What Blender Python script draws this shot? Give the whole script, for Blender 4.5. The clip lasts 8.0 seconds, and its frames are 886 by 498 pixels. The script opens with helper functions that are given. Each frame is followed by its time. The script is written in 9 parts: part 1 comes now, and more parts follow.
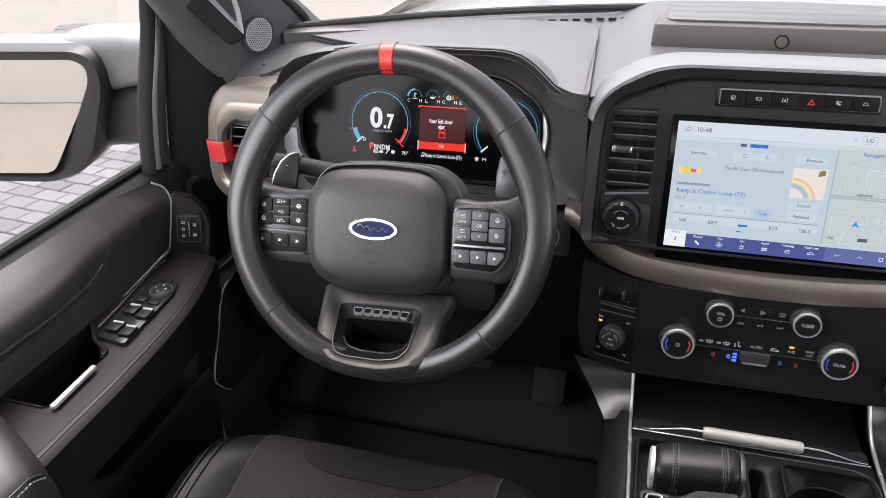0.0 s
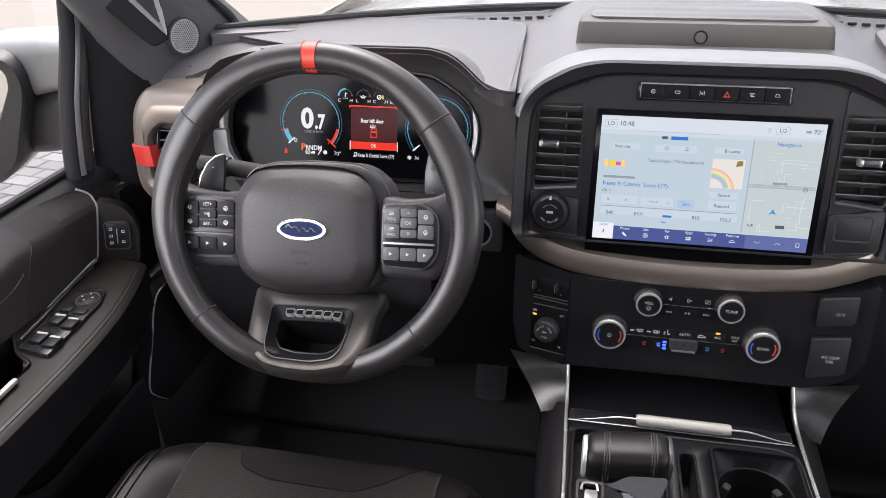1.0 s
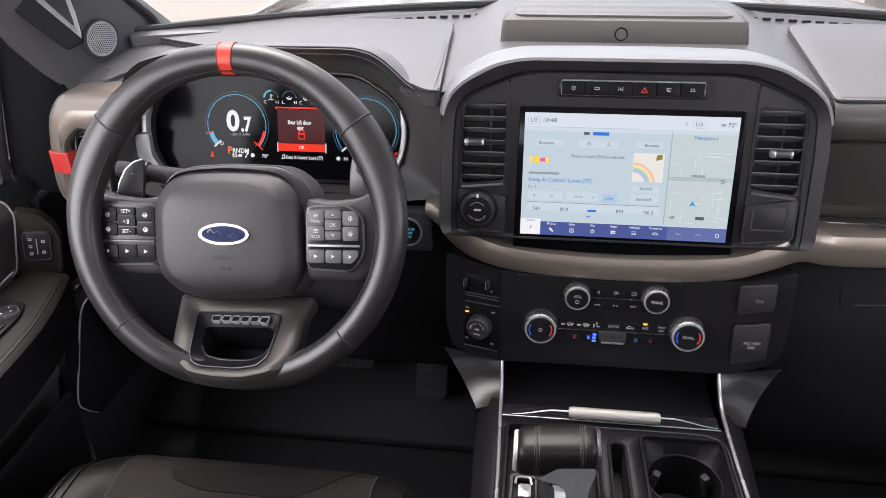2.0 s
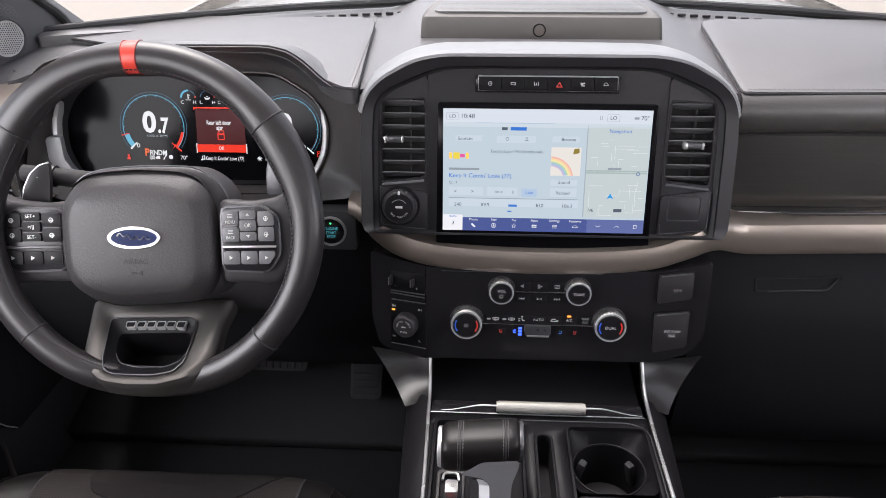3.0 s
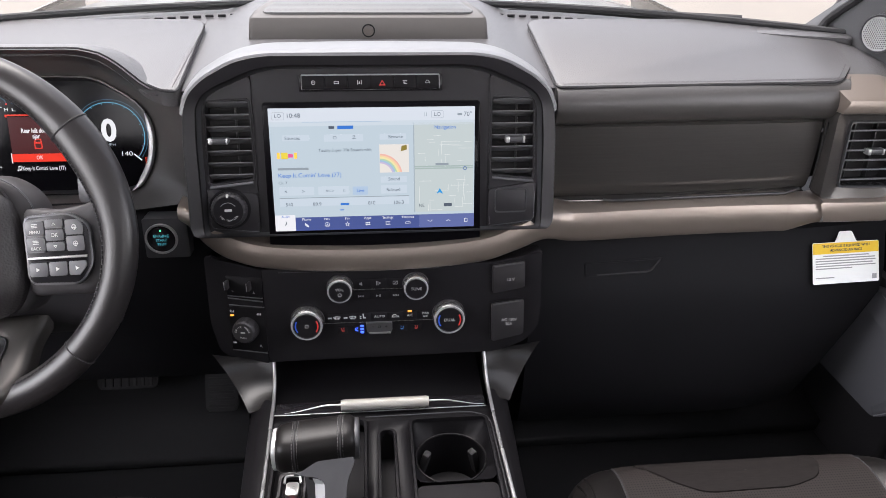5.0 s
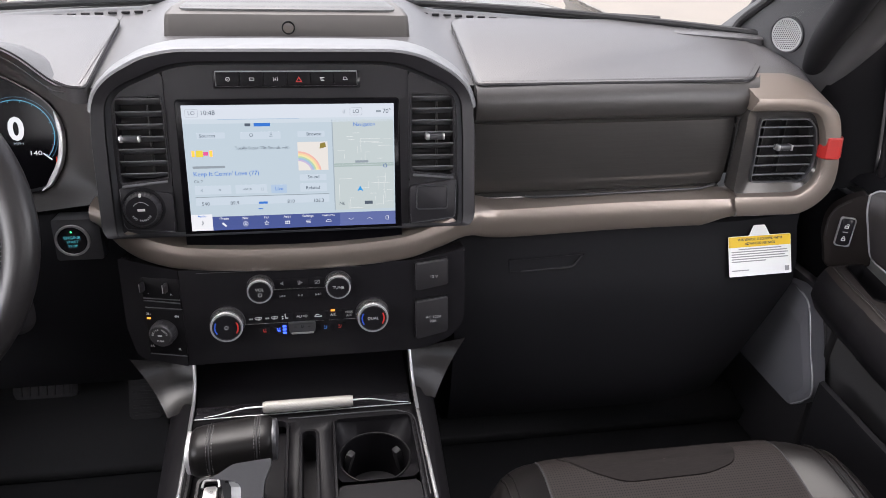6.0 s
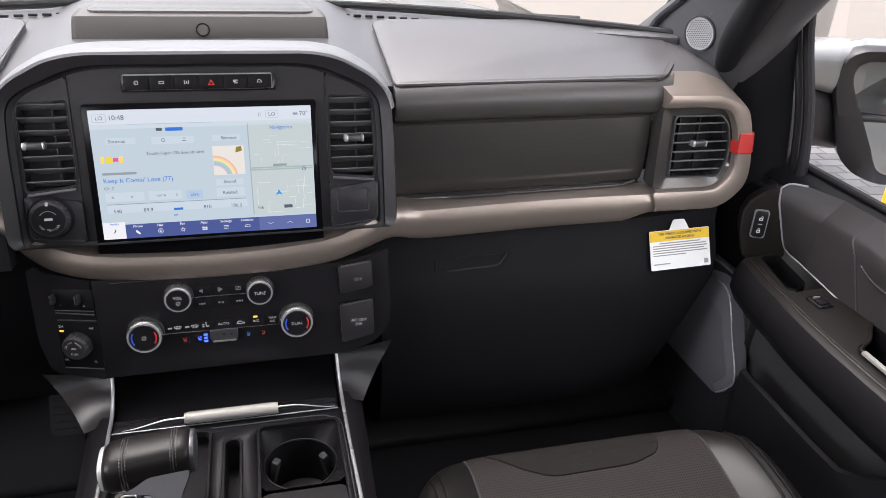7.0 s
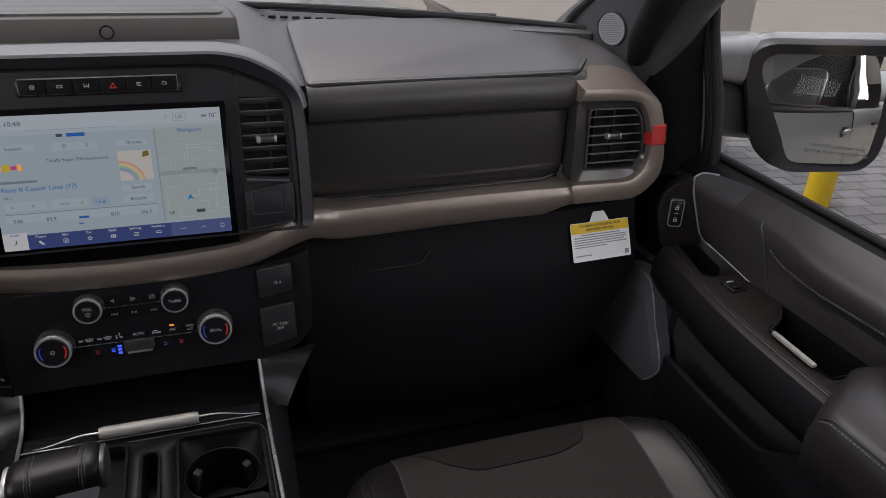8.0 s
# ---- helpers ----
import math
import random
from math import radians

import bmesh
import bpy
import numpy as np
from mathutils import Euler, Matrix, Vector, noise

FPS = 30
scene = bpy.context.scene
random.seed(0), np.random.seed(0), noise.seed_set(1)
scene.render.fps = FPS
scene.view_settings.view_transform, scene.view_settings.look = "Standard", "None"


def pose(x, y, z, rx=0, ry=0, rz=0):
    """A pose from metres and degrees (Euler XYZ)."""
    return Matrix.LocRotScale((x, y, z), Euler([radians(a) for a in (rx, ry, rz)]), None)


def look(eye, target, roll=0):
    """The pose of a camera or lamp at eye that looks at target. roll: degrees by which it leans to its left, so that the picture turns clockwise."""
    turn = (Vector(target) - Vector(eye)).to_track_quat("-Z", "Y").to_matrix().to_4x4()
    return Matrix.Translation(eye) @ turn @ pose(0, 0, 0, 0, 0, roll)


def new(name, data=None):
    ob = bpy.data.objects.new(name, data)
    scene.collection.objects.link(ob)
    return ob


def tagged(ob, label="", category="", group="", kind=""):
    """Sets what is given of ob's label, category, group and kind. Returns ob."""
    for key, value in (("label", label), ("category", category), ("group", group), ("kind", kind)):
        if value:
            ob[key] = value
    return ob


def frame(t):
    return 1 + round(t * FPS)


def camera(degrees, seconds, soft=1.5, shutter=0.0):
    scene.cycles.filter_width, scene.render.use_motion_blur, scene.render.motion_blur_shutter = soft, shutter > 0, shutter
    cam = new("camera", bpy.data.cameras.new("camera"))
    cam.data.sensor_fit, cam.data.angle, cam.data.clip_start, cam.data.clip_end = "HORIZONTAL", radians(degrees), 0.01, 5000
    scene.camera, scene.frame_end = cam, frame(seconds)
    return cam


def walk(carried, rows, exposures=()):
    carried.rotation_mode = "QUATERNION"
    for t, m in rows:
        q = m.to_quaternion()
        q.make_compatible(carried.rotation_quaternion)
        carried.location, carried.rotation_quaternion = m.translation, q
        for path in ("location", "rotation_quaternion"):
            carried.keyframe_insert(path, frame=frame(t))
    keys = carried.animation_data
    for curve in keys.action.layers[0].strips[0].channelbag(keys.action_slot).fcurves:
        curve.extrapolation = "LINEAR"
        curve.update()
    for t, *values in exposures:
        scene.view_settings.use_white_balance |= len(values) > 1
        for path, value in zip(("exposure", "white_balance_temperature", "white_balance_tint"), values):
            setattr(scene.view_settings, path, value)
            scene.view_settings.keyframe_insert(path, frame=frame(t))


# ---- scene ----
cam = camera(62.8, 8.0, soft=0.75)
PATH = [
    (0, (-0.175, -0.004, 1.821), (-0.663, 1.687, 0.87), -1.4),
    (0.5, (-0.16, -0.004, 1.819), (-0.587, 1.703, 0.869), -1.3),
    (1, (-0.148, -0.002, 1.815), (-0.511, 1.723, 0.869), -1.1),
    (1.5, (-0.135, 0.001, 1.816), (-0.434, 1.737, 0.868), -1.0),
    (3, (-0.082, 0.008, 1.809), (-0.181, 1.765, 0.86), -0.3),
    (3.5, (-0.066, 0.007, 1.807), (-0.098, 1.768, 0.86), -0.0),
    (4, (-0.047, 0.002, 1.803), (-0.012, 1.768, 0.865), 0.3),
    (4.5, (-0.025, -0.001, 1.802), (0.086, 1.765, 0.868), 0.6),
    (5, (-0.003, -0.005, 1.801), (0.185, 1.756, 0.871), 1.1),
    (6.5, (0.051, -0.015, 1.792), (0.442, 1.722, 0.881), 2.7),
    (7, (0.069, -0.018, 1.794), (0.53, 1.703, 0.886), 2.8),
    (7.5, (0.088, -0.024, 1.79), (0.621, 1.682, 0.892), 2.8),
    (8, (0.104, -0.029, 1.788), (0.706, 1.656, 0.894), 2.7),
]
EXPOSURES = [(0, 1.76, 6480, 16), (2.0, 1.80, 6480, 16), (7.5, 1.80, 6480, 16), (7.7, 1.35, 6480, 16), (8.0, 0.42, 6480, 16)]
walk(cam, [(t, look(eye, target, roll)) for t, eye, target, roll in PATH], EXPOSURES)

# world and sun: bright hazy daylight
world = bpy.data.worlds.new("sky")
scene.world = world
world.use_nodes = True
_n = world.node_tree.nodes
_sky = _n.new("ShaderNodeTexSky")
_sky.sky_type, _sky.sun_disc = "NISHITA", False
_sky.sun_elevation, _sky.sun_rotation = radians(67), radians(329)
_sky.dust_density, _sky.air_density = 4.0, 1.0
_n["Background"].inputs["Strength"].default_value = 0.15
_hs = _n.new("ShaderNodeHueSaturation")
_hs.inputs["Saturation"].default_value = 0.3
world.node_tree.links.new(_sky.outputs[0], _hs.inputs["Color"])
world.node_tree.links.new(_hs.outputs[0], _n["Background"].inputs[0])
sun = new("sun", bpy.data.lights.new("sun", "SUN"))
sun.data.energy, sun.data.angle, sun.data.color = 0.8, radians(40), (1.0, 0.95, 0.88)
sun.matrix_world = look((-3, 5, 15), (0, 0, 1.4))


def window_light(name, at, target, wide, high, watts):
    """Sky light that enters by a window, as a soft lamp in its opening."""
    la = bpy.data.lights.new(name, "AREA")
    la.shape, la.size, la.size_y, la.energy, la.color = "RECTANGLE", wide, high, watts, (0.98, 0.99, 1.0)
    ob = new(name, la)
    ob.matrix_world = look(at, target)
    return ob


window_light("rear_door_light_left", (-0.85, -0.75, 1.68), (0.25, -0.42, 1.35), 0.7, 0.46, 4.6)
window_light("rear_door_light_right", (0.85, -0.75, 1.68), (-0.25, -0.42, 1.35), 0.7, 0.46, 4.6)
window_light("driver_window_light", (-0.895, 0.28, 1.66), (0.45, 0.60, 1.28), 0.56, 0.44, 2.3)
window_light("passenger_window_light", (0.895, 0.28, 1.66), (-0.35, 0.28, 1.30), 0.56, 0.44, 1.2)

# ---- small builders ----
V = Vector


def plane_at(origin, right, up):
    """A frame on a surface: local x to the right, y up along it, z out of it."""
    r, u = V(right).normalized(), V(up).normalized()
    n = r.cross(u).normalized()
    u = n.cross(r)
    m = Matrix((r, u, n)).transposed().to_4x4()
    m.translation = V(origin)
    return m


def thing(name, at, label, category, group="", kind=""):
    ob = new(name)
    ob.empty_display_size = 0.05
    ob.location = at
    return tagged(ob, label, category, group, kind)


def mesh_of(bm, name, sharp=32):
    bmesh.ops.recalc_face_normals(bm, faces=bm.faces)
    me = bpy.data.meshes.new(name)
    bm.to_mesh(me)
    bm.free()
    for p in me.polygons:
        p.use_smooth = True
    me.set_sharp_from_angle(angle=radians(sharp))
    return me


def part(name, bm, material, parent=None, label="", m=None, sharp=32):
    """Links a bmesh, given in world coordinates or in the frame m, as one mesh under parent."""
    if m is not None:
        bm.transform(m)
    base = V((0, 0, 0))
    p = parent
    while p is not None:
        base += p.location
        p = p.parent
    bm.transform(Matrix.Translation(-base))
    ob = new(name, mesh_of(bm, name, sharp))
    ob.data.materials.append(material)
    if parent is not None:
        ob.parent = parent
    if label:
        ob["label"] = label
    return ob


def joined(*bms):
    out = bmesh.new()
    for b in bms:
        me = bpy.data.meshes.new("tmp")
        b.to_mesh(me)
        b.free()
        out.from_mesh(me)
        bpy.data.meshes.remove(me)
    return out


def rbox(sx, sy, sz, r=0.003, at=(0, 0, 0), seg=2, taper=1.0):
    """A box with rounded edges, centred at its place."""
    bm = bmesh.new()
    bmesh.ops.create_cube(bm, size=1)
    for v in bm.verts:
        k = taper if v.co.z > 0 else 1.0
        v.co = V((v.co.x * sx * k, v.co.y * sy * k, v.co.z * sz))
    r = min(r, 0.49 * min(sx, sy, sz))
    if r > 0:
        bmesh.ops.bevel(bm, geom=bm.edges[:], offset=r, segments=seg, affect="EDGES", profile=0.5)
    bm.transform(Matrix.Translation(at))
    return bm


def rounded(pts, r, seg=5):
    """A closed 2D outline with its corners rounded; r is one radius or one for each corner."""
    out, n = [], len(pts)
    for i, p in enumerate(pts):
        p, a, b = V(p), V(pts[i - 1]), V(pts[(i + 1) % n])
        rr = r[i] if isinstance(r, (list, tuple)) else r
        d1, d2 = a - p, b - p
        k = min(rr, 0.48 * d1.length, 0.48 * d2.length)
        if k < 1e-6:
            out.append(p)
            continue
        s, e = p + d1.normalized() * k, p + d2.normalized() * k
        for j in range(seg + 1):
            t = j / seg
            out.append(s * (1 - t) ** 2 + p * 2 * t * (1 - t) + e * t * t)
    return [(q.x, q.y) for q in out]


def rrect(w, h, r=0.003, cx=0.0, cy=0.0, seg=4):
    return rounded([(cx - w / 2, cy - h / 2), (cx + w / 2, cy - h / 2), (cx + w / 2, cy + h / 2), (cx - w / 2, cy + h / 2)], r, seg)


def resample(pts, n, closed=True):
    """n points at even steps along an outline of any dimension."""
    p = [V(q) for q in pts]
    if closed:
        p.append(p[0])
    d = [0.0]
    for a, b in zip(p, p[1:]):
        d.append(d[-1] + (b - a).length)
    out, j = [], 0
    for i in range(n):
        s = d[-1] * i / (n if closed else n - 1)
        while j < len(p) - 2 and d[j + 1] < s:
            j += 1
        t = (s - d[j]) / max(d[j + 1] - d[j], 1e-9)
        out.append(p[j].lerp(p[j + 1], min(max(t, 0), 1)))
    return out


def by_angle(pts, n, c):
    """n points of a closed outline at even angles round c."""
    fine = resample(pts, 2000)
    ang = [math.atan2(q.y - c[1], q.x - c[0]) for q in fine]
    out = []
    for i in range(n):
        a = -math.pi + 2 * math.pi * i / n
        k = min(range(2000), key=lambda j: abs(math.atan2(math.sin(ang[j] - a), math.cos(ang[j] - a))))
        out.append((fine[k].x, fine[k].y))
    return out


def plate(pts, front, back, bev=0.0, seg=2):
    """A solid from a 2D outline, between local z = back and z = front, its front edge rounded."""
    bm = bmesh.new()
    lo = [bm.verts.new((x, y, back)) for x, y in pts]
    hi = [bm.verts.new((x, y, front)) for x, y in pts]
    n = len(pts)
    top = bm.faces.new(hi)
    bm.faces.new(lo[::-1])
    for i in range(n):
        bm.faces.new((lo[i], lo[(i + 1) % n], hi[(i + 1) % n], hi[i]))
    if bev:
        bmesh.ops.bevel(bm, geom=list(top.edges), offset=bev, segments=seg, affect="EDGES", profile=0.5)
    return bm


def ring(outer, inner, front, back, bev=0.0, inner_front=None):
    """A frame between two outlines with equally many points."""
    f2 = front if inner_front is None else inner_front
    n = len(outer)
    rows = [[(x, y, back) for x, y in outer]]
    if bev:
        cx, cy = sum(p[0] for p in outer) / n, sum(p[1] for p in outer) / n
        rows.append([(x, y, front - bev) for x, y in outer])
        rows.append([(o[0] + (i[0] - o[0]) * 0.12, o[1] + (i[1] - o[1]) * 0.12, front) for o, i in zip(outer, inner)])
        rows.append([(o[0] + (i[0] - o[0]) * 0.88, o[1] + (i[1] - o[1]) * 0.88, f2) for o, i in zip(outer, inner)])
        rows.append([(x, y, f2 - bev) for x, y in inner])
    else:
        rows += [[(x, y, front) for x, y in outer], [(x, y, f2) for x, y in inner]]
    rows.append([(x, y, back) for x, y in inner])
    return loft(rows, wrap=True)


def loft(rows, closed=True, wrap=False, caps=False):
    """Skins rows of equally many points. closed: each row is a loop; wrap: the last row joins the first."""
    bm = bmesh.new()
    vs = [[bm.verts.new(p) for p in r] for r in rows]
    n, m = len(rows[0]), len(rows)
    for j in range(m if wrap else m - 1):
        a, b = vs[j], vs[(j + 1) % m]
        for i in range(n if closed else n - 1):
            q = (a[i], a[(i + 1) % n], b[(i + 1) % n], b[i])
            if len({tuple(v.co) for v in q}) >= 3:
                try:
                    bm.faces.new(q)
                except ValueError:
                    pass
    if caps:
        for r in (vs[0], vs[-1]):
            bm.faces.new(r)
    bmesh.ops.remove_doubles(bm, verts=bm.verts, dist=1e-6)
    return bm


def spline(pts, n):
    """Catmull-Rom through points of any dimension."""
    p = [V(q) for q in pts]
    p = [p[0] * 2 - p[1]] + p + [p[-1] * 2 - p[-2]]
    out, m = [], len(p) - 3
    for i in range(n):
        u = m * i / (n - 1)
        k = min(int(u), m - 1)
        t = u - k
        a, b, c, d = p[k:k + 4]
        out.append(0.5 * ((2 * b) + (c - a) * t + (2 * a - 5 * b + 4 * c - d) * t * t + (3 * b - a - 3 * c + d) * t ** 3))
    return out


def tube(pts, r, seg=10, closed=False, flat=1.0):
    """A round bar along points; r is one radius or one for each point."""
    p = [V(q) for q in pts]
    n = len(p)
    rows, side = [], None
    for i in range(n):
        a = p[i - 1] if closed or i else p[i]
        b = p[(i + 1) % n] if closed or i < n - 1 else p[i]
        t = (b - a).normalized()
        if side is None:
            side = t.orthogonal().normalized()
        side = (side - t * side.dot(t)).normalized()
        up = t.cross(side)
        rr = r[i] if isinstance(r, (list, tuple)) else r
        rows.append([p[i] + side * rr * math.cos(2 * math.pi * k / seg) + up * rr * flat * math.sin(2 * math.pi * k / seg) for k in range(seg)])
    return loft(rows, True, closed, not closed)


def disc(r, front, back, bev=0.0, cx=0.0, cy=0.0, n=32):
    return plate([(cx + r * math.cos(2 * math.pi * i / n), cy + r * math.sin(2 * math.pi * i / n)) for i in range(n)], front, back, bev)


def circle(r, n=32, cx=0.0, cy=0.0):
    return [(cx + r * math.cos(2 * math.pi * i / n), cy + r * math.sin(2 * math.pi * i / n)) for i in range(n)]


def arc_band(r0, r1, a0, a1, front, back, cx=0.0, cy=0.0, n=24):
    """A flat piece of a ring, angles in degrees."""
    ang = [radians(a0 + (a1 - a0) * i / n) for i in range(n + 1)]
    pts = [(cx + r1 * math.cos(a), cy + r1 * math.sin(a)) for a in ang] + [(cx + r0 * math.cos(a), cy + r0 * math.sin(a)) for a in reversed(ang)]
    return plate(pts, front, back)


def text_bm(body, size, align="CENTER", bold=0.0, depth=0.0001):
    cu = bpy.data.curves.new("lettering", "FONT")
    cu.body, cu.size, cu.align_x, cu.align_y, cu.extrude, cu.offset = body, size, align, "CENTER", depth, bold
    cu.resolution_u = 3
    ob = new("lettering", cu)
    dg = bpy.context.evaluated_depsgraph_get()
    me = bpy.data.meshes.new_from_object(ob.evaluated_get(dg))
    bpy.data.objects.remove(ob)
    bpy.data.curves.remove(cu)
    bm = bmesh.new()
    bm.from_mesh(me)
    bpy.data.meshes.remove(me)
    return bm


def lettering(body, size, x, y, z, m, material, parent, align="CENTER", bold=0.0, name="lettering"):
    bm = text_bm(body, size, align, bold)
    bm.transform(Matrix.Translation((x, y, z)))
    return part(name, bm, material, parent, "", m)


def bar(w, h, x, y, z, m, material, parent, name="bar", r=0.0004):
    return part(name, plate(rrect(w, h, min(r, h * 0.45), x, y, 3), z, z - 0.0004), material, parent, "", m)


def stitches(path, normal, pitch, size, material, parent, name="stitching"):
    """A row of small raised threads along a path, one mesh."""
    pts = resample(path, max(2, int(sum((V(b) - V(a)).length for a, b in zip(path, path[1:])) / pitch)), False)
    out = bmesh.new()
    nz = V(normal).normalized()
    for a, b in zip(pts, pts[1:]):
        d = (b - a) * 0.36
        if d.length < 1e-6:
            continue
        s = d.normalized().cross(nz) * size
        c = (a + b) / 2
        top = nz * size * 0.9
        vs = [out.verts.new(q) for q in (c - d - s, c + d - s, c + d + s, c - d + s, c - d * 0.7 + top, c + d * 0.7 + top)]
        for f in ((0, 1, 5, 4), (2, 3, 4, 5), (1, 2, 5), (3, 0, 4)):
            out.faces.new([vs[k] for k in f])
    return part(name, out, material, parent)


# ---- materials ----
def material(name, colour, rough=0.5, metal=0.0, grain=0.0, scale=400.0, bump=0.0, stain=0.0, stain_scale=6.0, emit=0.0, coat=0.0, kind="noise", spec=0.5, stretch=(1, 1, 1)):
    if max(colour) < 0.04 and not emit:
        colour = (colour[0] * 1.02, colour[1] * 0.96, colour[2] * 1.0)
    mt = bpy.data.materials.new(name)
    mt.use_nodes = True
    nt = mt.node_tree
    b = nt.nodes["Principled BSDF"]
    b.inputs["Base Color"].default_value = (*colour, 1)
    b.inputs["Roughness"].default_value, b.inputs["Metallic"].default_value = rough, metal
    b.inputs["Coat Weight"].default_value, b.inputs["Specular IOR Level"].default_value = coat, spec
    b.inputs["Coat Roughness"].default_value = 0.06
    if emit:
        b.inputs["Emission Color"].default_value, b.inputs["Emission Strength"].default_value = (*colour, 1), emit
        b.inputs["Base Color"].default_value = (0.004, 0.004, 0.004, 1)
        b.inputs["Specular IOR Level"].default_value = 0.1
        return mt
    co = nt.nodes.new("ShaderNodeTexCoord")
    mp = nt.nodes.new("ShaderNodeMapping")
    mp.inputs["Scale"].default_value = stretch
    nt.links.new(co.outputs["Object"], mp.inputs[0])
    big = nt.nodes.new("ShaderNodeTexNoise")
    big.inputs["Scale"].default_value, big.inputs["Detail"].default_value = stain_scale, 5
    nt.links.new(mp.outputs[0], big.inputs["Vector"])
    if kind == "leather":
        fine = nt.nodes.new("ShaderNodeTexVoronoi")
        fine.feature = "SMOOTH_F1"
        fine.inputs["Smoothness"].default_value = 0.6
        out = fine.outputs["Distance"]
    elif kind == "holes":
        fine = nt.nodes.new("ShaderNodeTexVoronoi")
        fine.inputs["Randomness"].default_value = 0.0
        out = fine.outputs["Distance"]
    else:
        fine = nt.nodes.new("ShaderNodeTexNoise")
        fine.inputs["Detail"].default_value = 3
        out = fine.outputs[0]
    fine.inputs["Scale"].default_value = scale
    nt.links.new(mp.outputs[0], fine.inputs["Vector"])
    mix = nt.nodes.new("ShaderNodeMix")
    mix.data_type = "RGBA"
    k0, k1 = 1 - stain - grain * 0.5, 1 + stain + grain * 0.5
    mix.inputs["A"].default_value = (*[c * k0 for c in colour], 1)
    mix.inputs["B"].default_value = (*[min(1, c * k1) for c in colour], 1)
    ramp = nt.nodes.new("ShaderNodeMath")
    ramp.operation = "MULTIPLY_ADD"
    ramp.inputs[1].default_value = grain / max(grain + stain, 1e-4)
    sub = nt.nodes.new("ShaderNodeMath")
    sub.operation = "MULTIPLY"
    sub.inputs[1].default_value = stain / max(grain + stain, 1e-4)
    nt.links.new(big.outputs[0], sub.inputs[0])
    nt.links.new(out, ramp.inputs[0])
    nt.links.new(sub.outputs[0], ramp.inputs[2])
    nt.links.new(ramp.outputs[0], mix.inputs["Factor"])
    colour_out = mix.outputs["Result"]
    if kind == "holes":
        near = nt.nodes.new("ShaderNodeMath")
        near.operation = "LESS_THAN"
        near.inputs[1].default_value = 0.24
        nt.links.new(out, near.inputs[0])
        dark = nt.nodes.new("ShaderNodeMix")
        dark.data_type = "RGBA"
        dark.inputs["B"].default_value = (0.002, 0.002, 0.002, 1)
        nt.links.new(near.outputs[0], dark.inputs["Factor"])
        nt.links.new(colour_out, dark.inputs["A"])
        colour_out = dark.outputs["Result"]
    nt.links.new(colour_out, b.inputs["Base Color"])
    rr = nt.nodes.new("ShaderNodeMapRange")
    rr.inputs["To Min"].default_value, rr.inputs["To Max"].default_value = rough * 0.85, min(1, rough * 1.15)
    nt.links.new(big.outputs[0], rr.inputs[0])
    nt.links.new(rr.outputs[0], b.inputs["Roughness"])
    if bump:
        bp = nt.nodes.new("ShaderNodeBump")
        bp.inputs["Strength"].default_value, bp.inputs["Distance"].default_value = min(1.0, bump), 0.00016 * max(1.0, bump)
        nt.links.new(out, bp.inputs["Height"])
        nt.links.new(bp.outputs[0], b.inputs["Normal"])
    return mt


SOFT = material("soft_touch_black", (0.032, 0.031, 0.032), 0.55, grain=0.2, scale=900, bump=0.25, stain=0.12)
DASH = material("dash_skin", (0.070, 0.068, 0.071), 0.40, grain=0.3, scale=800, bump=1.2, stain=0.08, kind="leather")
PAD = material("dash_pad_leather", (0.072, 0.069, 0.071), 0.40, grain=0.3, scale=600, bump=1.3, stain=0.1, kind="leather")
PILLAR = material("pillar_trim", (0.078, 0.077, 0.081), 0.42, grain=0.25, scale=1100, bump=0.3, stain=0.08)
DASHLEATHER = material("dash_leather", (0.060, 0.056, 0.054), 0.4, grain=0.25, scale=650, bump=0.4, stain=0.12, kind="leather")
VOID = material("dark_duct", (0.016, 0.016, 0.016), 0.8)
SLAT = material("slat_plastic", (0.11, 0.11, 0.115), 0.4, grain=0.15, scale=1500, stain=0.08)
KNOBRING = material("knurled_chrome", (0.45, 0.45, 0.45), 0.28, metal=0.65, grain=0.1, scale=900, stain=0.05)
HOODPAINT = material("satin_hood", (0.155, 0.157, 0.163), 0.42, metal=0.15, grain=0.08, scale=2200, bump=0.1, stain=0.06)
KNOBSIDE = material("knurled_dark", (0.44, 0.44, 0.44), 0.24, metal=0.9, grain=0.1, scale=900)
FACECHROME = material("bright_ring", (0.85, 0.85, 0.85), 0.2, metal=0.6, grain=0.12, scale=500)
FLARE = material("satin_wing", (0.014, 0.0135, 0.013), 0.25, spec=0.5, metal=0.1, grain=0.1, scale=1800, stain=0.1)
BONNET = material("dark_bonnet_paint", (0.05, 0.05, 0.052), 0.28, grain=0.05, stain=0.15, coat=0.4)
PLASTIC = material("black_plastic", (0.026, 0.026, 0.027), 0.42, grain=0.2, scale=1500, bump=0.15, stain=0.1)
LOWER = material("lower_plastic", (0.0095, 0.0099, 0.0111), 0.6, spec=0.14, grain=0.25, scale=900, bump=0.3, stain=0.1)
GLOSS = material("gloss_black", (0.014, 0.014, 0.0152), 0.22, spec=0.3, stain=0.1, stain_scale=20)
LEATHER = material("black_leather", (0.021, 0.0195, 0.019), 0.38, spec=0.35, grain=0.25, scale=650, bump=0.4, stain=0.12, kind="leather")
RIMLEATHER = material("rim_leather", (0.017, 0.016, 0.016), 0.34, grain=0.2, scale=900, bump=0.25, stain=0.1, kind="leather")
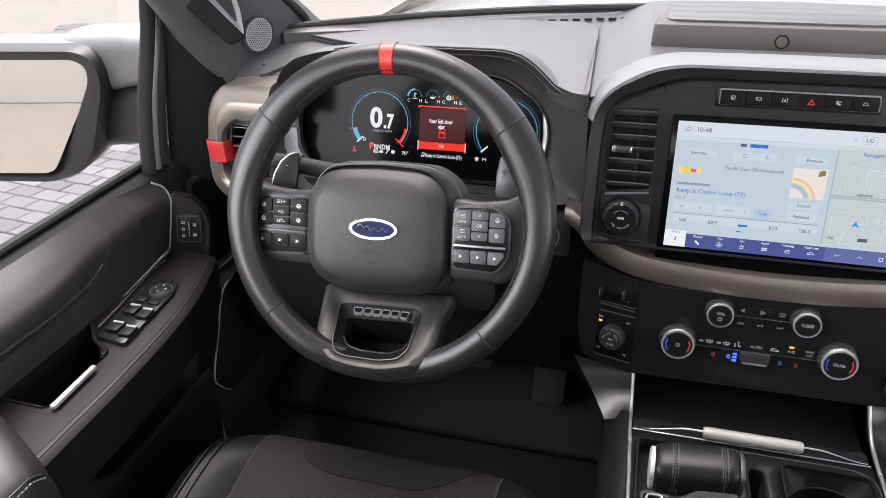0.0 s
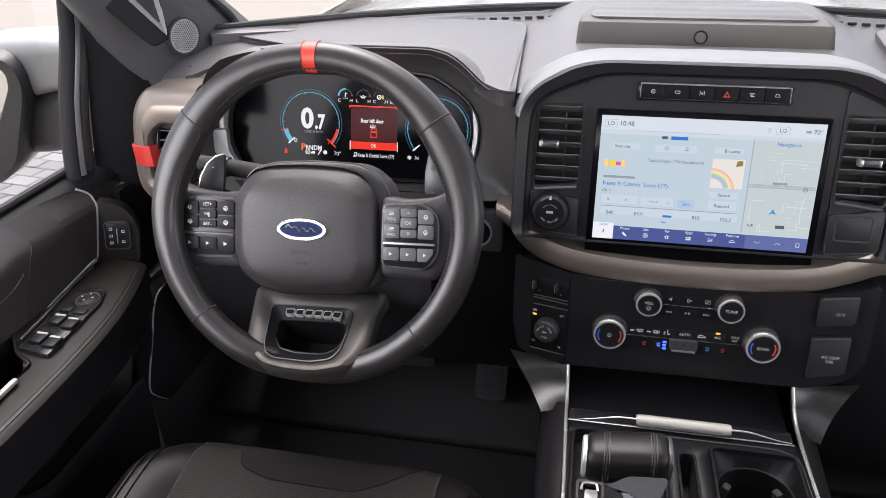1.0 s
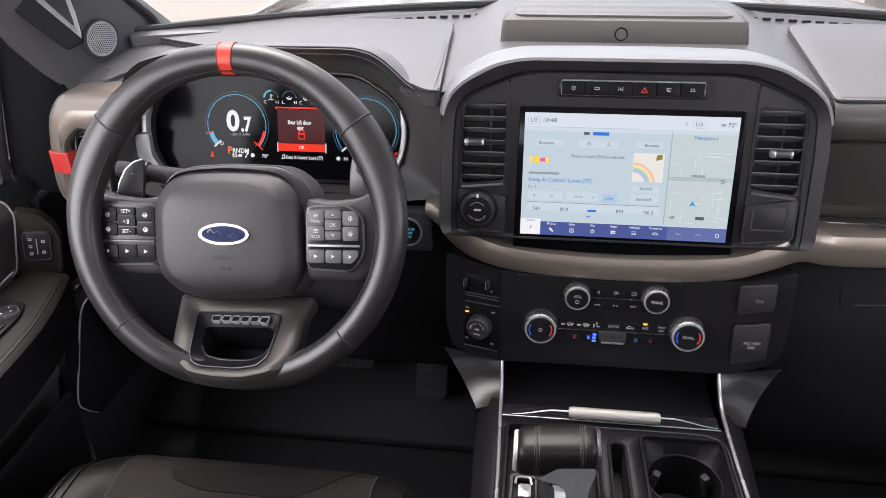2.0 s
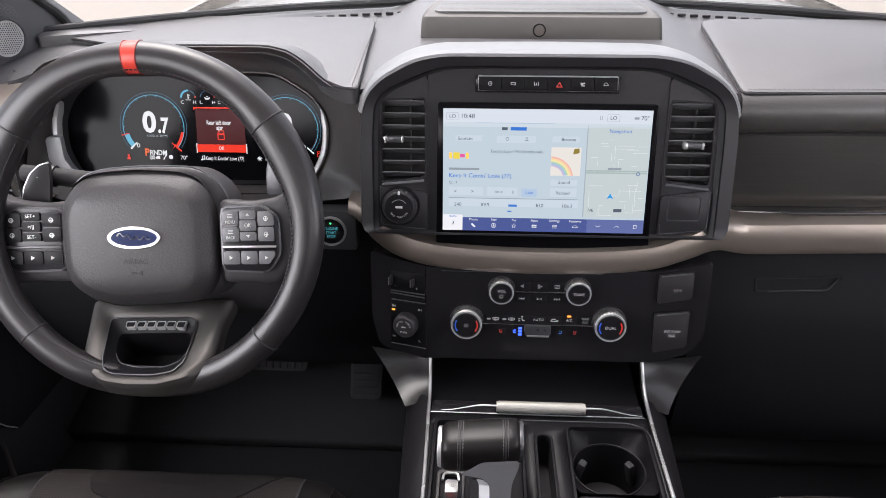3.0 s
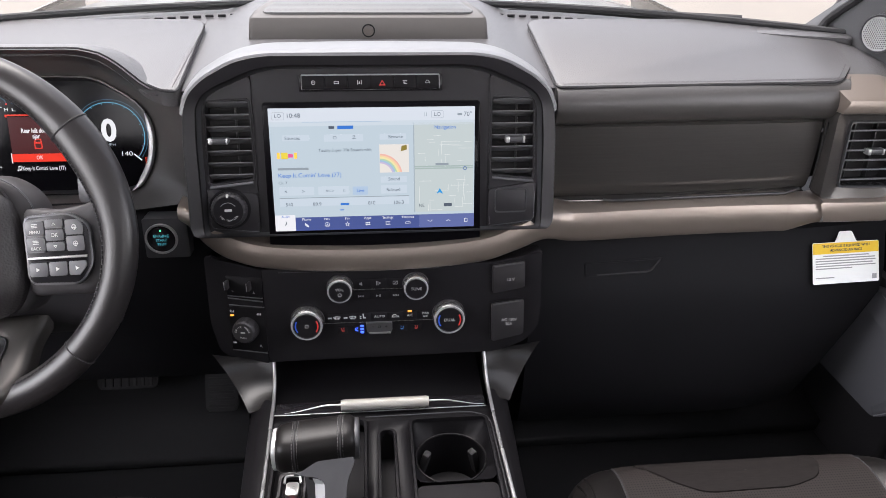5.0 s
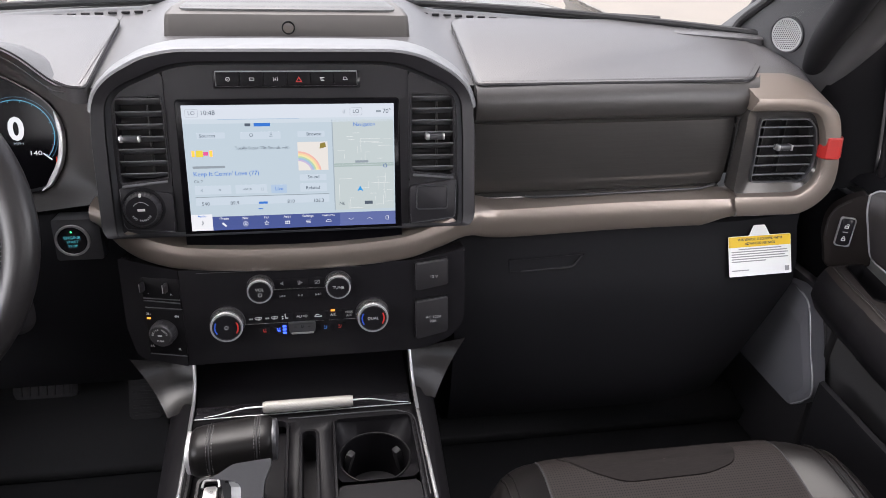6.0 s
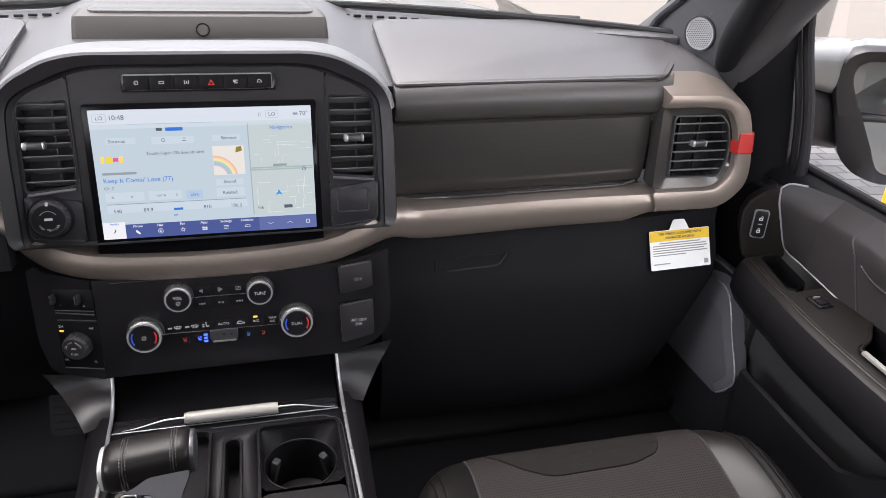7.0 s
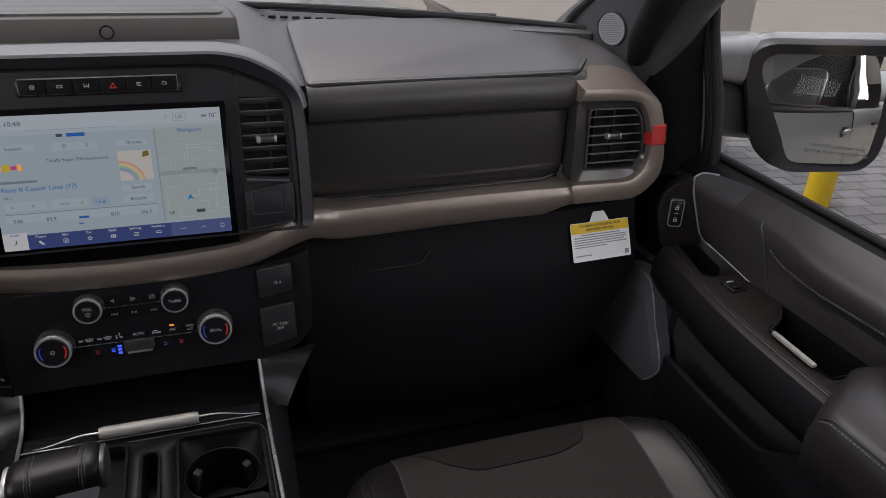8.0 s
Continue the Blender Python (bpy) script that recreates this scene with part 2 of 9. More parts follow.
PERF = material("perforated_leather", (0.0165, 0.0136, 0.0122), 0.7, spec=0.2, grain=0.2, scale=265, bump=0.5, stain=0.15, kind="holes", stretch=(1, 1, 0))
SEATLEATHER = material("seat_leather", (0.008, 0.0076, 0.0072), 0.36, spec=0.2, grain=0.25, scale=650, bump=0.4, stain=0.15, kind="leather")
SUEDE = material("suede", (0.0122, 0.0110, 0.0102), 0.9, spec=0.1, grain=0.6, scale=300, bump=0.5, stain=0.3, stain_scale=25, stretch=(0.25, 2, 1))
PADCOVER = material("airbag_cover", (0.026, 0.025, 0.025), 0.5, grain=0.3, scale=420, bump=1.6, stain=0.1, kind="leather")
BRONZE = material("bronze_trim", (0.265, 0.223, 0.193), 0.34, metal=0.6, grain=0.08, scale=2500, stain=0.06)
SMOKE = material("brushed_dark_trim", (0.076, 0.071, 0.068), 0.17, metal=0.4, grain=0.18, scale=60, bump=0.05, stain=0.2, stretch=(0.4, 30, 30), stain_scale=12)
SATIN = material("satin_silver", (0.62, 0.61, 0.60), 0.3, metal=0.9, grain=0.05, scale=2000, stain=0.04)
SILVER_PAINT = material("silver_paint", (0.36, 0.365, 0.375), 0.35, metal=0.25, grain=0.05, scale=2500, stain=0.04, coat=0.2)
LOWERDOOR = material("lower_door_plastic", (0.048, 0.046, 0.047), 0.45, spec=0.4, grain=0.15, scale=1500, bump=0.15, stain=0.08)
DOORLEATHER = material("door_leather", (0.036, 0.0345, 0.034), 0.4, spec=0.4, grain=0.25, scale=650, bump=0.4, stain=0.12, kind="leather")
DOORPANEL = material("door_panel_plastic", (0.031, 0.0295, 0.029), 0.40, spec=0.4, grain=0.15, scale=1500, bump=0.15, stain=0.08)
LEDGE = material("satin_taupe", (0.014, 0.0122, 0.0110), 0.42, spec=0.17, grain=0.12, scale=1800, stain=0.08)
SPOKE = material("spoke_metal", (0.065, 0.06, 0.056), 0.42, metal=0.6, grain=0.06, scale=2000, stain=0.05)
GUNMETAL = material("gunmetal_plastic", (0.085, 0.085, 0.09), 0.34, metal=0.5, grain=0.08, scale=2200, stain=0.06)
CLUSTERLINE = material("satin_cluster_trim", (0.42, 0.42, 0.42), 0.35, metal=0.35, grain=0.05, stain=0.04)
CHROME = material("chrome", (0.88, 0.88, 0.88), 0.16, metal=1.0, stain=0.03)
RED = material("red_leather", (0.52, 0.035, 0.02), 0.4, grain=0.15, scale=900, bump=0.25, stain=0.08, kind="leather")
DARKRED = material("red_seam_thread", (0.22, 0.015, 0.01), 0.5)
REDPLASTIC = material("red_plastic", (0.5, 0.03, 0.025), 0.28, grain=0.05, stain=0.06, coat=0.3)
SURROUND = material("surround_black", (0.021, 0.021, 0.0228), 0.45, spec=0.38, grain=0.15, scale=1500, bump=0.15, stain=0.08)
SATINBLACK = material("satin_black", (0.0085, 0.0085, 0.0092), 0.42, spec=0.13, grain=0.15, scale=1500, bump=0.1, stain=0.08)
STEEL = material("matte_steel", (0.44, 0.425, 0.39), 0.5, metal=0.5, grain=0.1, scale=800)
PULLBAR = material("pale_pull_bar", (0.34, 0.33, 0.30), 0.4, metal=0.3, grain=0.05)
RUBBER = material("rubber", (0.017, 0.017, 0.018), 0.75, grain=0.3, scale=300, bump=0.3, stain=0.15)
CARPET = material("carpet", (0.011, 0.0115, 0.0125), 0.95, grain=0.8, scale=500, bump=0.8, stain=0.2)
PALETHREAD = material("pale_thread", (0.10, 0.10, 0.10), 0.7)
THREAD = material("thread", (0.075, 0.075, 0.075), 0.7, grain=0.2)
WHITEPAINT = material("white_paint", (0.25, 0.255, 0.25), 0.25, grain=0.02, stain=0.03, coat=0.5)
CONCRETE = material("concrete", (0.21, 0.185, 0.16), 0.85, grain=0.3, scale=60, bump=0.4, stain=0.25, stain_scale=1.5)
GREYCOLUMN = material("painted_column", (0.45, 0.43, 0.39), 0.7, grain=0.1, scale=80, bump=0.2, stain=0.1)
YELLOW = material("yellow_sleeve", (0.72, 0.48, 0.01), 0.4, grain=0.06, stain=0.08)
PAPER = material("white_card", (0.82, 0.82, 0.80), 0.6, grain=0.04, stain=0.03)
YELLOWINK = material("yellow_print", (0.80, 0.52, 0.02), 0.6, grain=0.04, stain=0.04)
INK = material("dark_print", (0.05, 0.05, 0.05), 0.7, grain=0.1)
LEGEND = material("white_legend", (0.62, 0.62, 0.60), 0.5, grain=0.05)
DIMLEGEND = material("grey_legend", (0.30, 0.30, 0.30), 0.5, grain=0.05)
LITKEY = material("lit_key_grey", (0.10, 0.10, 0.105), 0.4, grain=0.1, scale=1500, stain=0.06)
BLUEENAMEL = material("navy_enamel", (0.006, 0.014, 0.060), 0.3, spec=0.12, grain=0.05)
MIRROR = material("mirror_silver", (0.88, 0.89, 0.88), 0.015, metal=1.0)
OPAQUE_PANE = material("opaque_dark_pane", (0.012, 0.013, 0.013), 0.05, stain=0.05)
BLACKGLASS = material("display_glass", (0.004, 0.004, 0.005), 0.15, spec=0.08)


def glowing(name, colour, strength):
    return material(name, colour, 0.3, emit=strength)


LIT = 0.275


G_BASE = glowing("display_base", (0.56, 0.68, 0.74), LIT)
G_TOP = glowing("display_header", (0.72, 0.80, 0.86), LIT)
G_MAP = glowing("display_map", (0.58, 0.67, 0.66), LIT)
G_TILE = glowing("display_tile", (0.62, 0.73, 0.80), LIT)
G_NAVY = glowing("display_dock", (0.075, 0.11, 0.32), LIT)
G_NAVY2 = glowing("display_dock_end", (0.13, 0.17, 0.40), LIT)
G_DARK = glowing("display_ink", (0.10, 0.13, 0.17), LIT)
G_GREY = glowing("display_grey", (0.32, 0.38, 0.42), LIT)
G_BLUE = glowing("display_blue", (0.04, 0.20, 0.68), LIT)
G_WHITE = glowing("display_white", (0.9, 0.93, 0.95), LIT)
G_ROAD = glowing("display_road", (0.42, 0.53, 0.50), LIT)
G_RED = glowing("display_red", (0.90, 0.045, 0.02), LIT)
G_DARKRED = glowing("display_dark_red", (0.07, 0.01, 0.012), LIT)
G_CYAN = glowing("display_cyan", (0.12, 0.50, 0.72), LIT)
G_DIMBLUE = glowing("display_dim_blue", (0.05, 0.14, 0.22), LIT)
G_ORANGE = glowing("amber_lamp", (1.0, 0.35, 0.05), 0.59)
G_YELLOW = glowing("display_yellow", (0.90, 0.72, 0.08), LIT)
G_GREEN = glowing("green_lamp", (0.05, 0.9, 0.25), 0.63)
G_LAMPBLUE = glowing("blue_lamp", (0.05, 0.12, 1.0), 0.84)
G_ORANGERED = glowing("display_orange_red", (0.95, 0.16, 0.03), LIT)
G_PINK = glowing("display_pink", (0.85, 0.12, 0.35), LIT)
G_BAYLAMP = glowing("bay_lamp", (1.0, 0.98, 0.92), 2.0)
G_CREAM = glowing("display_cream", (0.85, 0.83, 0.76), LIT)
G_TEAL = glowing("legend_teal", (0.06, 0.30, 0.34), 0.34)


def glass(name, tint=(0.95, 0.97, 0.96)):
    mt = bpy.data.materials.new(name)
    mt.use_nodes = True
    nt = mt.node_tree
    nt.nodes.remove(nt.nodes["Principled BSDF"])
    clear, gloss, mix = [nt.nodes.new("ShaderNode" + k) for k in ("BsdfTransparent", "BsdfGlossy", "MixShader")]
    clear.inputs[0].default_value = (*tint, 1)
    gloss.inputs["Roughness"].default_value = 0.0
    mix.inputs[0].default_value = 0.035
    nt.links.new(clear.outputs[0], mix.inputs[1])
    nt.links.new(gloss.outputs[0], mix.inputs[2])
    nt.links.new(mix.outputs[0], nt.nodes["Material Output"].inputs[0])
    return mt


GLASS = glass("clear_glass")

# ---- ground and what stands outside ----
def build_ground():
    bm = bmesh.new()
    n = 24
    xs = [-400 + 800 * (i / n) for i in range(n + 1)]
    loft_rows = [[(x, y, -0.012) for x in xs] for y in xs]
    bm.free()
    ob = part("ground", loft(loft_rows, closed=False), CONCRETE)
    tagged(ob, "pale weathered concrete drive running to the horizon", "ground", kind="structure")
    return ob


build_ground()


# ---- cabin shell ----
def build_shell():
    # floor pan with carpet, toe board and rear wall
    bm = rbox(1.72, 2.6, 0.05, 0.01, (0, 0.05, 0.80))
    tagged(part("floor", bm, CARPET, None), "dark carpeted cabin floor under the seats", "floor", kind="structure")
    rows = [[(x, y, z) for x in (-0.86, 0.86)] for y, z in ((1.02, 0.83), (1.15, 0.86), (1.30, 1.00), (1.36, 1.20), (1.36, 1.54))]
    ob = part("firewall_wall", loft(rows, closed=False), CARPET)
    ob.modifiers.new("thick", "SOLIDIFY").thickness = 0.03
    tagged(ob, "dark carpeted bulkhead at the front of the footwells", "wall", kind="structure")
    # roof: domed headliner round an unseen glass panel, added to let sky light in
    def roof(x, y):
        return (x, y, 2.06 - 0.07 * x * x - 0.05 * ((y + 0.3) / 0.95) ** 2)

    o = by_angle(rounded([(-0.74, -1.25), (0.74, -1.25), (0.74, 0.62), (-0.74, 0.62)], 0.02), 80, (0, -0.45))
    i = by_angle(rounded([(-0.38, -0.75), (0.38, -0.75), (0.38, -0.15), (-0.38, -0.15)], 0.08), 80, (0, -0.45))
    rows = [[roof(a[0] + (b[0] - a[0]) * k, a[1] + (b[1] - a[1]) * k) for a, b in zip(o, i)] for k in np.linspace(0, 1, 5)]
    ob = part("ceiling", loft(rows), material("headliner", (0.5, 0.49, 0.48), 0.9, grain=0.3, scale=500, bump=0.4, stain=0.05))
    ob.modifiers.new("thick", "SOLIDIFY").thickness = 0.05
    ob.modifiers["thick"].offset = 1
    tagged(ob, "plain grey fabric headliner round the added glass panel", "ceiling", kind="structure")
    gl = part("window_roof", loft([[(x, y, roof(x, y)[2] + 0.03) for x in np.linspace(-0.45, 0.45, 7)] for y in np.linspace(-0.78, -0.12, 7)], closed=False), GLASS)
    gl.modifiers.new("thick", "SOLIDIFY").thickness = 0.004
    gl.visible_shadow = False
    tagged(gl, "clear glass roof panel, unseen, added to let light in", "window", kind="structure")
    # back wall, unseen, left without a window to block light from behind
    bm = rbox(1.74, 0.08, 1.24, 0.01, (0, -1.28, 1.42))
    tagged(part("wall_rear", bm, LOWER), "plain dark rear wall, unseen, closed to block light from behind", "wall", kind="structure")
    for s, nm in ((-1, "wall_left"), (1, "wall_right")):
        bits = [rbox(0.08, 0.14, 0.56, 0.01, (s * 0.90, -0.29, 1.09)), rbox(0.07, 0.10, 0.70, 0.02, (s * 0.86, -0.28, 1.70)), rbox(0.08, 0.14, 0.56, 0.01, (s * 0.90, -1.22, 1.09)),
                rbox(0.07, 0.12, 0.70, 0.02, (s * 0.84, -1.20, 1.70)), rbox(0.06, 1.9, 0.09, 0.02, (s * 0.77, -0.32, 2.0))]
        if s > 0:
            bits.append(rbox(0.08, 0.80, 0.54, 0.01, (s * 0.90, -0.755, 1.09)))
        tagged(part(nm, joined(*bits), LOWER), "plain dark side trim round the open rear doorway" if s < 0 else "plain dark side trim behind the front door", "wall", kind="structure")


build_shell()


def build_pillar(s):
    """The windscreen pillar with its speaker and grab handle."""
    p = thing("windscreen_pillar", (s * 0.80, 1.06, 1.56), "charcoal trimmed windscreen pillar with round speaker and grab handle", "pillar", "windscreen pillars")
    # pillar trim: a curved skin from the windscreen edge round to the door opening
    cols = [[(0.738, 1.225, 1.560), (0.752, 1.16, 1.612), (0.766, 1.07, 1.675), (0.762, 0.92, 1.80), (0.735, 0.74, 1.93), (0.70, 0.60, 2.02)],
            [(0.735, 1.19, 1.555), (0.750, 1.125, 1.605), (0.762, 1.04, 1.665), (0.757, 0.895, 1.79), (0.730, 0.72, 1.92), (0.69, 0.585, 2.01)],
            [(0.752, 1.10, 1.545), (0.768, 1.052, 1.588), (0.779, 0.985, 1.645), (0.775, 0.86, 1.76), (0.75, 0.69, 1.90), (0.71, 0.56, 1.99)],
            [(0.780, 1.03, 1.520), (0.797, 0.998, 1.555), (0.807, 0.945, 1.615), (0.805, 0.84, 1.72), (0.785, 0.67, 1.87), (0.75, 0.54, 1.97)],
            [(0.815, 1.02, 1.48), (0.825, 0.985, 1.535), (0.832, 0.935, 1.60), (0.835, 0.84, 1.70), (0.815, 0.67, 1.85), (0.78, 0.54, 1.95)],
            [(0.87, 1.05, 1.48), (0.87, 1.0, 1.54), (0.87, 0.95, 1.61), (0.86, 0.85, 1.71), (0.84, 0.68, 1.86), (0.81, 0.55, 1.96)]]
    cols = [spline([(s * x, y, z) for x, y, z in c], 25) for c in cols]
    fine = [spline([c[i] for c in cols], 21) for i in range(25)]
    part("trim", loft(fine, False), PILLAR, p, sharp=60)
    out = [(s * x, y, z) for x, y, z in ((0.80, 1.24, 1.50), (0.815, 1.15, 1.62), (0.82, 1.05, 1.70), (0.81, 0.90, 1.83), (0.78, 0.72, 1.96), (0.74, 0.58, 2.05))]
    part("outer_post", tube(spline(out, 20), 0.045, 10), RUBBER, p)
    # lower side trim between the dash end and the window
    m = plane_at((s * (0.768 if s > 0 else 0.769), 1.049 if s > 0 else 1.036, 1.590 if s > 0 else 1.583), (0.42, -0.9 * s, 0.15 * s), (0.25 * -s, 0.35, 1.0))
    return p, m


for _s in (-1, 1):
    _p, _m = build_pillar(_s)
    part("speaker_ring", ring(circle(0.0285, 40), circle(0.0255, 40), 0.006, -0.02, 0.0015), GUNMETAL, _p, "", _m)
    part("speaker_grille", disc(0.026, 0.004, -0.02, 0.001, n=40), material("grille_grey_%s" % ("l" if _s < 0 else "r"), (0.5, 0.5, 0.5), 0.5, metal=0.2), _p, "light grey round speaker grille with punched holes", _m)
    out = bmesh.new()
    for i in range(-8, 9):
        for j in range(-8, 9):
            x, y = (i + 0.5 * (j % 2)) * 0.0034, j * 0.00295
            if x * x + y * y < 0.0235 ** 2:
                vs = [out.verts.new((x + 0.00105 * math.cos(a), y + 0.00105 * math.sin(a), 0.0043)) for a in np.linspace(0, 2 * math.pi, 7)[:-1]]
                out.faces.new(vs)
    part("speaker_hole", out, RUBBER, _p, "", _m)["kind"] = "stuff"


def build_windscreen():
    rows = []
    for k in np.linspace(0, 1, 8):
        rows.append([(x * (1 - 0.14 * k), (1.30 - 0.33 * x * x) * (1 - k) + (0.62 - 0.16 * x * x) * k, 1.575 + 0.46 * k - 0.02 * x * x) for x in np.linspace(-0.80, 0.80, 17)])
    ob = part("windscreen", loft(rows, closed=False), GLASS)
    ob.visible_shadow = False
    tagged(ob, "clear curved windscreen above the dash", "windscreen", kind="structure")


build_windscreen()

# ---- dashboard ----
def top_z(y):
    return 1.547 + 0.12 * (y - 0.92)


dash = thing("dashboard", (0, 1.0, 1.2), "charcoal soft-touch pickup dashboard with bronze trim", "dashboard")
SIDE = V((0, 0.993, 0.119))


def build_dash_top():
    xs = np.linspace(-0.745, 0.745, 161)
    rows = []
    for k in np.linspace(0, 1, 25):
        row = []
        for x in xs:
            y0 = 0.935 + 0.10 * max(0, abs(x) - 0.66) / 0.14
            if -0.735 < x < -0.245:
                y0 = 1.07 - 0.12 * min(1, max(0, (-0.66 - x) / 0.06))
            y1 = 1.305 - 0.33 * x * x
            y = y0 + (y1 - y0) * k
            z = top_z(y) - 0.006 - 0.006 * max(0, (abs(x) - 0.70) / 0.1) ** 2
            # the middle swells towards the hood of the screen
            c = max(0, 1 - max(0, abs(x) - 0.17) / 0.075)
            c = c * c * (3 - 2 * c)
            z += c * 0.018
            row.append((x, y, z))
        rows.append(row)
    rows.append([(x, y + 0.01, z - 0.06) for x, y, z in rows[-1]])
    rows.insert(0, [(x, y + 0.005, z - 0.05) for x, y, z in rows[0]])
    part("dash_top", loft(rows, closed=False), DASH, dash)


build_dash_top()
for _s in (-1, 1):
    pts = [(0.243, 0.0), (0.645, 0.010), (0.693, 0.071), (0.735, 0.19), (0.70, 0.255), (0.60, 0.288), (0.255, 0.288)]
    if _s > 0:
        pts = rounded(pts, [0.012, 0.02, 0.02, 0.05, 0.04, 0.06, 0.03])
    else:
        pts = rounded([(-0.243, 0.0), (-0.262, 0.002), (-0.292, 0.03), (-0.345, 0.12), (-0.42, 0.145), (-0.60, 0.145), (-0.735, 0.19), (-0.70, 0.255), (-0.60, 0.288), (-0.255, 0.288)], [0.008, 0.01, 0.02, 0.03, 0.03, 0.03, 0.05, 0.04, 0.06, 0.03])
    m = plane_at((0, 0.918, 1.547), (1, 0, 0), SIDE)
    part("dash_pad", plate(pts, 0.003, -0.02, 0.003), PAD, dash, "stitched charcoal dash pad", m)
    part("pad_seam", tube([m @ V((x, y, 0.0002)) for x, y in pts], 0.0013, 6, True), RUBBER, dash)
    edge = [m @ V((x, y, 0.0035)) for x, y in (((0.25, 0.006), (0.642, 0.016), (0.685, 0.072)) if _s > 0 else ((-0.25, 0.006), (-0.252, 0.28)))]
    stitches(edge, (0, 0, 1), 0.006, 0.0006, THREAD, dash)

# defroster slots along the windscreen and the corner vents
out = bmesh.new()
for i in range(64):
    x = -0.60 + 1.2 * i / 63
    y = 1.262 - 0.33 * x * x
    b = rbox(0.0125, 0.005, 0.004, 0.001, (x, y, top_z(y) - 0.003))
    me = bpy.data.meshes.new("t")
    b.to_mesh(me), b.free()
    out.from_mesh(me)
    bpy.data.meshes.remove(me)
part("defroster_slats", out, RUBBER, dash)
for _s in (-1, 1):
    m = plane_at((_s * 0.69, 1.125, top_z(1.125) - 0.002), (0.94, -0.34 * _s, 0), (0.34 * _s, 0.94, 0.1))
    part("corner_vent", plate(rounded([(-0.075, -0.02), (0.075, -0.02), (0.06, 0.025), (-0.06, 0.025)], 0.012), 0.008, -0.01, 0.003), DASH, dash, "", m)
    part("corner_slot", plate(rounded([(-0.05, 0.012), (0.055, 0.012), (0.05, 0.02), (-0.045, 0.02)], 0.003), 0.0085, 0.004), RUBBER, dash, "", m)


# raised speaker pod with sensor, behind the screen hood
def build_pod():
    pod = part("pod", loft([[(x * k, y, z) for x in (-0.175, -0.168, -0.10, 0, 0.10, 0.168, 0.175)] for k, y, z in
               ((1.0, 1.065, 1.545), (0.985, 1.088, 1.598), (0.98, 1.093, 1.606), (0.95, 1.12, 1.612), (0.90, 1.22, 1.610), (0.9, 1.25, 1.58))], closed=False),
               material("pod_brown", (0.075, 0.068, 0.062), 0.5, grain=0.15, scale=1500, bump=0.15, stain=0.06), dash, "taupe pod with fine speaker mesh on the dash top", sharp=25)
    pod.modifiers.new("thick", "SOLIDIFY").thickness = 0.004
    m = plane_at((0, 1.104, 1.6095), (1, 0, 0), (0, 1, 0.03))
    part("mesh_panel", plate(rounded([(-0.158, 0.0), (0.158, 0.0), (0.14, 0.105), (-0.14, 0.105)], 0.02), 0.0022, -0.004, 0.001), material("fine_mesh", (0.10, 0.10, 0.10), 0.5, metal=0.3, grain=0.9, scale=900, bump=0.6, kind="holes"), pod, "grey fine speaker mesh", m)
    f = plane_at((-0.002, 1.0855, 1.5885), (1, 0, 0), (0, 0.4, 1))
    part("sensor_ring", ring(circle(0.0095), circle(0.0078), 0.0035, -0.004, 0.0006), GLOSS, pod, "", f)
    part("sensor", disc(0.0078, 0.0022, -0.003, 0.0008), material("sensor_lens", (0.10, 0.085, 0.075), 0.25, coat=0.5), pod, "small round light sensor", f)
    return pod


build_pod()

# ---- centre screen surround ----
SM = plane_at((0, 0.869, 1.375), (1, 0, 0), (0, 0.031, 0.1555))
half = [(0.2315, -0.004), (0.2378, 0.006), (0.2368, 0.124), (0.2335, 0.157), (0.2258, 0.1775), (0.2085, 0.195), (0.1705, 0.2165), (0.134, 0.2238)]
outer = half + [(-x, y) for x, y in reversed(half)]
outer_r = rounded(outer, 0.014)
inner = [(0.2195, -0.004), (0.2200, 0.006), (0.2192, 0.120), (0.2165, 0.160), (0.2090, 0.1735), (0.1950, 0.1830), (0.1440, 0.2045), (0.1180, 0.2088)]
inner = inner + [(-x, y) for x, y in reversed(inner)]
inner_r = rounded(inner, 0.014)
surround = thing("screen_surround", (0, 0.90, 1.40), "matte black faceted surround of the centre screen with vents", "dashboard panel")
part("frame", ring(outer_r, inner_r, 0.016, -0.05, 0.006, inner_front=0.008), SURROUND, surround, "", SM)
part("frame_bevel", loft([[(x, y, 0.0086) for x, y in inner_r], [(x * 0.990, 0.06 + (y - 0.06) * 0.990, 0.004) for x, y in inner_r], [(x * 0.982, 0.06 + (y - 0.06) * 0.982, -0.003) for x, y in inner_r]]), GUNMETAL, surround, "satin inner bevel", SM, sharp=50)
part("back_panel", plate(rounded([(-0.1505, -0.004), (0.1505, -0.004), (0.1505, 0.2010), (0.118, 0.2085), (-0.118, 0.2085), (-0.1505, 0.2010)], 0.002), -0.004, -0.03), SURROUND, surround, "", SM)
part("duct_wall", plate(inner_r, -0.031, -0.034), VOID, surround, "", SM)
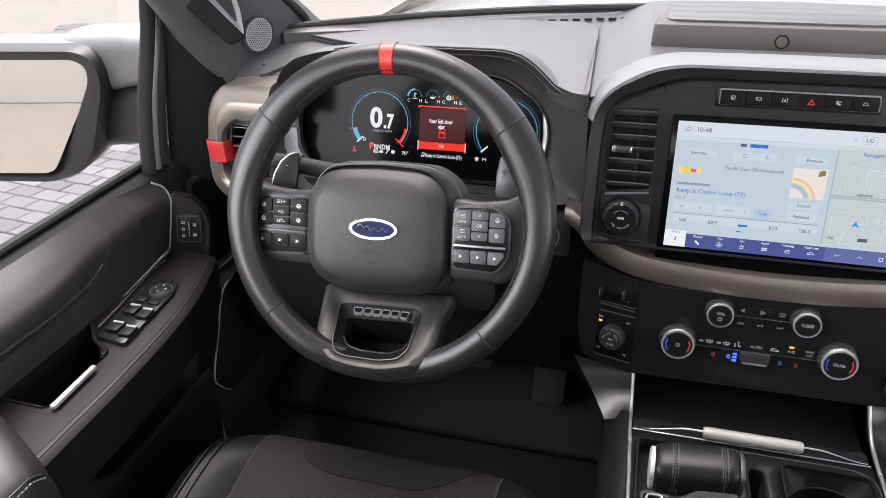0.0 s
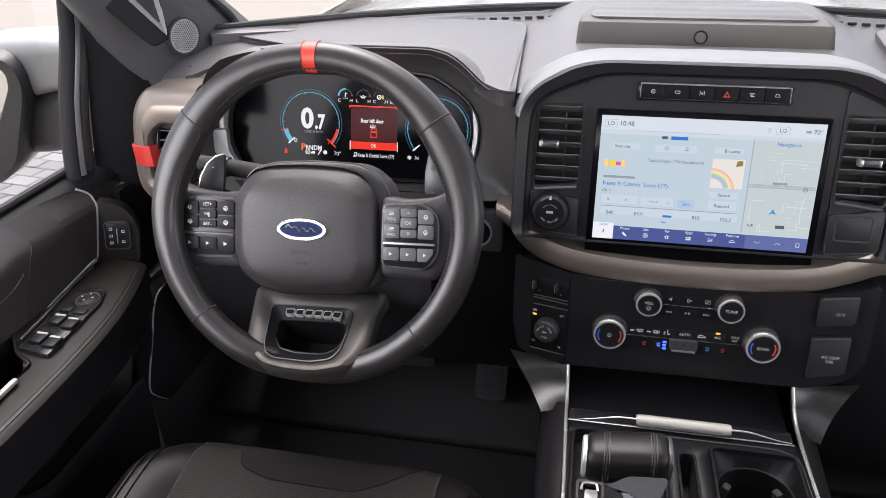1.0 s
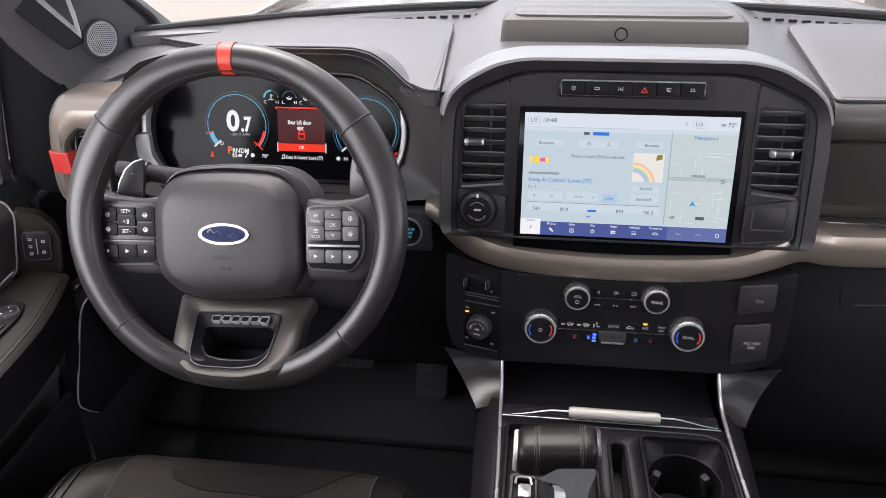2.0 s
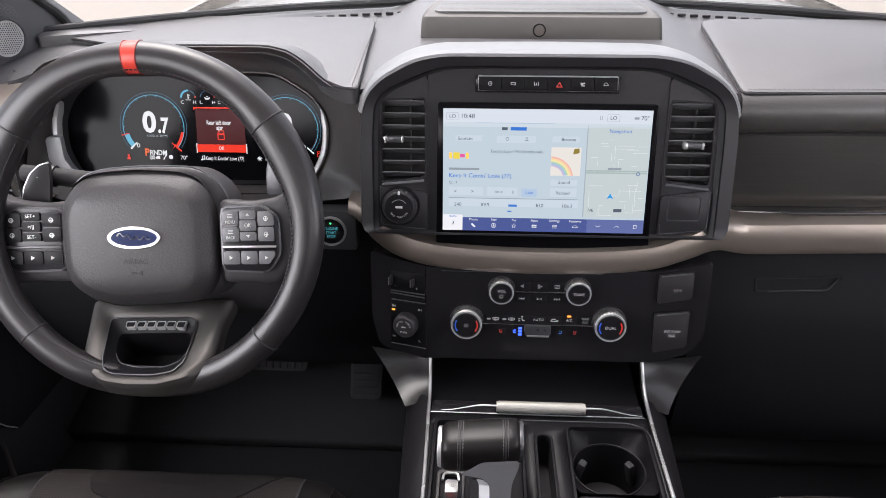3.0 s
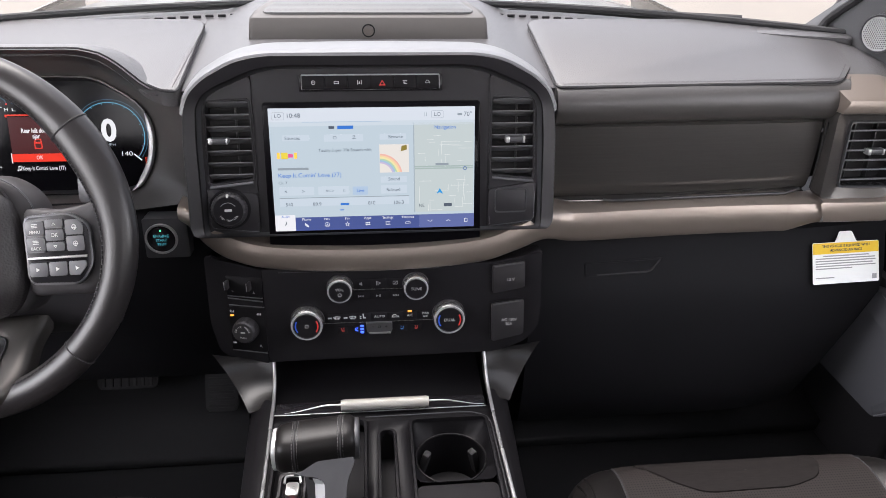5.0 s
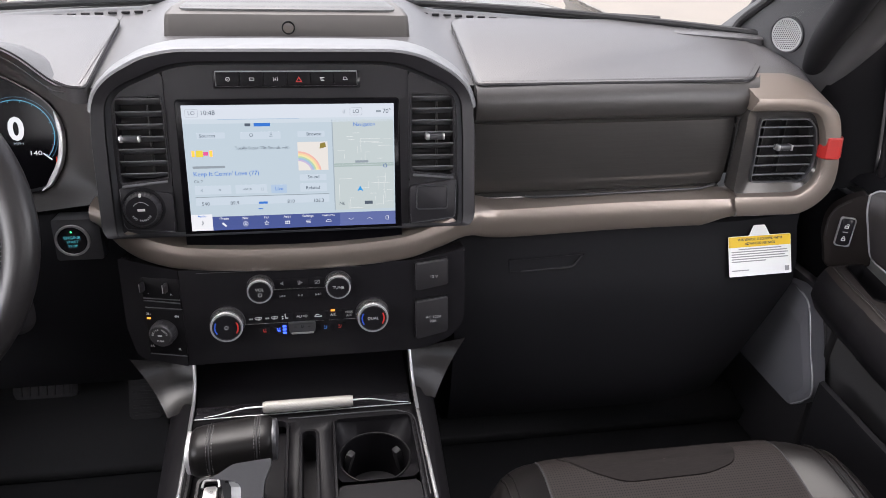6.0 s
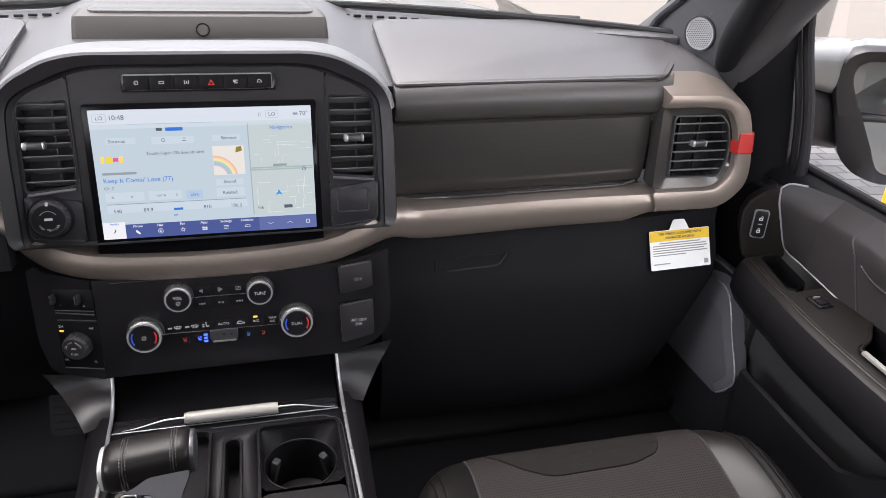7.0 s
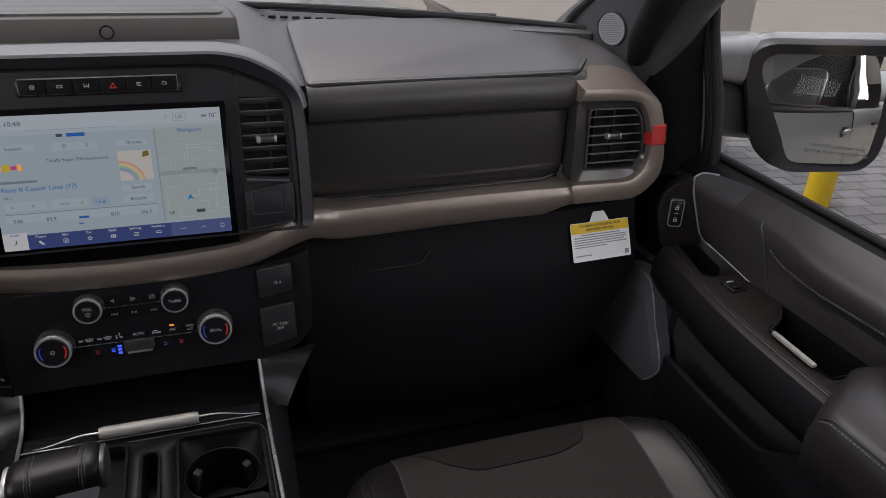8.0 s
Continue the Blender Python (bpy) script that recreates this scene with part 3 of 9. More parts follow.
for _s in (-1, 1):
    part("vent_fascia", plate([(_s * 0.1505, -0.004), (_s * 0.2200, -0.004), (_s * 0.2198, 0.0575), (_s * 0.1505, 0.0575)], -0.002, -0.03), SURROUND, surround, "", SM)
    vc = (_s * 0.182, 0.117)
    vo = by_angle([(_s * x, y) for x, y in ((0.1505, 0.0570), (0.2198, 0.0570), (0.2192, 0.120), (0.2165, 0.160), (0.2090, 0.1735), (0.1950, 0.1835), (0.1505, 0.2015))], 80, vc)
    vh = by_angle(rounded([(_s * 0.1545, 0.069), (_s * 0.2110, 0.0625), (_s * 0.2085, 0.166), (_s * 0.1550, 0.1695)], 0.006, 4), 80, vc)
    part("vent_fascia", ring(vo, vh, -0.002, -0.03), SURROUND, surround, "", SM)


def build_hood():
    """The pale satin hood that caps the surround and runs back into the dash top."""
    arc = [p for p in rounded(outer, 0.020, 8) if p[1] > 0.150]
    fine = resample(arc, 81, False)
    rows = []
    for out, back, lift in ((-0.0008, 0.012, 0), (0.002, 0.011, 0), (0.0055, 0.004, 0), (0.0075, -0.006, 0), (0.0085, -0.016, 0.0)):
        row = []
        for q in fine:
            d = V((q.x * 0.9, q.y - 0.05)).normalized() 
            row.append(SM @ V((q.x + d.x * out, q.y + d.y * out, back)))
        rows.append(row)
    last = rows[-1]
    for dy, drop in ((0.03, 0.001), (0.06, 0.006), (0.10, 0.02), (0.125, 0.034)):
        rows.append([V((p.x * (1 + dy * 0.35), p.y + dy + 0.1 * max(0, 0.21 - abs(p.x)) * dy, max(p.z - drop, top_z(p.y + dy) - 0.012))) for p in last])
    part("hood", loft(rows, closed=False), HOODPAINT, surround, "pale satin silver hood above the screen", sharp=40)


build_hood()


def build_vent(o, m, parent, n=8):
    """An air vent in a wedge-shaped opening, with its slats and a divider."""
    xs, ys = [p[0] for p in o], [p[1] for p in o]
    cx, cy = sum(xs) / len(o), sum(ys) / len(o)
    w, v0, h = max(xs) - min(xs), min(ys), max(ys) - min(ys)
    hole = rounded(o, 0.006, 4)
    rim = [(cx + (x - cx) * 1.07, cy + (y - cy) * 1.04) for x, y in hole]
    vent = part("air_vent", ring(rim, hole, -0.001, -0.030, 0.0008, inner_front=-0.003), SURROUND, parent, "", m)
    part("vent_box", plate(hole, -0.026, -0.03), VOID, vent, "", m)
    for i in range(n):
        y = v0 + h * (i + 0.55) / n
        k = min(1.0, max(0.0, (y - v0) / h))
        x0, x1 = o[0][0] + (o[3][0] - o[0][0]) * k, o[1][0] + (o[2][0] - o[1][0]) * k
        b = rbox(abs(x1 - x0), 0.0016, 0.015, 0.0006)
        b.transform(Matrix.Translation(((x0 + x1) / 2, y, -0.0095)) @ Matrix.Rotation(radians(-31), 4, "X"))
        part("slat", b, SLAT, vent, "", m)
    part("divider", rbox(0.0022, h, 0.006, 0.0006, (cx + w * 0.14, cy, -0.020)), PLASTIC, vent, "", m)
    return vent


def chrome_tab(x, y, m, parent):
    tab = part("vent_tab", rbox(0.024, 0.0085, 0.012, 0.0025, (x, y, 0.001)), GUNMETAL, parent, "chrome-capped vent tab", m)
    part("cap", rbox(0.0055, 0.0092, 0.0128, 0.0018, (x - 0.0095, y, 0.0012)), KNOBRING, tab, "", m)
    part("cap", rbox(0.0035, 0.0092, 0.0128, 0.0016, (x + 0.0115, y, 0.0012)), KNOBRING, tab, "", m)


for _s in (-1, 1):
    v = build_vent([(_s * 0.1545, 0.069), (_s * 0.2110, 0.0625), (_s * 0.2085, 0.166), (_s * 0.1550, 0.1695)], SM, surround, 7)
    chrome_tab(-0.1945 if _s < 0 else 0.184, 0.1185 if _s < 0 else 0.1150, SM, v)
    part("vent_panel", plate(rounded([(_s * 0.1505, -0.002), (_s * 0.2125, 0.005), (_s * 0.2140, 0.058), (_s * 0.1505, 0.049)], 0.005), 0.003, -0.01, 0.0015), SURROUND, surround, "", SM)
    # gunmetal tube stands for light along the panel's lower and outer edges
    part("panel_line", tube([SM @ V((_s * x, y, 0.0032)) for x, y in ((0.1515, 0.012), (0.1530, -0.0008), (0.2090, 0.0050), (0.2122, 0.0095), (0.2132, 0.0560))], 0.0006, 6), GUNMETAL, surround)
    part("vent_lip", tube([SM @ V((_s * x, y, 0.0005)) for x, y in ((0.1555, 0.0640), (0.2100, 0.0585))], 0.0022, 8, flat=0.5), GUNMETAL, v)
# small pocket below the passenger-side vent
part("pocket_rim", ring(rrect(0.0430, 0.0330, 0.005, 0.1805, 0.0335), rrect(0.0395, 0.0295, 0.003, 0.1805, 0.0340), 0.0058, 0.0, 0.0012), GUNMETAL, surround, "", SM)
part("pocket_face", plate(rrect(0.040, 0.030, 0.003, 0.1805, 0.0335), 0.0050, 0.0, 0.001), SURROUND, surround, "", SM)
# switch bank above the screen
part("switch_tray", plate(rrect(0.180, 0.021, 0.002, -0.001, 0.1885), 0.0012, -0.006, 0.0006), GLOSS, surround, "", SM)
part("switch_rim", ring(rrect(0.1725, 0.0185, 0.001, -0.0012, 0.1900), rrect(0.1715, 0.0172, 0.0008, -0.0012, 0.1894), 0.0070, -0.003, 0.0003), CLUSTERLINE, surround, "thin satin rim round the switches", SM)
for i in range(6):
    x = -0.0725 + 0.0285 * i
    sw = part("switch", plate(rrect(0.0274, 0.0165, 0.0010, x, 0.1895), 0.0062, 0.0, 0.0008), SATINBLACK, surround, "", SM)
    if i == 3:
        tri = ring([(x - 0.0042, 0.1855), (x + 0.0042, 0.1855), (x, 0.1925)], [(x - 0.0024, 0.1866), (x + 0.0024, 0.1866), (x, 0.1906)], 0.0066, 0.006)
        part("hazard_mark", tri, material("red_legend", (0.75, 0.05, 0.04), 0.5), sw, "red hazard triangle", SM)
    else:
        y = 0.1895
        shapes = {0: [ring(circle(0.0026, 14, x, y), circle(0.0019, 14, x, y), 0.0066, 0.006), plate(rrect(0.0018, 0.0006, 0.0002, x, y, 2), 0.0066, 0.006)],
                  1: [ring(rrect(0.0062, 0.0034, 0.0006, x, y), rrect(0.0048, 0.0020, 0.0004, x, y), 0.0066, 0.006)],
                  2: [plate(rrect(0.0007, 0.0052, 0.0002, x + q * 0.0024, y, 2), 0.0066, 0.006) for q in (-1, 1)] + [plate([(x - 0.0012, y - 0.0016), (x + 0.0012, y - 0.0016), (x, y + 0.0018)], 0.0066, 0.006)],
                  4: [plate(rrect(0.0058, 0.0010, 0.0003, x, y + 0.0014, 2), 0.0066, 0.006), plate(rrect(0.0032, 0.0010, 0.0003, x - 0.001, y - 0.0002, 2), 0.0066, 0.006), plate(rrect(0.0044, 0.0010, 0.0003, x + 0.0006, y - 0.0018, 2), 0.0066, 0.006)],
                  5: [ring(rounded([(x - 0.0032, y - 0.0016), (x + 0.0032, y - 0.0016), (x + 0.0024, y + 0.0004), (x + 0.001, y + 0.0022), (x - 0.0018, y + 0.0022)], 0.0005), rounded([(x - 0.0024, y - 0.001), (x + 0.0024, y - 0.001), (x + 0.0017, y + 0.0002), (x + 0.0007, y + 0.0016), (x - 0.0014, y + 0.0016)], 0.0004), 0.0066, 0.006)]}
        part("mark", joined(*shapes[i]), LEGEND, sw, "", SM)


def build_knob(parent, m, r, h, face=None, ring_mat=None, grip=28, name="knob", label=""):
    """A knurled rotary knob with a dark cap."""
    kn = part(name, disc(r * 1.05, 0.0025, -0.002, 0.001, n=40), PLASTIC, parent, label, m)
    rows = []
    n = grip * 4
    for rr, z in ((r, 0.002), (r, h - 0.006), (r * 0.97, h - 0.0035), (r * 0.86, h - 0.0006), (r * 0.80, h - 0.0004)):
        rows.append([((rr + (0.0006 if (i % 4) < 2 and z > 0 else 0)) * math.cos(2 * math.pi * i / n), (rr + (0.0006 if (i % 4) < 2 else 0)) * math.sin(2 * math.pi * i / n), z) for i in range(n)])
    part("grip_ring", loft(rows), ring_mat or KNOBSIDE, kn, "", m, sharp=40)
    if ring_mat is not PLASTIC:
        part("face_edge", ring(circle(r * 0.955, 40), circle(r * 0.84, 40), h + 0.0002, h - 0.004, 0.0006), FACECHROME, kn, "", m)
    part("cap", disc(r * 0.82, h - 0.0002, 0.0, 0.0008, n=40), face or PLASTIC, kn, "", m)
    return kn


# trailer knob
km = SM @ Matrix.Translation((-0.187, 0.031, 0.003))
part("knob_collar", disc(0.0262, 0.003, -0.002, 0.0025, n=48), GLOSS, surround, "", km)
kn = build_knob(surround, km, 0.0225, 0.014, GLOSS, PLASTIC, 36, "trailer_knob", "black round trailer steering knob")
part("pointer", plate(rrect(0.003, 0.0045, 0.001, 0, 0.0195), 0.0142, 0.012), LEGEND, kn, "", km)
part("arc_mark", arc_band(0.0105, 0.0112, 35, 145, 0.0142, 0.0136), DIMLEGEND, kn, "", km)
bar(0.009, 0.003, 0, 0.001, 0.0142, km, LEGEND, kn, "mark")
for i, ch in enumerate("PRO TRAILER"):
    if ch == " ":
        continue
    a = radians(214 + 11.2 * i)
    b = text_bm(ch, 0.0035)
    b.transform(Matrix.Translation((0.0125 * math.cos(a), 0.0125 * math.sin(a), 0.0142)) @ Matrix.Rotation(a + math.pi / 2, 4, "Z"))
    part("lettering", b, LEGEND, kn, "", km)

# ---- centre touchscreen ----
screen = thing("touchscreen", (0, 0.88, 1.45), "lit landscape touchscreen showing radio and map", "screen")
part("glass_body", plate(rounded([(-0.139, -0.0265), (0.139, -0.0265), (0.1375, 0.1655), (-0.1375, 0.1655)], 0.004), 0.006, -0.012, 0.0015), BLACKGLASS, screen, "", SM)
Z0 = 0.0064
SW, SH = 0.261, 0.1586
ROWS_AT = [0, 0.065, 0.168, 0.25, 0.36, 0.62, 0.69, 0.79, 0.9, 1]
ROWS_UP = [0, -0.004, -0.013, -0.014, -0.024, -0.025, -0.02, -0.013, -0.008, 0]


def at_screen(u, v):
    """From parts of the picture's width and height (v down) to the glass."""
    v += float(np.interp(v, ROWS_AT, ROWS_UP))
    return (u - 0.5) * SW, (1 - v) * SH


def tile(u0, v0, u1, v1, mat_, layer, name="tile", r=0.0):
    x0, y0 = at_screen(u0, v1)
    x1, y1 = at_screen(u1, v0)
    pts = rrect(x1 - x0, y1 - y0, r, (x0 + x1) / 2, (y0 + y1) / 2, 3) if r else [(x0, y0), (x1, y0), (x1, y1), (x0, y1)]
    return part(name, plate(pts, Z0 + 0.00012 * layer, Z0 + 0.00012 * (layer - 1) + 0.00002), mat_, screen, "", SM)


def word(body, size, u, v, mat_, align="CENTER", layer=4, bold=0.0):
    x, y = at_screen(u, v)
    return lettering(body, size, x, y, Z0 + 0.00012 * layer, SM, mat_, screen, align, bold)


def dash_mark(u, v, w, h, mat_, layer=4, name="bar"):
    x, y = at_screen(u, v)
    return bar(w, h, x, y, Z0 + 0.00012 * layer, SM, mat_, screen, name)


tile(0, 0, 1, 1, G_BASE, 1, "display")
tile(0, 0, 1, 0.115, G_TOP, 2, "header")
tile(0, 0.115, 1, 0.155, glowing("display_header_fade", (0.64, 0.745, 0.80), LIT), 2, "header_fade")
tile(0.70, 0.135, 0.995, 0.875, G_MAP, 2, "map_tile", 0.003)
tile(0.695, 0.135, 0.70, 0.875, glowing("display_edge", (0.40, 0.48, 0.53), LIT), 2, "tile_edge")
tile(0.10, 0.895, 1, 1, G_NAVY, 2, "dock")
tile(0.72, 0.895, 1, 1, G_NAVY2, 3, "dock_end")
tile(0, 0.875, 0.10, 1, G_WHITE, 2, "dock_tab")
for u0, v0, u1, v1 in ((0.06, 0.225, 0.19, 0.275), (0.26, 0.225, 0.45, 0.285), (0.53, 0.225, 0.66, 0.275), (0.03, 0.655, 0.20, 0.72), (0.22, 0.655, 0.37, 0.72), (0.53, 0.655, 0.66, 0.72), (0.53, 0.585, 0.66, 0.635)):
    tile(u0, v0, u1, v1, G_TILE, 2, "button_tile", 0.001)
tile(0.39, 0.66, 0.465, 0.725, glowing("display_button", (0.47, 0.62, 0.78), LIT), 3, "button_tile", 0.001)
tile(0.03, 0.745, 0.67, 0.805, G_TILE, 2, "preset_strip")
tile(0.03, 0.738, 0.67, 0.743, G_GREY, 2, "preset_line")
tile(0.16, 0.118, 0.54, 0.1215, glowing("display_line", (0.40, 0.55, 0.72), LIT), 3, "line")
# header
for u, b in ((0.045, "LO"), (0.815, "LO")):
    x, y = at_screen(u, 0.065)
    part("outline", ring(rrect(0.0155, 0.0095, 0.0018, x, y), rrect(0.0149, 0.0089, 0.0016, x, y), Z0 + 0.0004, Z0 + 0.0003), G_GREY, screen, "", SM)
    word(b, 0.0066, u, 0.065, G_DARK)
word("10:48", 0.0082, 0.118, 0.064, G_DARK)
word("70°", 0.0078, 0.965, 0.066, G_DARK)
dash_mark(0.925, 0.066, 0.006, 0.0028, G_GREY)
dash_mark(0.753, 0.065, 0.0006, 0.005, G_GREY)
dash_mark(0.761, 0.065, 0.0006, 0.005, G_GREY)
# radio
dash_mark(0.365, 0.168, 0.020, 0.0042, G_BLUE)
dash_mark(0.298, 0.168, 0.007, 0.0036, G_DARK)
word("Sources", 0.0060, 0.108, 0.251, G_DARK)
word("Browse", 0.0060, 0.608, 0.250, G_DARK)
x, y = at_screen(0.312, 0.250)
part("bell_mark", ring(circle(0.0022, 12, x, y), circle(0.0017, 12, x, y), Z0 + 0.0005, Z0 + 0.0004), G_DARK, screen, "", SM)
x, y = at_screen(0.405, 0.244)
part("profile_mark", joined(ring(circle(0.0014, 12, x, y + 0.0004), circle(0.0010, 12, x, y + 0.0004), Z0 + 0.0005, Z0 + 0.0004), plate(rrect(0.0046, 0.0006, 0.0001, x, y - 0.0026), Z0 + 0.0005, Z0 + 0.0004)), G_DARK, screen, "", SM)
word("Totally Super '70s Sounds with", 0.0054, 0.360, 0.362, G_DARK)
# bright station mark, as plain shapes
for u, c, w, h in ((0.037, G_ORANGE, 0.0035, 0.0075), (0.066, G_YELLOW, 0.0082, 0.0082), (0.095, G_PINK, 0.006, 0.0045), (0.119, G_ORANGE, 0.0035, 0.0075)):
    dash_mark(u, 0.400, w, h, c, 4, "station_mark")
dash_mark(0.104, 0.508, 0.039, 0.0030, G_GREY)
word("Keep It Comin' Love (77)", 0.0078, 0.029, 0.563, G_BLUE, "LEFT")
word("Ch. 7", 0.0050, 0.029, 0.622, G_DARK, "LEFT")
for u, b in ((0.062, "<"), (0.147, ">")):
    word(b, 0.0062, u, 0.690, G_DARK)
for du in (-0.006, 0.004):
    word("<" if du < 0 else "<", 0.0056, 0.27 + du * 1.2, 0.690, G_DARK)
word(">", 0.0056, 0.292, 0.690, G_DARK)
dash_mark(0.345, 0.690, 0.0006, 0.0040, G_GREY)
dash_mark(0.351, 0.690, 0.0006, 0.0040, G_GREY)
word("Live", 0.0062, 0.428, 0.692, G_BLUE)
word("Sound", 0.0060, 0.597, 0.607, G_DARK)
word("Related", 0.0060, 0.592, 0.691, G_DARK)
for u, b in ((0.075, "540"), (0.212, "89.9"), (0.482, "810"), (0.617, "106.3")):
    word(b, 0.0064, u, 0.792, G_DARK)
dash_mark(0.348, 0.795, 0.011, 0.0028, G_BLUE)
dash_mark(0.333, 0.842, 0.0055, 0.0012, G_BLUE)
# album tile with a rainbow
tile(0.527, 0.318, 0.672, 0.552, G_CREAM, 3, "album_tile")
rx, ry = at_screen(0.527, 0.552)
for i, c in enumerate(((0.80, 0.46, 0.38), (0.84, 0.62, 0.36), (0.80, 0.74, 0.38), (0.42, 0.62, 0.42), (0.34, 0.50, 0.66), (0.52, 0.46, 0.64))):
    part("rainbow_stripe", arc_band(0.0292 - 0.0021 * (i + 1), 0.0292 - 0.0021 * i, 10 + i * 1.2, 89, Z0 + 0.0006, Z0 + 0.0004, rx, ry - 0.0045), glowing("rainbow_" + "abcdef"[i], c, LIT * 1.15), screen, "", SM)
x, y = at_screen(0.648, 0.352)
part("album_mark", plate(rounded([(x - 0.004, y - 0.004), (x + 0.004, y - 0.002), (x + 0.0035, y + 0.004), (x - 0.003, y + 0.003)], 0.001), Z0 + 0.0006, Z0 + 0.0005), glowing("album_ochre", (0.30, 0.24, 0.05), LIT), screen, "", SM)
# map
word("Navigation", 0.0065, 0.853, 0.178, G_BLUE)
tile(0.70, 0.502, 0.995, 0.530, G_ROAD, 3, "road_line")
tile(0.70, 0.514, 0.995, 0.518, G_MAP, 4, "road_middle")
rng = random.Random(4)
for i in range(44):
    u, v = rng.uniform(0.71, 0.97), rng.uniform(0.24, 0.86)
    if abs(v - 0.515) < 0.04:
        continue
    if rng.random() < 0.5:
        tile(u, v, min(u + rng.uniform(0.02, 0.10), 0.99), v + 0.003, glowing("map_street", (0.80, 0.86, 0.84), LIT) if i == 0 else bpy.data.materials.get("map_street") or G_TILE, 3, "street")
    else:
        tile(u, v, u + 0.002, min(v + rng.uniform(0.03, 0.13), 0.868), bpy.data.materials.get("map_street") or G_TILE, 3, "street")
dash_mark(0.837, 0.490, 0.017, 0.0030, G_GREY, 5)
x, y = at_screen(0.825, 0.712)
part("arrow_mark", plate([(x - 0.0042, y - 0.0030), (x, y - 0.0012), (x + 0.0042, y - 0.0030), (x, y + 0.0042)], Z0 + 0.0006, Z0 + 0.0004), glowing("arrow_blue", (0.03, 0.35, 0.80), LIT), screen, "", SM)
x, y = at_screen(0.952, 0.528)
part("shield_mark", ring(circle(0.0026, 14, x, y), circle(0.0017, 14, x, y), Z0 + 0.0006, Z0 + 0.0005), glowing("shield_blue", (0.14, 0.22, 0.45), LIT), screen, "", SM)
word("NE", 0.0056, 0.733, 0.822, G_DARK)
dash_mark(0.866, 0.820, 0.0105, 0.0042, G_DARK, 4)
# dock
word("Audio", 0.0044, 0.052, 0.888, G_BLUE)
word("♪", 0.0090, 0.052, 0.940, G_DARK)
for i, b in enumerate(("Phone", "Nav", "Fav", "Apps", "Settings", "Features")):
    u = 0.155 + 0.1015 * i
    word(b, 0.0046, u, 0.912, G_WHITE)
    x, y = at_screen(u, 0.957)
    zz = (Z0 + 0.0005, Z0 + 0.0004)
    if i == 0:
        b = plate(rounded([(x - .003, y + .002), (x - .0015, y + .003), (x + .0025, y - .001), (x + .003, y - .0025), (x + .0012, y - .003), (x - .0025, y + .0002)], 0.0006), *zz)
    elif i == 1:
        b = joined(ring(circle(0.0032, 16, x, y), circle(0.0026, 16, x, y), *zz), plate([(x - .0016, y - .0016), (x, y - .0008), (x + .0016, y - .0016), (x, y + .002)], *zz))
    elif i == 2:
        star = [(x + (0.0034 if k % 2 == 0 else 0.0016) * math.sin(math.pi * k / 5), y + (0.0034 if k % 2 == 0 else 0.0016) * math.cos(math.pi * k / 5)) for k in range(10)]
        b = ring(star, [(x + (p - x) * 0.62, y + (q - y) * 0.62) for p, q in star], *zz)
    elif i == 3:
        b = joined(*[plate(rrect(0.0017, 0.0017, 0.0002, x + dx, y + dy, 2), *zz) for dx in (-0.0022, 0, 0.0022) for dy in (-0.0012, 0.0012)])
    elif i == 4:
        b = joined(*[plate(rrect(0.0062, 0.0006, 0.0001, x, y + dy, 2), *zz) for dy in (-0.0018, 0, 0.0018)])
    else:
        b = joined(ring(rounded([(x - .0038, y - .0012), (x + .0038, y - .0012), (x + .0034, y + .0005), (x + .0015, y + .002), (x - .0015, y + .002), (x - .0034, y + .0005)], 0.0004, 2), rounded([(x - .0031, y - .0006), (x + .0031, y - .0006), (x + .0028, y + .0003), (x + .0012, y + .0014), (x - .0012, y + .0014), (x - .0028, y + .0003)], 0.0003, 2), *zz))
    part("dock_icon", b, G_WHITE, screen, "", SM)
for u, s in ((0.775, -1), (0.868, 1)):
    x, y = at_screen(u, 0.948)
    b = joined(*[plate([(x, y + s * 0.0012), (x + k * 0.0034, y - s * 0.0008), (x + k * 0.0034, y - s * 0.0014), (x, y + s * 0.0006)], Z0 + 0.0006, Z0 + 0.0005) for k in (-1, 1)])
    part("dock_icon", b, G_WHITE, screen, "", SM)
x, y = at_screen(0.958, 0.948)
part("dock_icon", ring(rrect(0.0044, 0.0050, 0.0006, x, y), rrect(0.0032, 0.0038, 0.0004, x, y), Z0 + 0.0006, Z0 + 0.0005), G_WHITE, screen, "", SM)

# ---- instrument binnacle ----
binnacle = thing("instrument_binnacle", (-0.48, 0.96, 1.45), "leather-hooded instrument binnacle with lit digital gauges", "instrument cluster")
CM = plane_at((-0.497, 0.985, 1.45), (1, 0, 0), (0, 0.25, 1))
cl = [(-0.2045, 0.034), (-0.1803, 0.0735), (-0.140, 0.0955), (0.060, 0.0992), (0.1273, 0.0975), (0.1806, 0.064), (0.1995, 0.030), (0.1955, -0.017), (0.1746, -0.0535), (0.150, -0.0615), (-0.165, -0.0640), (-0.187, -0.056), (-0.206, -0.0151)]
cl_r = by_angle(rounded(cl, 0.018), 128, (0, 0.02))
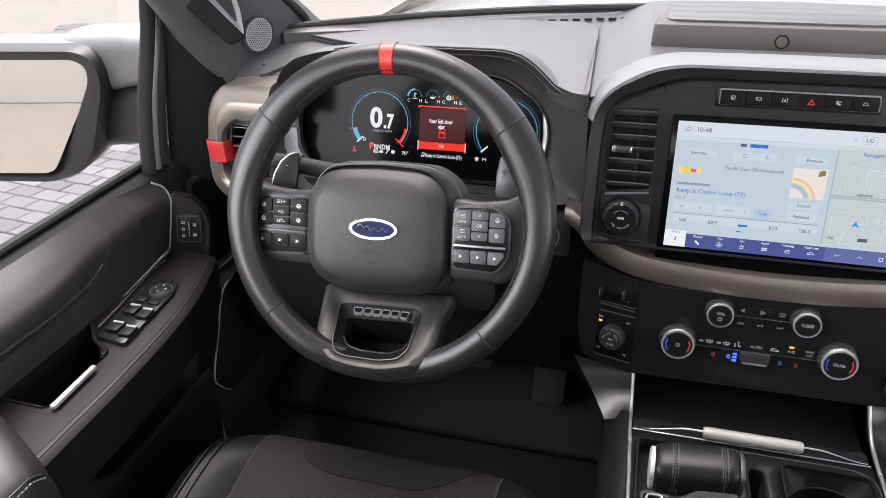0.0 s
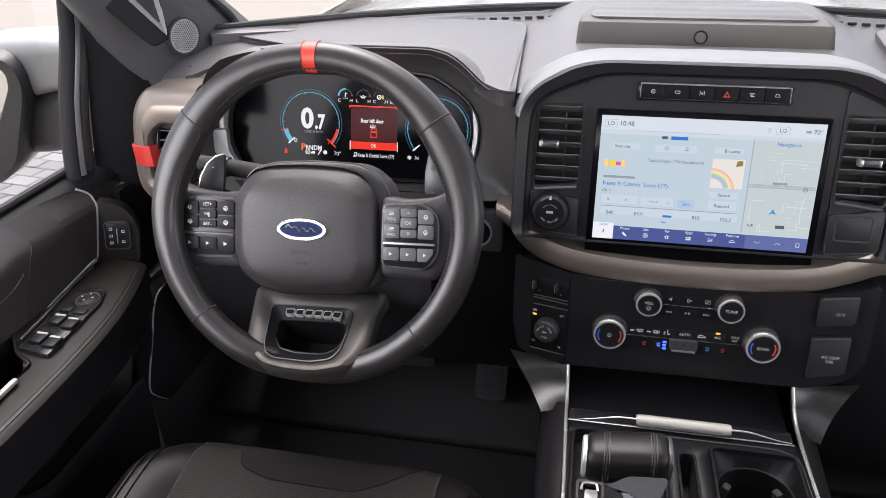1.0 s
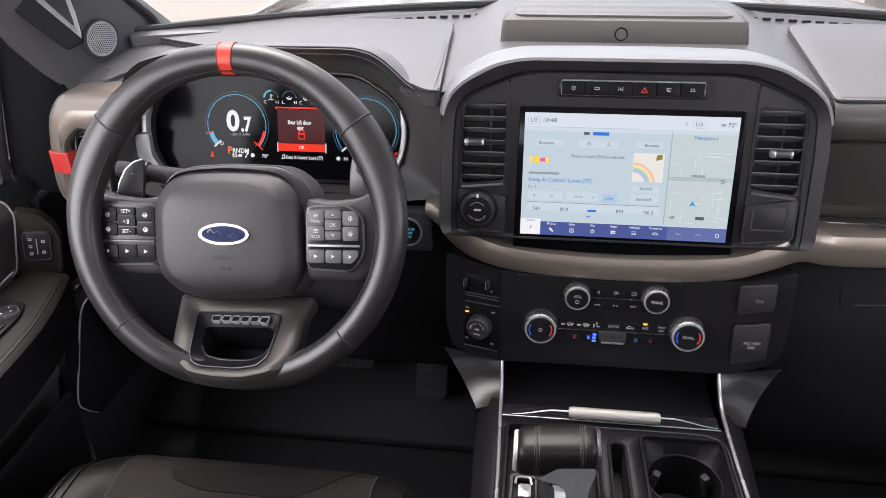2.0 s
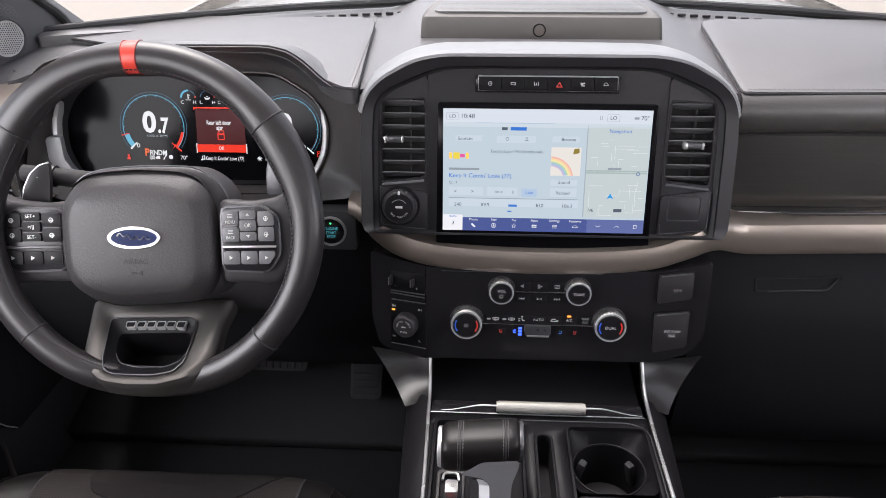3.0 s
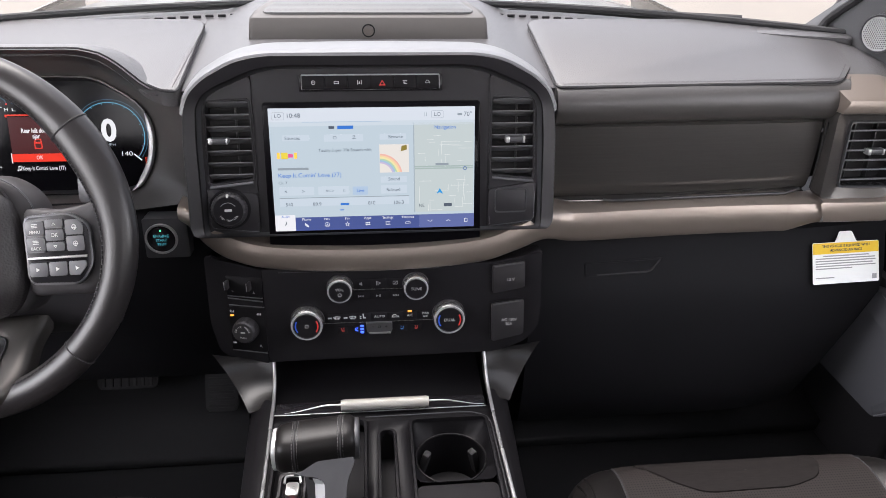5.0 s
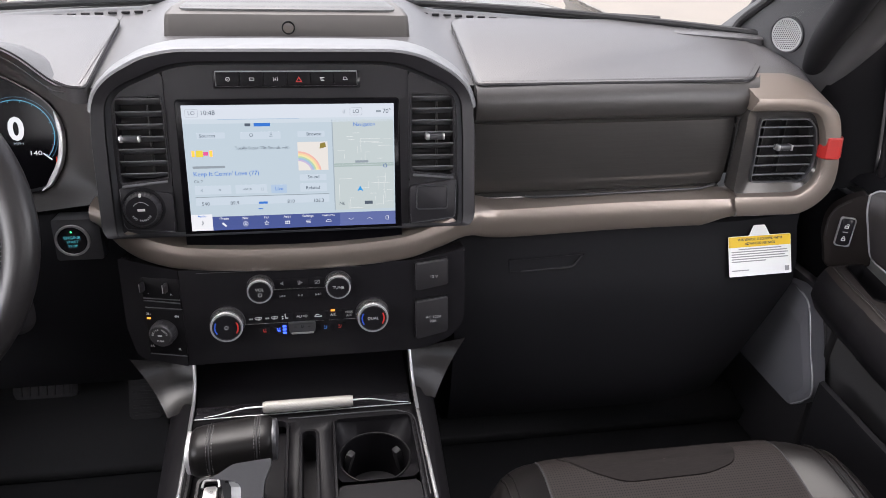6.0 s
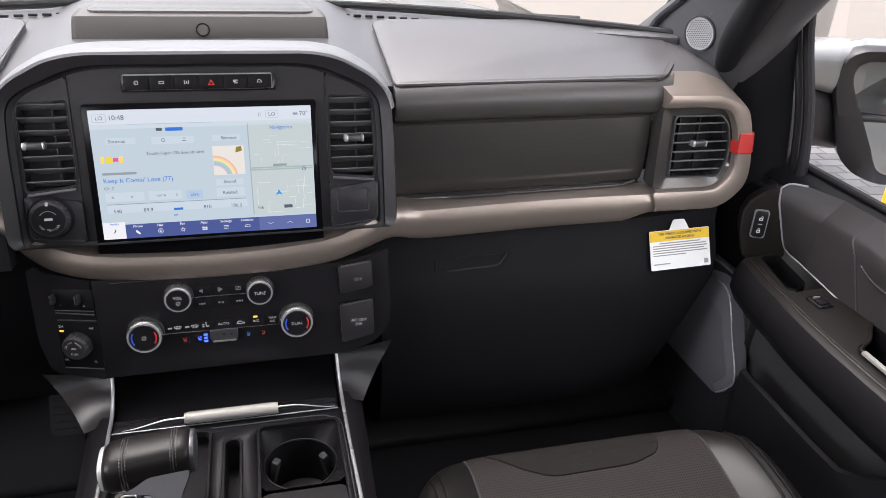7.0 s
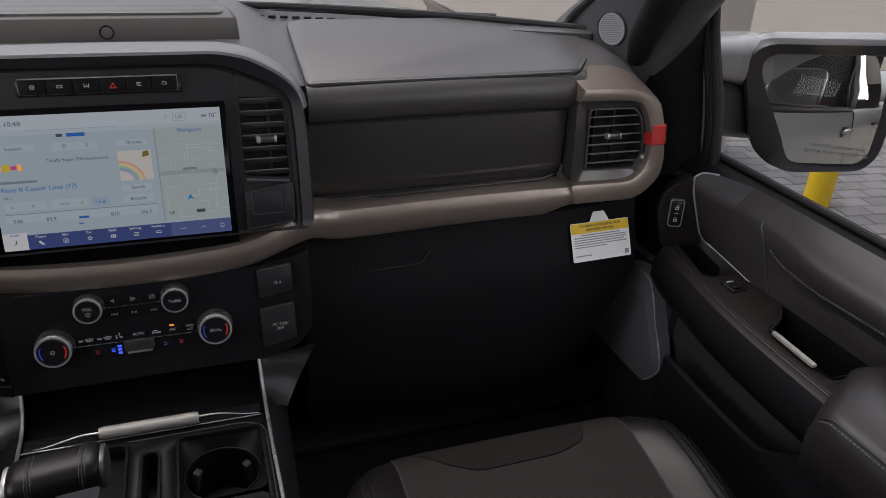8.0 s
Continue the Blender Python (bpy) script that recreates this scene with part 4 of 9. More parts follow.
# black lip round the cluster; a silver line runs down each side of it
cl_i = [(x * 0.955, y * 0.950 + 0.001) for x, y in cl_r]
part("cluster_lip", ring(cl_r, [(x * 0.985, y * 0.978) for x, y in cl_r], 0.005, -0.006, 0.0015), GLOSS, binnacle, "", CM)
for _s in (-1, 1):
    idx = sorted((k for k in range(128) if _s * cl_r[k][0] > (0.170 if _s < 0 else 0.155) and cl_r[k][1] < (0.066 if _s < 0 else 0.055)), key=lambda k: (math.atan2(cl_r[k][1] - 0.02, _s * cl_r[k][0])))
    rows = []
    for j, k in enumerate(idx):
        e = min(1.0, 0.25 + 6 * min(j, len(idx) - 1 - j) / len(idx))
        (x0, y0), (x1, y1) = cl_r[k], cl_i[k]
        rows.append([(x0 + (x1 - x0) * q * e, y0 + (y1 - y0) * q * e, z) for q, z in ((0, -0.004), (0, 0.006), (0.25, 0.0085), (0.8, 0.0075), (1.0, 0.004), (1.0, -0.004))])
    part("silver_line", loft(rows, False), CLUSTERLINE, binnacle, "satin silver line beside the gauges", CM, sharp=50)
part("gauge_well", loft([[V((x * k, y * k2 + d, z)) for x, y in cl_r] for k, k2, d, z in ((0.988, 0.98, 0.0, 0.002), (0.965, 0.95, 0.0, -0.012), (0.955, 0.93, -0.001, -0.024))]), PLASTIC, binnacle, "", CM)
part("gauge_glass", plate([(x * 0.962, y * 0.94 - 0.001) for x, y in cl_r], -0.020, -0.03), BLACKGLASS, binnacle, "", CM)
# hood: from the chrome line out to the eyebrow, then back over the dash top
eye = [(-0.215, 0.000), (-0.206, 0.060), (-0.193, 0.088), (-0.180, 0.1100), (-0.159, 0.1255), (-0.120, 0.1360), (-0.050, 0.1455), (0.029, 0.1475), (0.138, 0.1475), (0.164, 0.1415), (0.183, 0.1285), (0.2085, 0.1035), (0.222, 0.0945), (0.2545, 0.0920), (0.256, 0.0), (0.256, -0.058), (0.137, -0.072), (-0.163, -0.078), (-0.238, -0.055)]
eye_r = by_angle(rounded(eye, 0.008, 5), 128, (0, 0.02))


def eye_row(k, y, lift=0.0):
    return [V((-0.497 + q[0] * k, y, 1.45 + (q[1] - 0.02) * k + 0.02 + lift)) for q in eye_r]


rows = [[CM @ V((x, y, 0.001)) for x, y in cl_r], [CM @ V((x * 1.02, y * 1.03, 0.003)) for x, y in cl_r]]
a, b = rows[-1], eye_row(1.0, 0.929)
rows.append([p.lerp(q, 0.55) + V((0, 0.004, 0.002)) for p, q in zip(a, b)])
rows.append([p.lerp(q, 0.92) + V((0, -0.001, 0)) for p, q in zip(a, b)])
rows.append(b)
part("hood", loft(rows), DASHLEATHER, binnacle, "stitched black leather hood over the gauges", sharp=45)
rows = [eye_row(1.001, 0.9295), eye_row(1.004, 0.938)]
for yy, dz in ((0.96, 0.0), (1.0, -0.010), (1.05, -0.030), (1.09, -0.05)):
    rows.append([V((p.x, yy, p.z + dz)) for p in eye_row(1.004, yy)])
top_half = [k for k, q in enumerate(eye_r) if q[1] > 0.060]
part("hood_top", loft([[r[k] for k in top_half] for r in rows], False), PAD, binnacle, "charcoal padded top behind the hood", sharp=45)
brow = [p + V((0, 0.004, 0.0005)) for p in eye_row(1.003, 0.931) if p.z > 1.535 and p.x > -0.60]
part("hood_gap", tube(brow, 0.0014, 6), RUBBER, binnacle)
stitches([p + V((0, -0.003, -0.004)) for p in eye_row(0.985, 0.930) if p.z > 1.53 and p.x > -0.60], (0, -1, 0.4), 0.005, 0.0005, THREAD, binnacle)

# pale side trim between the gauges and the outer vent
part("side_trim", plate(rounded([(-0.7065, 1.458), (-0.684, 1.460), (-0.686, 1.426), (-0.672, 1.402), (-0.70, 1.402), (-0.709, 1.424)], 0.004), 0.0, -0.01, 0.002), SILVER_PAINT, binnacle, "pale satin side trim", plane_at((0, 0.966, 0), (1, 0, 0), (0, 0, 1)))

# gauges on the display, drawn in light
GZ = -0.0195


def gauge(cx, cy, r, name):
    g = part(name, arc_band(r - 0.0009, r, -42, 222, GZ + 0.0004, GZ, cx, cy, 48), G_CYAN, binnacle, "", CM)
    part("halo", arc_band(r * 1.07, r * 1.085, -38, 218, GZ + 0.0004, GZ, cx, cy, 48), G_DIMBLUE, g, "", CM)
    tk = [arc_band(r * 0.93, r * 0.98, a, a + 0.9, GZ + 0.0005, GZ, cx, cy, 2) for a in range(-40, 221, 20)]
    part("ticks", joined(*tk), G_CYAN, g, "", CM)
    return g


def gauge_text(body, size, width, x, y, mat_, parent, bold=0.0):
    """Lettering on the gauge display, drawn to a given width."""
    bm = text_bm(body, size, "CENTER", bold)
    xs = [v.co.x for v in bm.verts]
    k = width / max(max(xs) - min(xs), 1e-6)
    mid = (max(xs) + min(xs)) / 2
    for v in bm.verts:
        v.co = V(((v.co.x - mid) * k + x, v.co.y + y, v.co.z + GZ + 0.0008))
    return part("lettering", bm, mat_, parent, "", CM)


T, S = (-0.0668, 0.0180), (0.1318, 0.0165)
g1 = gauge(*T, 0.0462, "tachometer")
gauge_text("0", 0.042, 0.0205, -0.0722, 0.0232, G_WHITE, g1, 0.0014)
gauge_text(".7", 0.030, 0.0165, -0.0515, 0.0190, G_WHITE, g1, 0.0010)
gauge_text("1000 X RPM", 0.0052, 0.0300, -0.0620, 0.0045, G_GREY, g1)
part("low_arc", arc_band(0.0390, 0.0450, 196, 222, GZ + 0.0007, GZ, *T), G_CYAN, g1, "", CM)
part("red_arc", arc_band(0.0415, 0.0455, -42, -10, GZ + 0.0007, GZ, *T), G_RED, g1, "", CM)
part("needle", arc_band(0.0355, 0.0490, 220, 223, GZ + 0.0009, GZ, *T, 2), G_WHITE, g1, "", CM)
part("limit_tick", arc_band(0.0385, 0.0505, 194, 196, GZ + 0.0009, GZ, *T, 2), G_RED, g1, "", CM)
part("red_tick", arc_band(0.0350, 0.0530, -43, -41, GZ + 0.0009, GZ, *T, 2), G_RED, g1, "", CM)
gauge_text("0", 0.0085, 0.0050, -0.0915, -0.0100, G_WHITE, g1)
gauge_text("7", 0.0085, 0.0046, -0.0375, -0.0105, G_RED, g1)
g2 = gauge(*S, 0.0462, "speedometer")
gauge_text("0", 0.042, 0.0205, 0.1300, 0.0225, G_WHITE, g2, 0.0014)
gauge_text("MPH", 0.0052, 0.0120, 0.1310, 0.0040, G_GREY, g2)
gauge_text("140", 0.0088, 0.0145, 0.1518, -0.0090, G_WHITE, g2)
part("needle", arc_band(0.0355, 0.0490, 220, 223, GZ + 0.0009, GZ, *S, 2), G_WHITE, g2, "", CM)
part("end_tick", arc_band(0.0385, 0.0520, -43, -41, GZ + 0.0009, GZ, *S, 2), G_WHITE, g2, "", CM)
part("red_arc", arc_band(0.0440, 0.0455, -42, -15, GZ + 0.0007, GZ, *S), G_DARKRED, g2, "", CM)
gauge_text("P", 0.0150, 0.0066, -0.0790, -0.0200, G_ORANGERED, binnacle, 0.0004)
gauge_text("RNDM", 0.0105, 0.0255, -0.0622, -0.0203, G_WHITE, binnacle, 0.0002)
gauge_text("70°", 0.0085, 0.0105, -0.0240, -0.0272, G_WHITE, binnacle)
gauge_text("Keep It Comin' Love (77)", 0.0078, 0.0575, 0.0372, -0.0273, G_WHITE, binnacle, 0.0001)
gauge_text("N", 0.0078, 0.0055, 0.1010, -0.0270, G_WHITE, binnacle)


def symbol(shapes, mat_, name="warning_icon"):
    return part(name, joined(*shapes), mat_, binnacle, "", CM)


z1, z0 = GZ + 0.0007, GZ + 0.0002
symbol([disc(0.0017, z1, z0, 0, -0.1080, -0.0243, 12), plate(rounded([(-0.1108, -0.0306), (-0.1052, -0.0306), (-0.1062, -0.0262), (-0.1098, -0.0262)], 0.0012), z1, z0)], G_RED)
symbol([ring(circle(0.0026, 14, -0.0722, -0.0272), circle(0.0019, 14, -0.0722, -0.0272), z1, z0), plate(rrect(0.0008, 0.0030, 0.0002, -0.0722, -0.0272), z1, z0), arc_band(0.0034, 0.0040, 120, 240, z1, z0, -0.0722, -0.0272, 8), arc_band(0.0034, 0.0040, -60, 60, z1, z0, -0.0722, -0.0272, 8)], G_WHITE)
symbol([plate(rounded([(-0.0672, -0.0290), (-0.0608, -0.0290), (-0.0608, -0.0255), (-0.0640, -0.0248), (-0.0672, -0.0268)], 0.0005), z1, z0)], G_WHITE)
symbol([plate([(-0.0562, -0.0298), (-0.0549, -0.0304), (-0.0508, -0.0240), (-0.0521, -0.0234)], z1, z0), disc(0.0016, z1, z0, 0, -0.0516, -0.0238, 10)], G_WHITE)
symbol([disc(0.0031, z1, z0, 0, -0.0440, -0.0262, 16), plate(rrect(0.0006, 0.0034, 0.0002, -0.0440, -0.0258), z1 + 0.0002, z0)], G_WHITE)
symbol([disc(0.0012, z1, z0, 0, 0.0025, -0.0295, 10), disc(0.0012, z1, z0, 0, 0.0056, -0.0287, 10), plate(rrect(0.0006, 0.0055, 0.0001, 0.0035, -0.0268), z1, z0), plate(rrect(0.0006, 0.0055, 0.0001, 0.0066, -0.0260), z1, z0), plate([(0.0032, -0.0248), (0.0069, -0.0240), (0.0069, -0.0230), (0.0032, -0.0238)], z1, z0)], G_WHITE, "note_icon")
symbol([plate([(0.0895 + 0.0034 * math.cos(a) - 0.0004 * math.sin(a), -0.0268 + 0.0034 * math.sin(a) + 0.0004 * math.cos(a)), (0.0895 - 0.0034 * math.cos(a) - 0.0004 * math.sin(a), -0.0268 - 0.0034 * math.sin(a) + 0.0004 * math.cos(a)), (0.0895 - 0.0034 * math.cos(a) + 0.0004 * math.sin(a), -0.0268 - 0.0034 * math.sin(a) - 0.0004 * math.cos(a)), (0.0895 + 0.0034 * math.cos(a) + 0.0004 * math.sin(a), -0.0268 + 0.0034 * math.sin(a) - 0.0004 * math.cos(a))], z1 + 0.00005 * k, z0) for k, a in enumerate((0.0, 0.785, 1.571, 2.356))], G_WHITE, "compass_icon")
symbol([ring(rrect(0.0052, 0.0050, 0.0008, 0.1780, -0.0200), rrect(0.0036, 0.0034, 0.0005, 0.1780, -0.0200), z1, z0), ring(rrect(0.0040, 0.0030, 0.0006, 0.1775, -0.0158), rrect(0.0026, 0.0018, 0.0004, 0.1775, -0.0158), z1, z0)], G_RED)
# message panel
mx = 0.0335
msg = part("message_panel", plate(rrect(0.0720, 0.0600, 0.001, mx, 0.0140), GZ + 0.0003, GZ), G_DARKRED, binnacle, "red door warning message", CM)
part("top_line", joined(plate(rrect(0.0745, 0.0020, 0.0003, mx - 0.0015, 0.0462), GZ + 0.0006, GZ), *[plate(rrect(0.0018, 0.0036, 0.0003, mx - 0.0015 + q * 0.0363, 0.0454), GZ + 0.0007, GZ) for q in (-1, 1)]), G_RED, msg, "", CM)
part("button", plate(rrect(0.0735, 0.0112, 0.0006, mx, -0.0124), GZ + 0.0006, GZ), G_RED, msg, "", CM)
for s in (-1, 1):
    part("button_end", plate(rrect(0.0013, 0.0145, 0.0003, mx + s * 0.0372, -0.0124), GZ + 0.0007, GZ), G_WHITE, msg, "", CM)
gauge_text("OK", 0.0078, 0.0085, mx, -0.0124, G_WHITE, msg)
gauge_text("Rear left door", 0.0085, 0.0360, mx - 0.002, 0.0248, G_WHITE, msg, 0.0002)
gauge_text("ajar", 0.0085, 0.0100, mx - 0.001, 0.0172, G_WHITE, msg, 0.0002)
x0, y0 = mx, 0.0062
part("door_icon", joined(ring(rrect(0.0105, 0.0085, 0.001, x0, y0 - 0.002), rrect(0.0080, 0.0060, 0.0006, x0, y0 - 0.002), GZ + 0.0006, GZ), ring([(x0 - 0.0055, y0 + 0.0024), (x0 + 0.0052, y0 + 0.0024), (x0 + 0.0042, y0 + 0.0076), (x0 - 0.0030, y0 + 0.0076)], [(x0 - 0.0038, y0 + 0.0034), (x0 + 0.0040, y0 + 0.0034), (x0 + 0.0031, y0 + 0.0065), (x0 - 0.0022, y0 + 0.0065)], GZ + 0.0006, GZ)), G_RED, msg, "", CM)
# small gauges along the top
for i, x in enumerate((-0.0114, 0.0167, 0.0432, 0.0700)):
    y = 0.0600
    sg = part("small_gauge", arc_band(0.0100, 0.0109, 8, 172, GZ + 0.0005, GZ, x, y, 20), G_DIMBLUE, binnacle, "", CM)
    if i == 0:
        part("lit_arc", arc_band(0.0094, 0.0118, 88, 178, GZ + 0.0007, GZ, x, y, 12), G_CYAN, sg, "", CM)
    part("hot_mark", arc_band(0.0094, 0.0112, 2, 14, GZ + 0.0007, GZ, x, y, 3), G_RED, sg, "", CM)
    shapes = {0: [plate(rrect(0.0012, 0.0070, 0.0004, x, y + 0.002), z1, z0), plate(rrect(0.0032, 0.0008, 0.0002, x + 0.0016, y + 0.0040), z1, z0), plate(rrect(0.0080, 0.0009, 0.0003, x, y - 0.0028), z1, z0)],
              1: [plate(rounded([(x - 0.0050, y + 0.0020), (x - 0.0026, y + 0.0005), (x + 0.0030, y + 0.0008), (x + 0.0052, y + 0.0024), (x + 0.0022, y - 0.0020), (x - 0.0026, y - 0.0020)], 0.0005), z1, z0), plate(rrect(0.0022, 0.0008, 0.0002, x, y + 0.0022), z1, z0)],
              2: [ring(circle(0.0036, 16, x - 0.0016, y + 0.0006), circle(0.0022, 16, x - 0.0016, y + 0.0006), z1, z0), disc(0.0011, z1, z0, 0, x - 0.0016, y + 0.0006, 10)],
              3: [ring(rrect(0.0044, 0.0060, 0.0006, x - 0.0008, y), rrect(0.0026, 0.0022, 0.0003, x - 0.0008, y + 0.0009), z1, z0), plate(rrect(0.0008, 0.0046, 0.0003, x + 0.0026, y), z1, z0)]}
    part("gauge_icon", joined(*shapes[i]), G_WHITE, sg, "", CM)
    if i == 2:
        part("gauge_icon", joined(*[plate(rrect(0.0008, 0.0056, 0.0003, x + q, y + 0.0006), z1, z0) for q in (0.0034, 0.0050)]), G_YELLOW, sg, "", CM)
    gauge_text("CLCE"[i], 0.0066, 0.0042, x - 0.0091, 0.0538, G_WHITE, sg)
    gauge_text("HHHF"[i], 0.0066, 0.0042, x + 0.0093, 0.0538, G_WHITE, sg)

# ---- passenger side: bolster, brushed panel, vents ----
fascia = thing("passenger_fascia", (0.46, 0.92, 1.46), "dark leather bolster above a brushed smoked fascia panel", "dashboard panel")
prof = [(0.940, 1.5475), (0.925, 1.5475), (0.913, 1.543), (0.9055, 1.530), (0.9045, 1.517), (0.910, 1.503), (0.922, 1.495), (0.940, 1.493)]
rows = []
for k in np.linspace(0, 1, 13):
    rows.append([(0.2425 + k * ((0.655 + (1.5475 - z) * -0.10 + (y - 0.905) * 0.45) - 0.2425), y + 0.012 * k * k, z + 0.002 * math.sin(math.pi * k)) for y, z in prof])
part("bolster", loft(rows, False), DASHLEATHER, fascia, "black leather bolster", sharp=50)
# slanted bolster end rising to the pad corner
endrow = rows[-1]
rows = [endrow] + [[(p[0] + 0.035 * k, p[1] + 0.058 * k, p[2] + 0.006 * k) for p in endrow] for k in (0.5, 1.0)]
part("bolster_end", loft(rows, False), DASHLEATHER, fascia, sharp=50)
prof = [(0.934, 1.497), (0.9265, 1.490), (0.924, 1.45), (0.925, 1.41), (0.929, 1.392), (0.936, 1.384), (0.928, 1.381), (0.922, 1.365)]
part("smoked_panel", loft([[(x, y + 0.01 * ((x - 0.243) / 0.4) ** 2, z) for y, z in prof] for x in np.linspace(0.2425, 0.6385, 9)], False), SMOKE, fascia, "brushed smoked metal panel", sharp=40)
part("panel_seam", tube(spline([(0.6390, 0.9255, 1.494), (0.6390, 0.9265, 1.45), (0.6390, 0.9270, 1.42), (0.6388, 0.9275, 1.392)], 16), 0.0011, 6), RUBBER, fascia)
part("panel_ledge", tube([(0.325, 0.921, 1.3845), (0.34, 0.917, 1.384), (0.60, 0.925, 1.386), (0.625, 0.931, 1.390)], 0.0022, 8), PLASTIC, fascia)

# bronze ring round each outer vent
for _s in (-1, 1):
    vt = thing("side_vent", (_s * 0.72, 0.91, 1.44), "bronze-framed outer air vent with red accent", "air vent", "outer vents")
    m = plane_at((0, 0.902, 1.44), (1, 0, 0), (0, 0.06, 1))
    o = [(0.6410, 0.0925), (0.700, 0.0922), (0.730, 0.0890), (0.771, 0.0715), (0.7860, 0.0420), (0.7925, 0.0100), (0.7965, -0.0240), (0.792, -0.0510), (0.775, -0.0710), (0.758, -0.0820), (0.740, -0.0865), (0.690, -0.0868), (0.6410, -0.0866)]
    i = [(0.6410, 0.0715), (0.700, 0.0705), (0.738, 0.0665), (0.753, 0.0510), (0.7625, 0.0270), (0.7680, -0.0045), (0.7655, -0.0310), (0.750, -0.0480), (0.733, -0.0545), (0.690, -0.0545), (0.668, -0.0545), (0.6560, -0.0545), (0.6410, -0.0545)]
    if _s < 0:
        o = [(0.690, 0.0790), (0.720, 0.0792), (0.742, 0.0788), (0.757, 0.0765), (0.7704, 0.0635), (0.7778, 0.0460), (0.782, 0.0140), (0.786, -0.0200), (0.784, -0.0450), (0.770, -0.0620), (0.750, -0.0720), (0.720, -0.0750), (0.690, -0.0750)]
        i = [(0.690, 0.0490), (0.715, 0.0492), (0.7345, 0.0492), (0.7457, 0.0485), (0.7600, 0.0380), (0.7698, 0.0238), (0.772, 0.0010), (0.7739, -0.0295), (0.768, -0.0430), (0.757, -0.0500), (0.740, -0.0530), (0.715, -0.0530), (0.690, -0.0530)]
    of, inn = [V(p) for p in o], [V(p) for p in i]
    of, inn = spline(of, 61), spline(inn, 61)
    mid = V((0.70, 0.0))

    def off(pts, d, up=0.0):
        return [q + (q - mid).normalized() * d + V((0, up * max(0, min(1, (q.y - 0.02) / 0.05)))) for q in pts]

    rows = [[(q.x, q.y, z) for q in pts] for pts, z in ((inn, -0.04), (inn, 0.005), (off(inn, 0.0025), 0.009), (off(inn, 0.006), 0.0102), (off(of, -0.005), 0.012), (off(of, -0.002), 0.0112), (of, 0.008), (off(of, 0.0015, 0.001), 0.002), (off(of, 0.003, 0.011), -0.03), (off(of, 0.004, 0.019), -0.058))]
    if _s < 0:
        # a broad chamfer runs back from the face
        rows[6:] = [[(q.x, q.y, z) for q in pts] for pts, z in ((of, 0.009), (off(of, 0.010), 0.0045), (off(of, 0.019), -0.0015), (off(of, 0.022), -0.008), (off(of, 0.0225, 0.002), -0.05))]
    part("bronze_ring", loft([[(_s * x, y, z) for x, y, z in r] for r in rows], False), BRONZE, vt, "satin bronze vent ring", m, sharp=38)
    cap = bmesh.new()
    cap.faces.new([cap.verts.new((_s * (x + 0.0005), y, z)) for x, y, z in (r[0] for r in rows)])
    part("ring_end", cap, BRONZE, vt, "", m)
    # end of the dash round the ring
    base = off(of, 0.0035, 0.0185) if _s > 0 else off(of, 0.0220, 0.002)
    rows = [[m @ V((_s * q.x, q.y, -0.054)) for q in base]]
    for dy, dx, dz in ((0.03, 0.006, 0.0), (0.07, 0.02, -0.004), (0.13, 0.03, -0.012)):
        rows.append([V((p.x + _s * dx * max(0, (abs(p.x) - 0.68) / 0.1), p.y + dy, p.z + (0.125 * dy + 0.003) * max(0, min(1, (q.y - 0.03) / 0.05)))) for p, q in zip(rows[0], base)])
    part("end_cap", loft(rows, False), DASH, vt, sharp=50)
    hexo = [(0.6620, 0.0590), (0.742, 0.0580), (0.756, 0.0430), (0.7640, 0.0120), (0.7640, -0.0160), (0.752, -0.0400), (0.6650, -0.0385)]
    hexi = [(0.6640, 0.0565), (0.7405, 0.0555), (0.753, 0.0415), (0.7605, 0.0110), (0.7605, -0.0155), (0.7495, -0.0370), (0.6670, -0.0355)]
    cc = (_s * 0.703, 0.012)
    so = by_angle([(_s * q.x, q.y) for q in inn], 80, cc)
    ho, hi = by_angle(rounded([(_s * x, y) for x, y in hexo], 0.005, 3), 80, cc), by_angle(rounded([(_s * x, y) for x, y in hexi], 0.005, 3), 80, cc)
    part("vent_surround", ring(so, ho, -0.003, -0.03, inner_front=-0.008), SMOKE, vt, "", m)
    part("vent_rim", ring(ho, hi, -0.003, -0.02, 0.0012), GUNMETAL, vt, "satin metal line round the slats", m)
    part("vent_box", loft([[(x, y, z) for x, y in hi] for z in (-0.008, -0.045)] + [[(cc[0] + (x - cc[0]) * 0.02, cc[1] + (y - cc[1]) * 0.02, -0.046) for x, y in hi]]), VOID, vt, "", m)
    for k in range(6):
        y = -0.0285 + 0.0144 * k
        x0 = 0.6670 - 0.003 * (y + 0.035) / 0.09
        x1 = 0.7600 - 0.010 * max(0, (y - 0.012) / 0.031) - 0.008 * max(0, (-y - 0.0155) / 0.02)
        b = rbox(x1 - x0, 0.0022, 0.013, 0.0008)
        b.transform(Matrix.Translation((_s * (x1 + x0) / 2, y, -0.0125)) @ Matrix.Rotation(radians(-14), 4, "X"))
        part("slat", b, SLAT, vt, "", m)
    for x in (0.688, 0.722):
        part("divider", rbox(0.0025, 0.088, 0.010, 0.001, (_s * x, 0.012, -0.034)), PLASTIC, vt, "", m)
    chrome_tab(_s * 0.708, 0.0150, m @ Matrix.Translation((0, 0, -0.007)), vt)
    ay = 0.016 if _s > 0 else -0.001
    rows = []
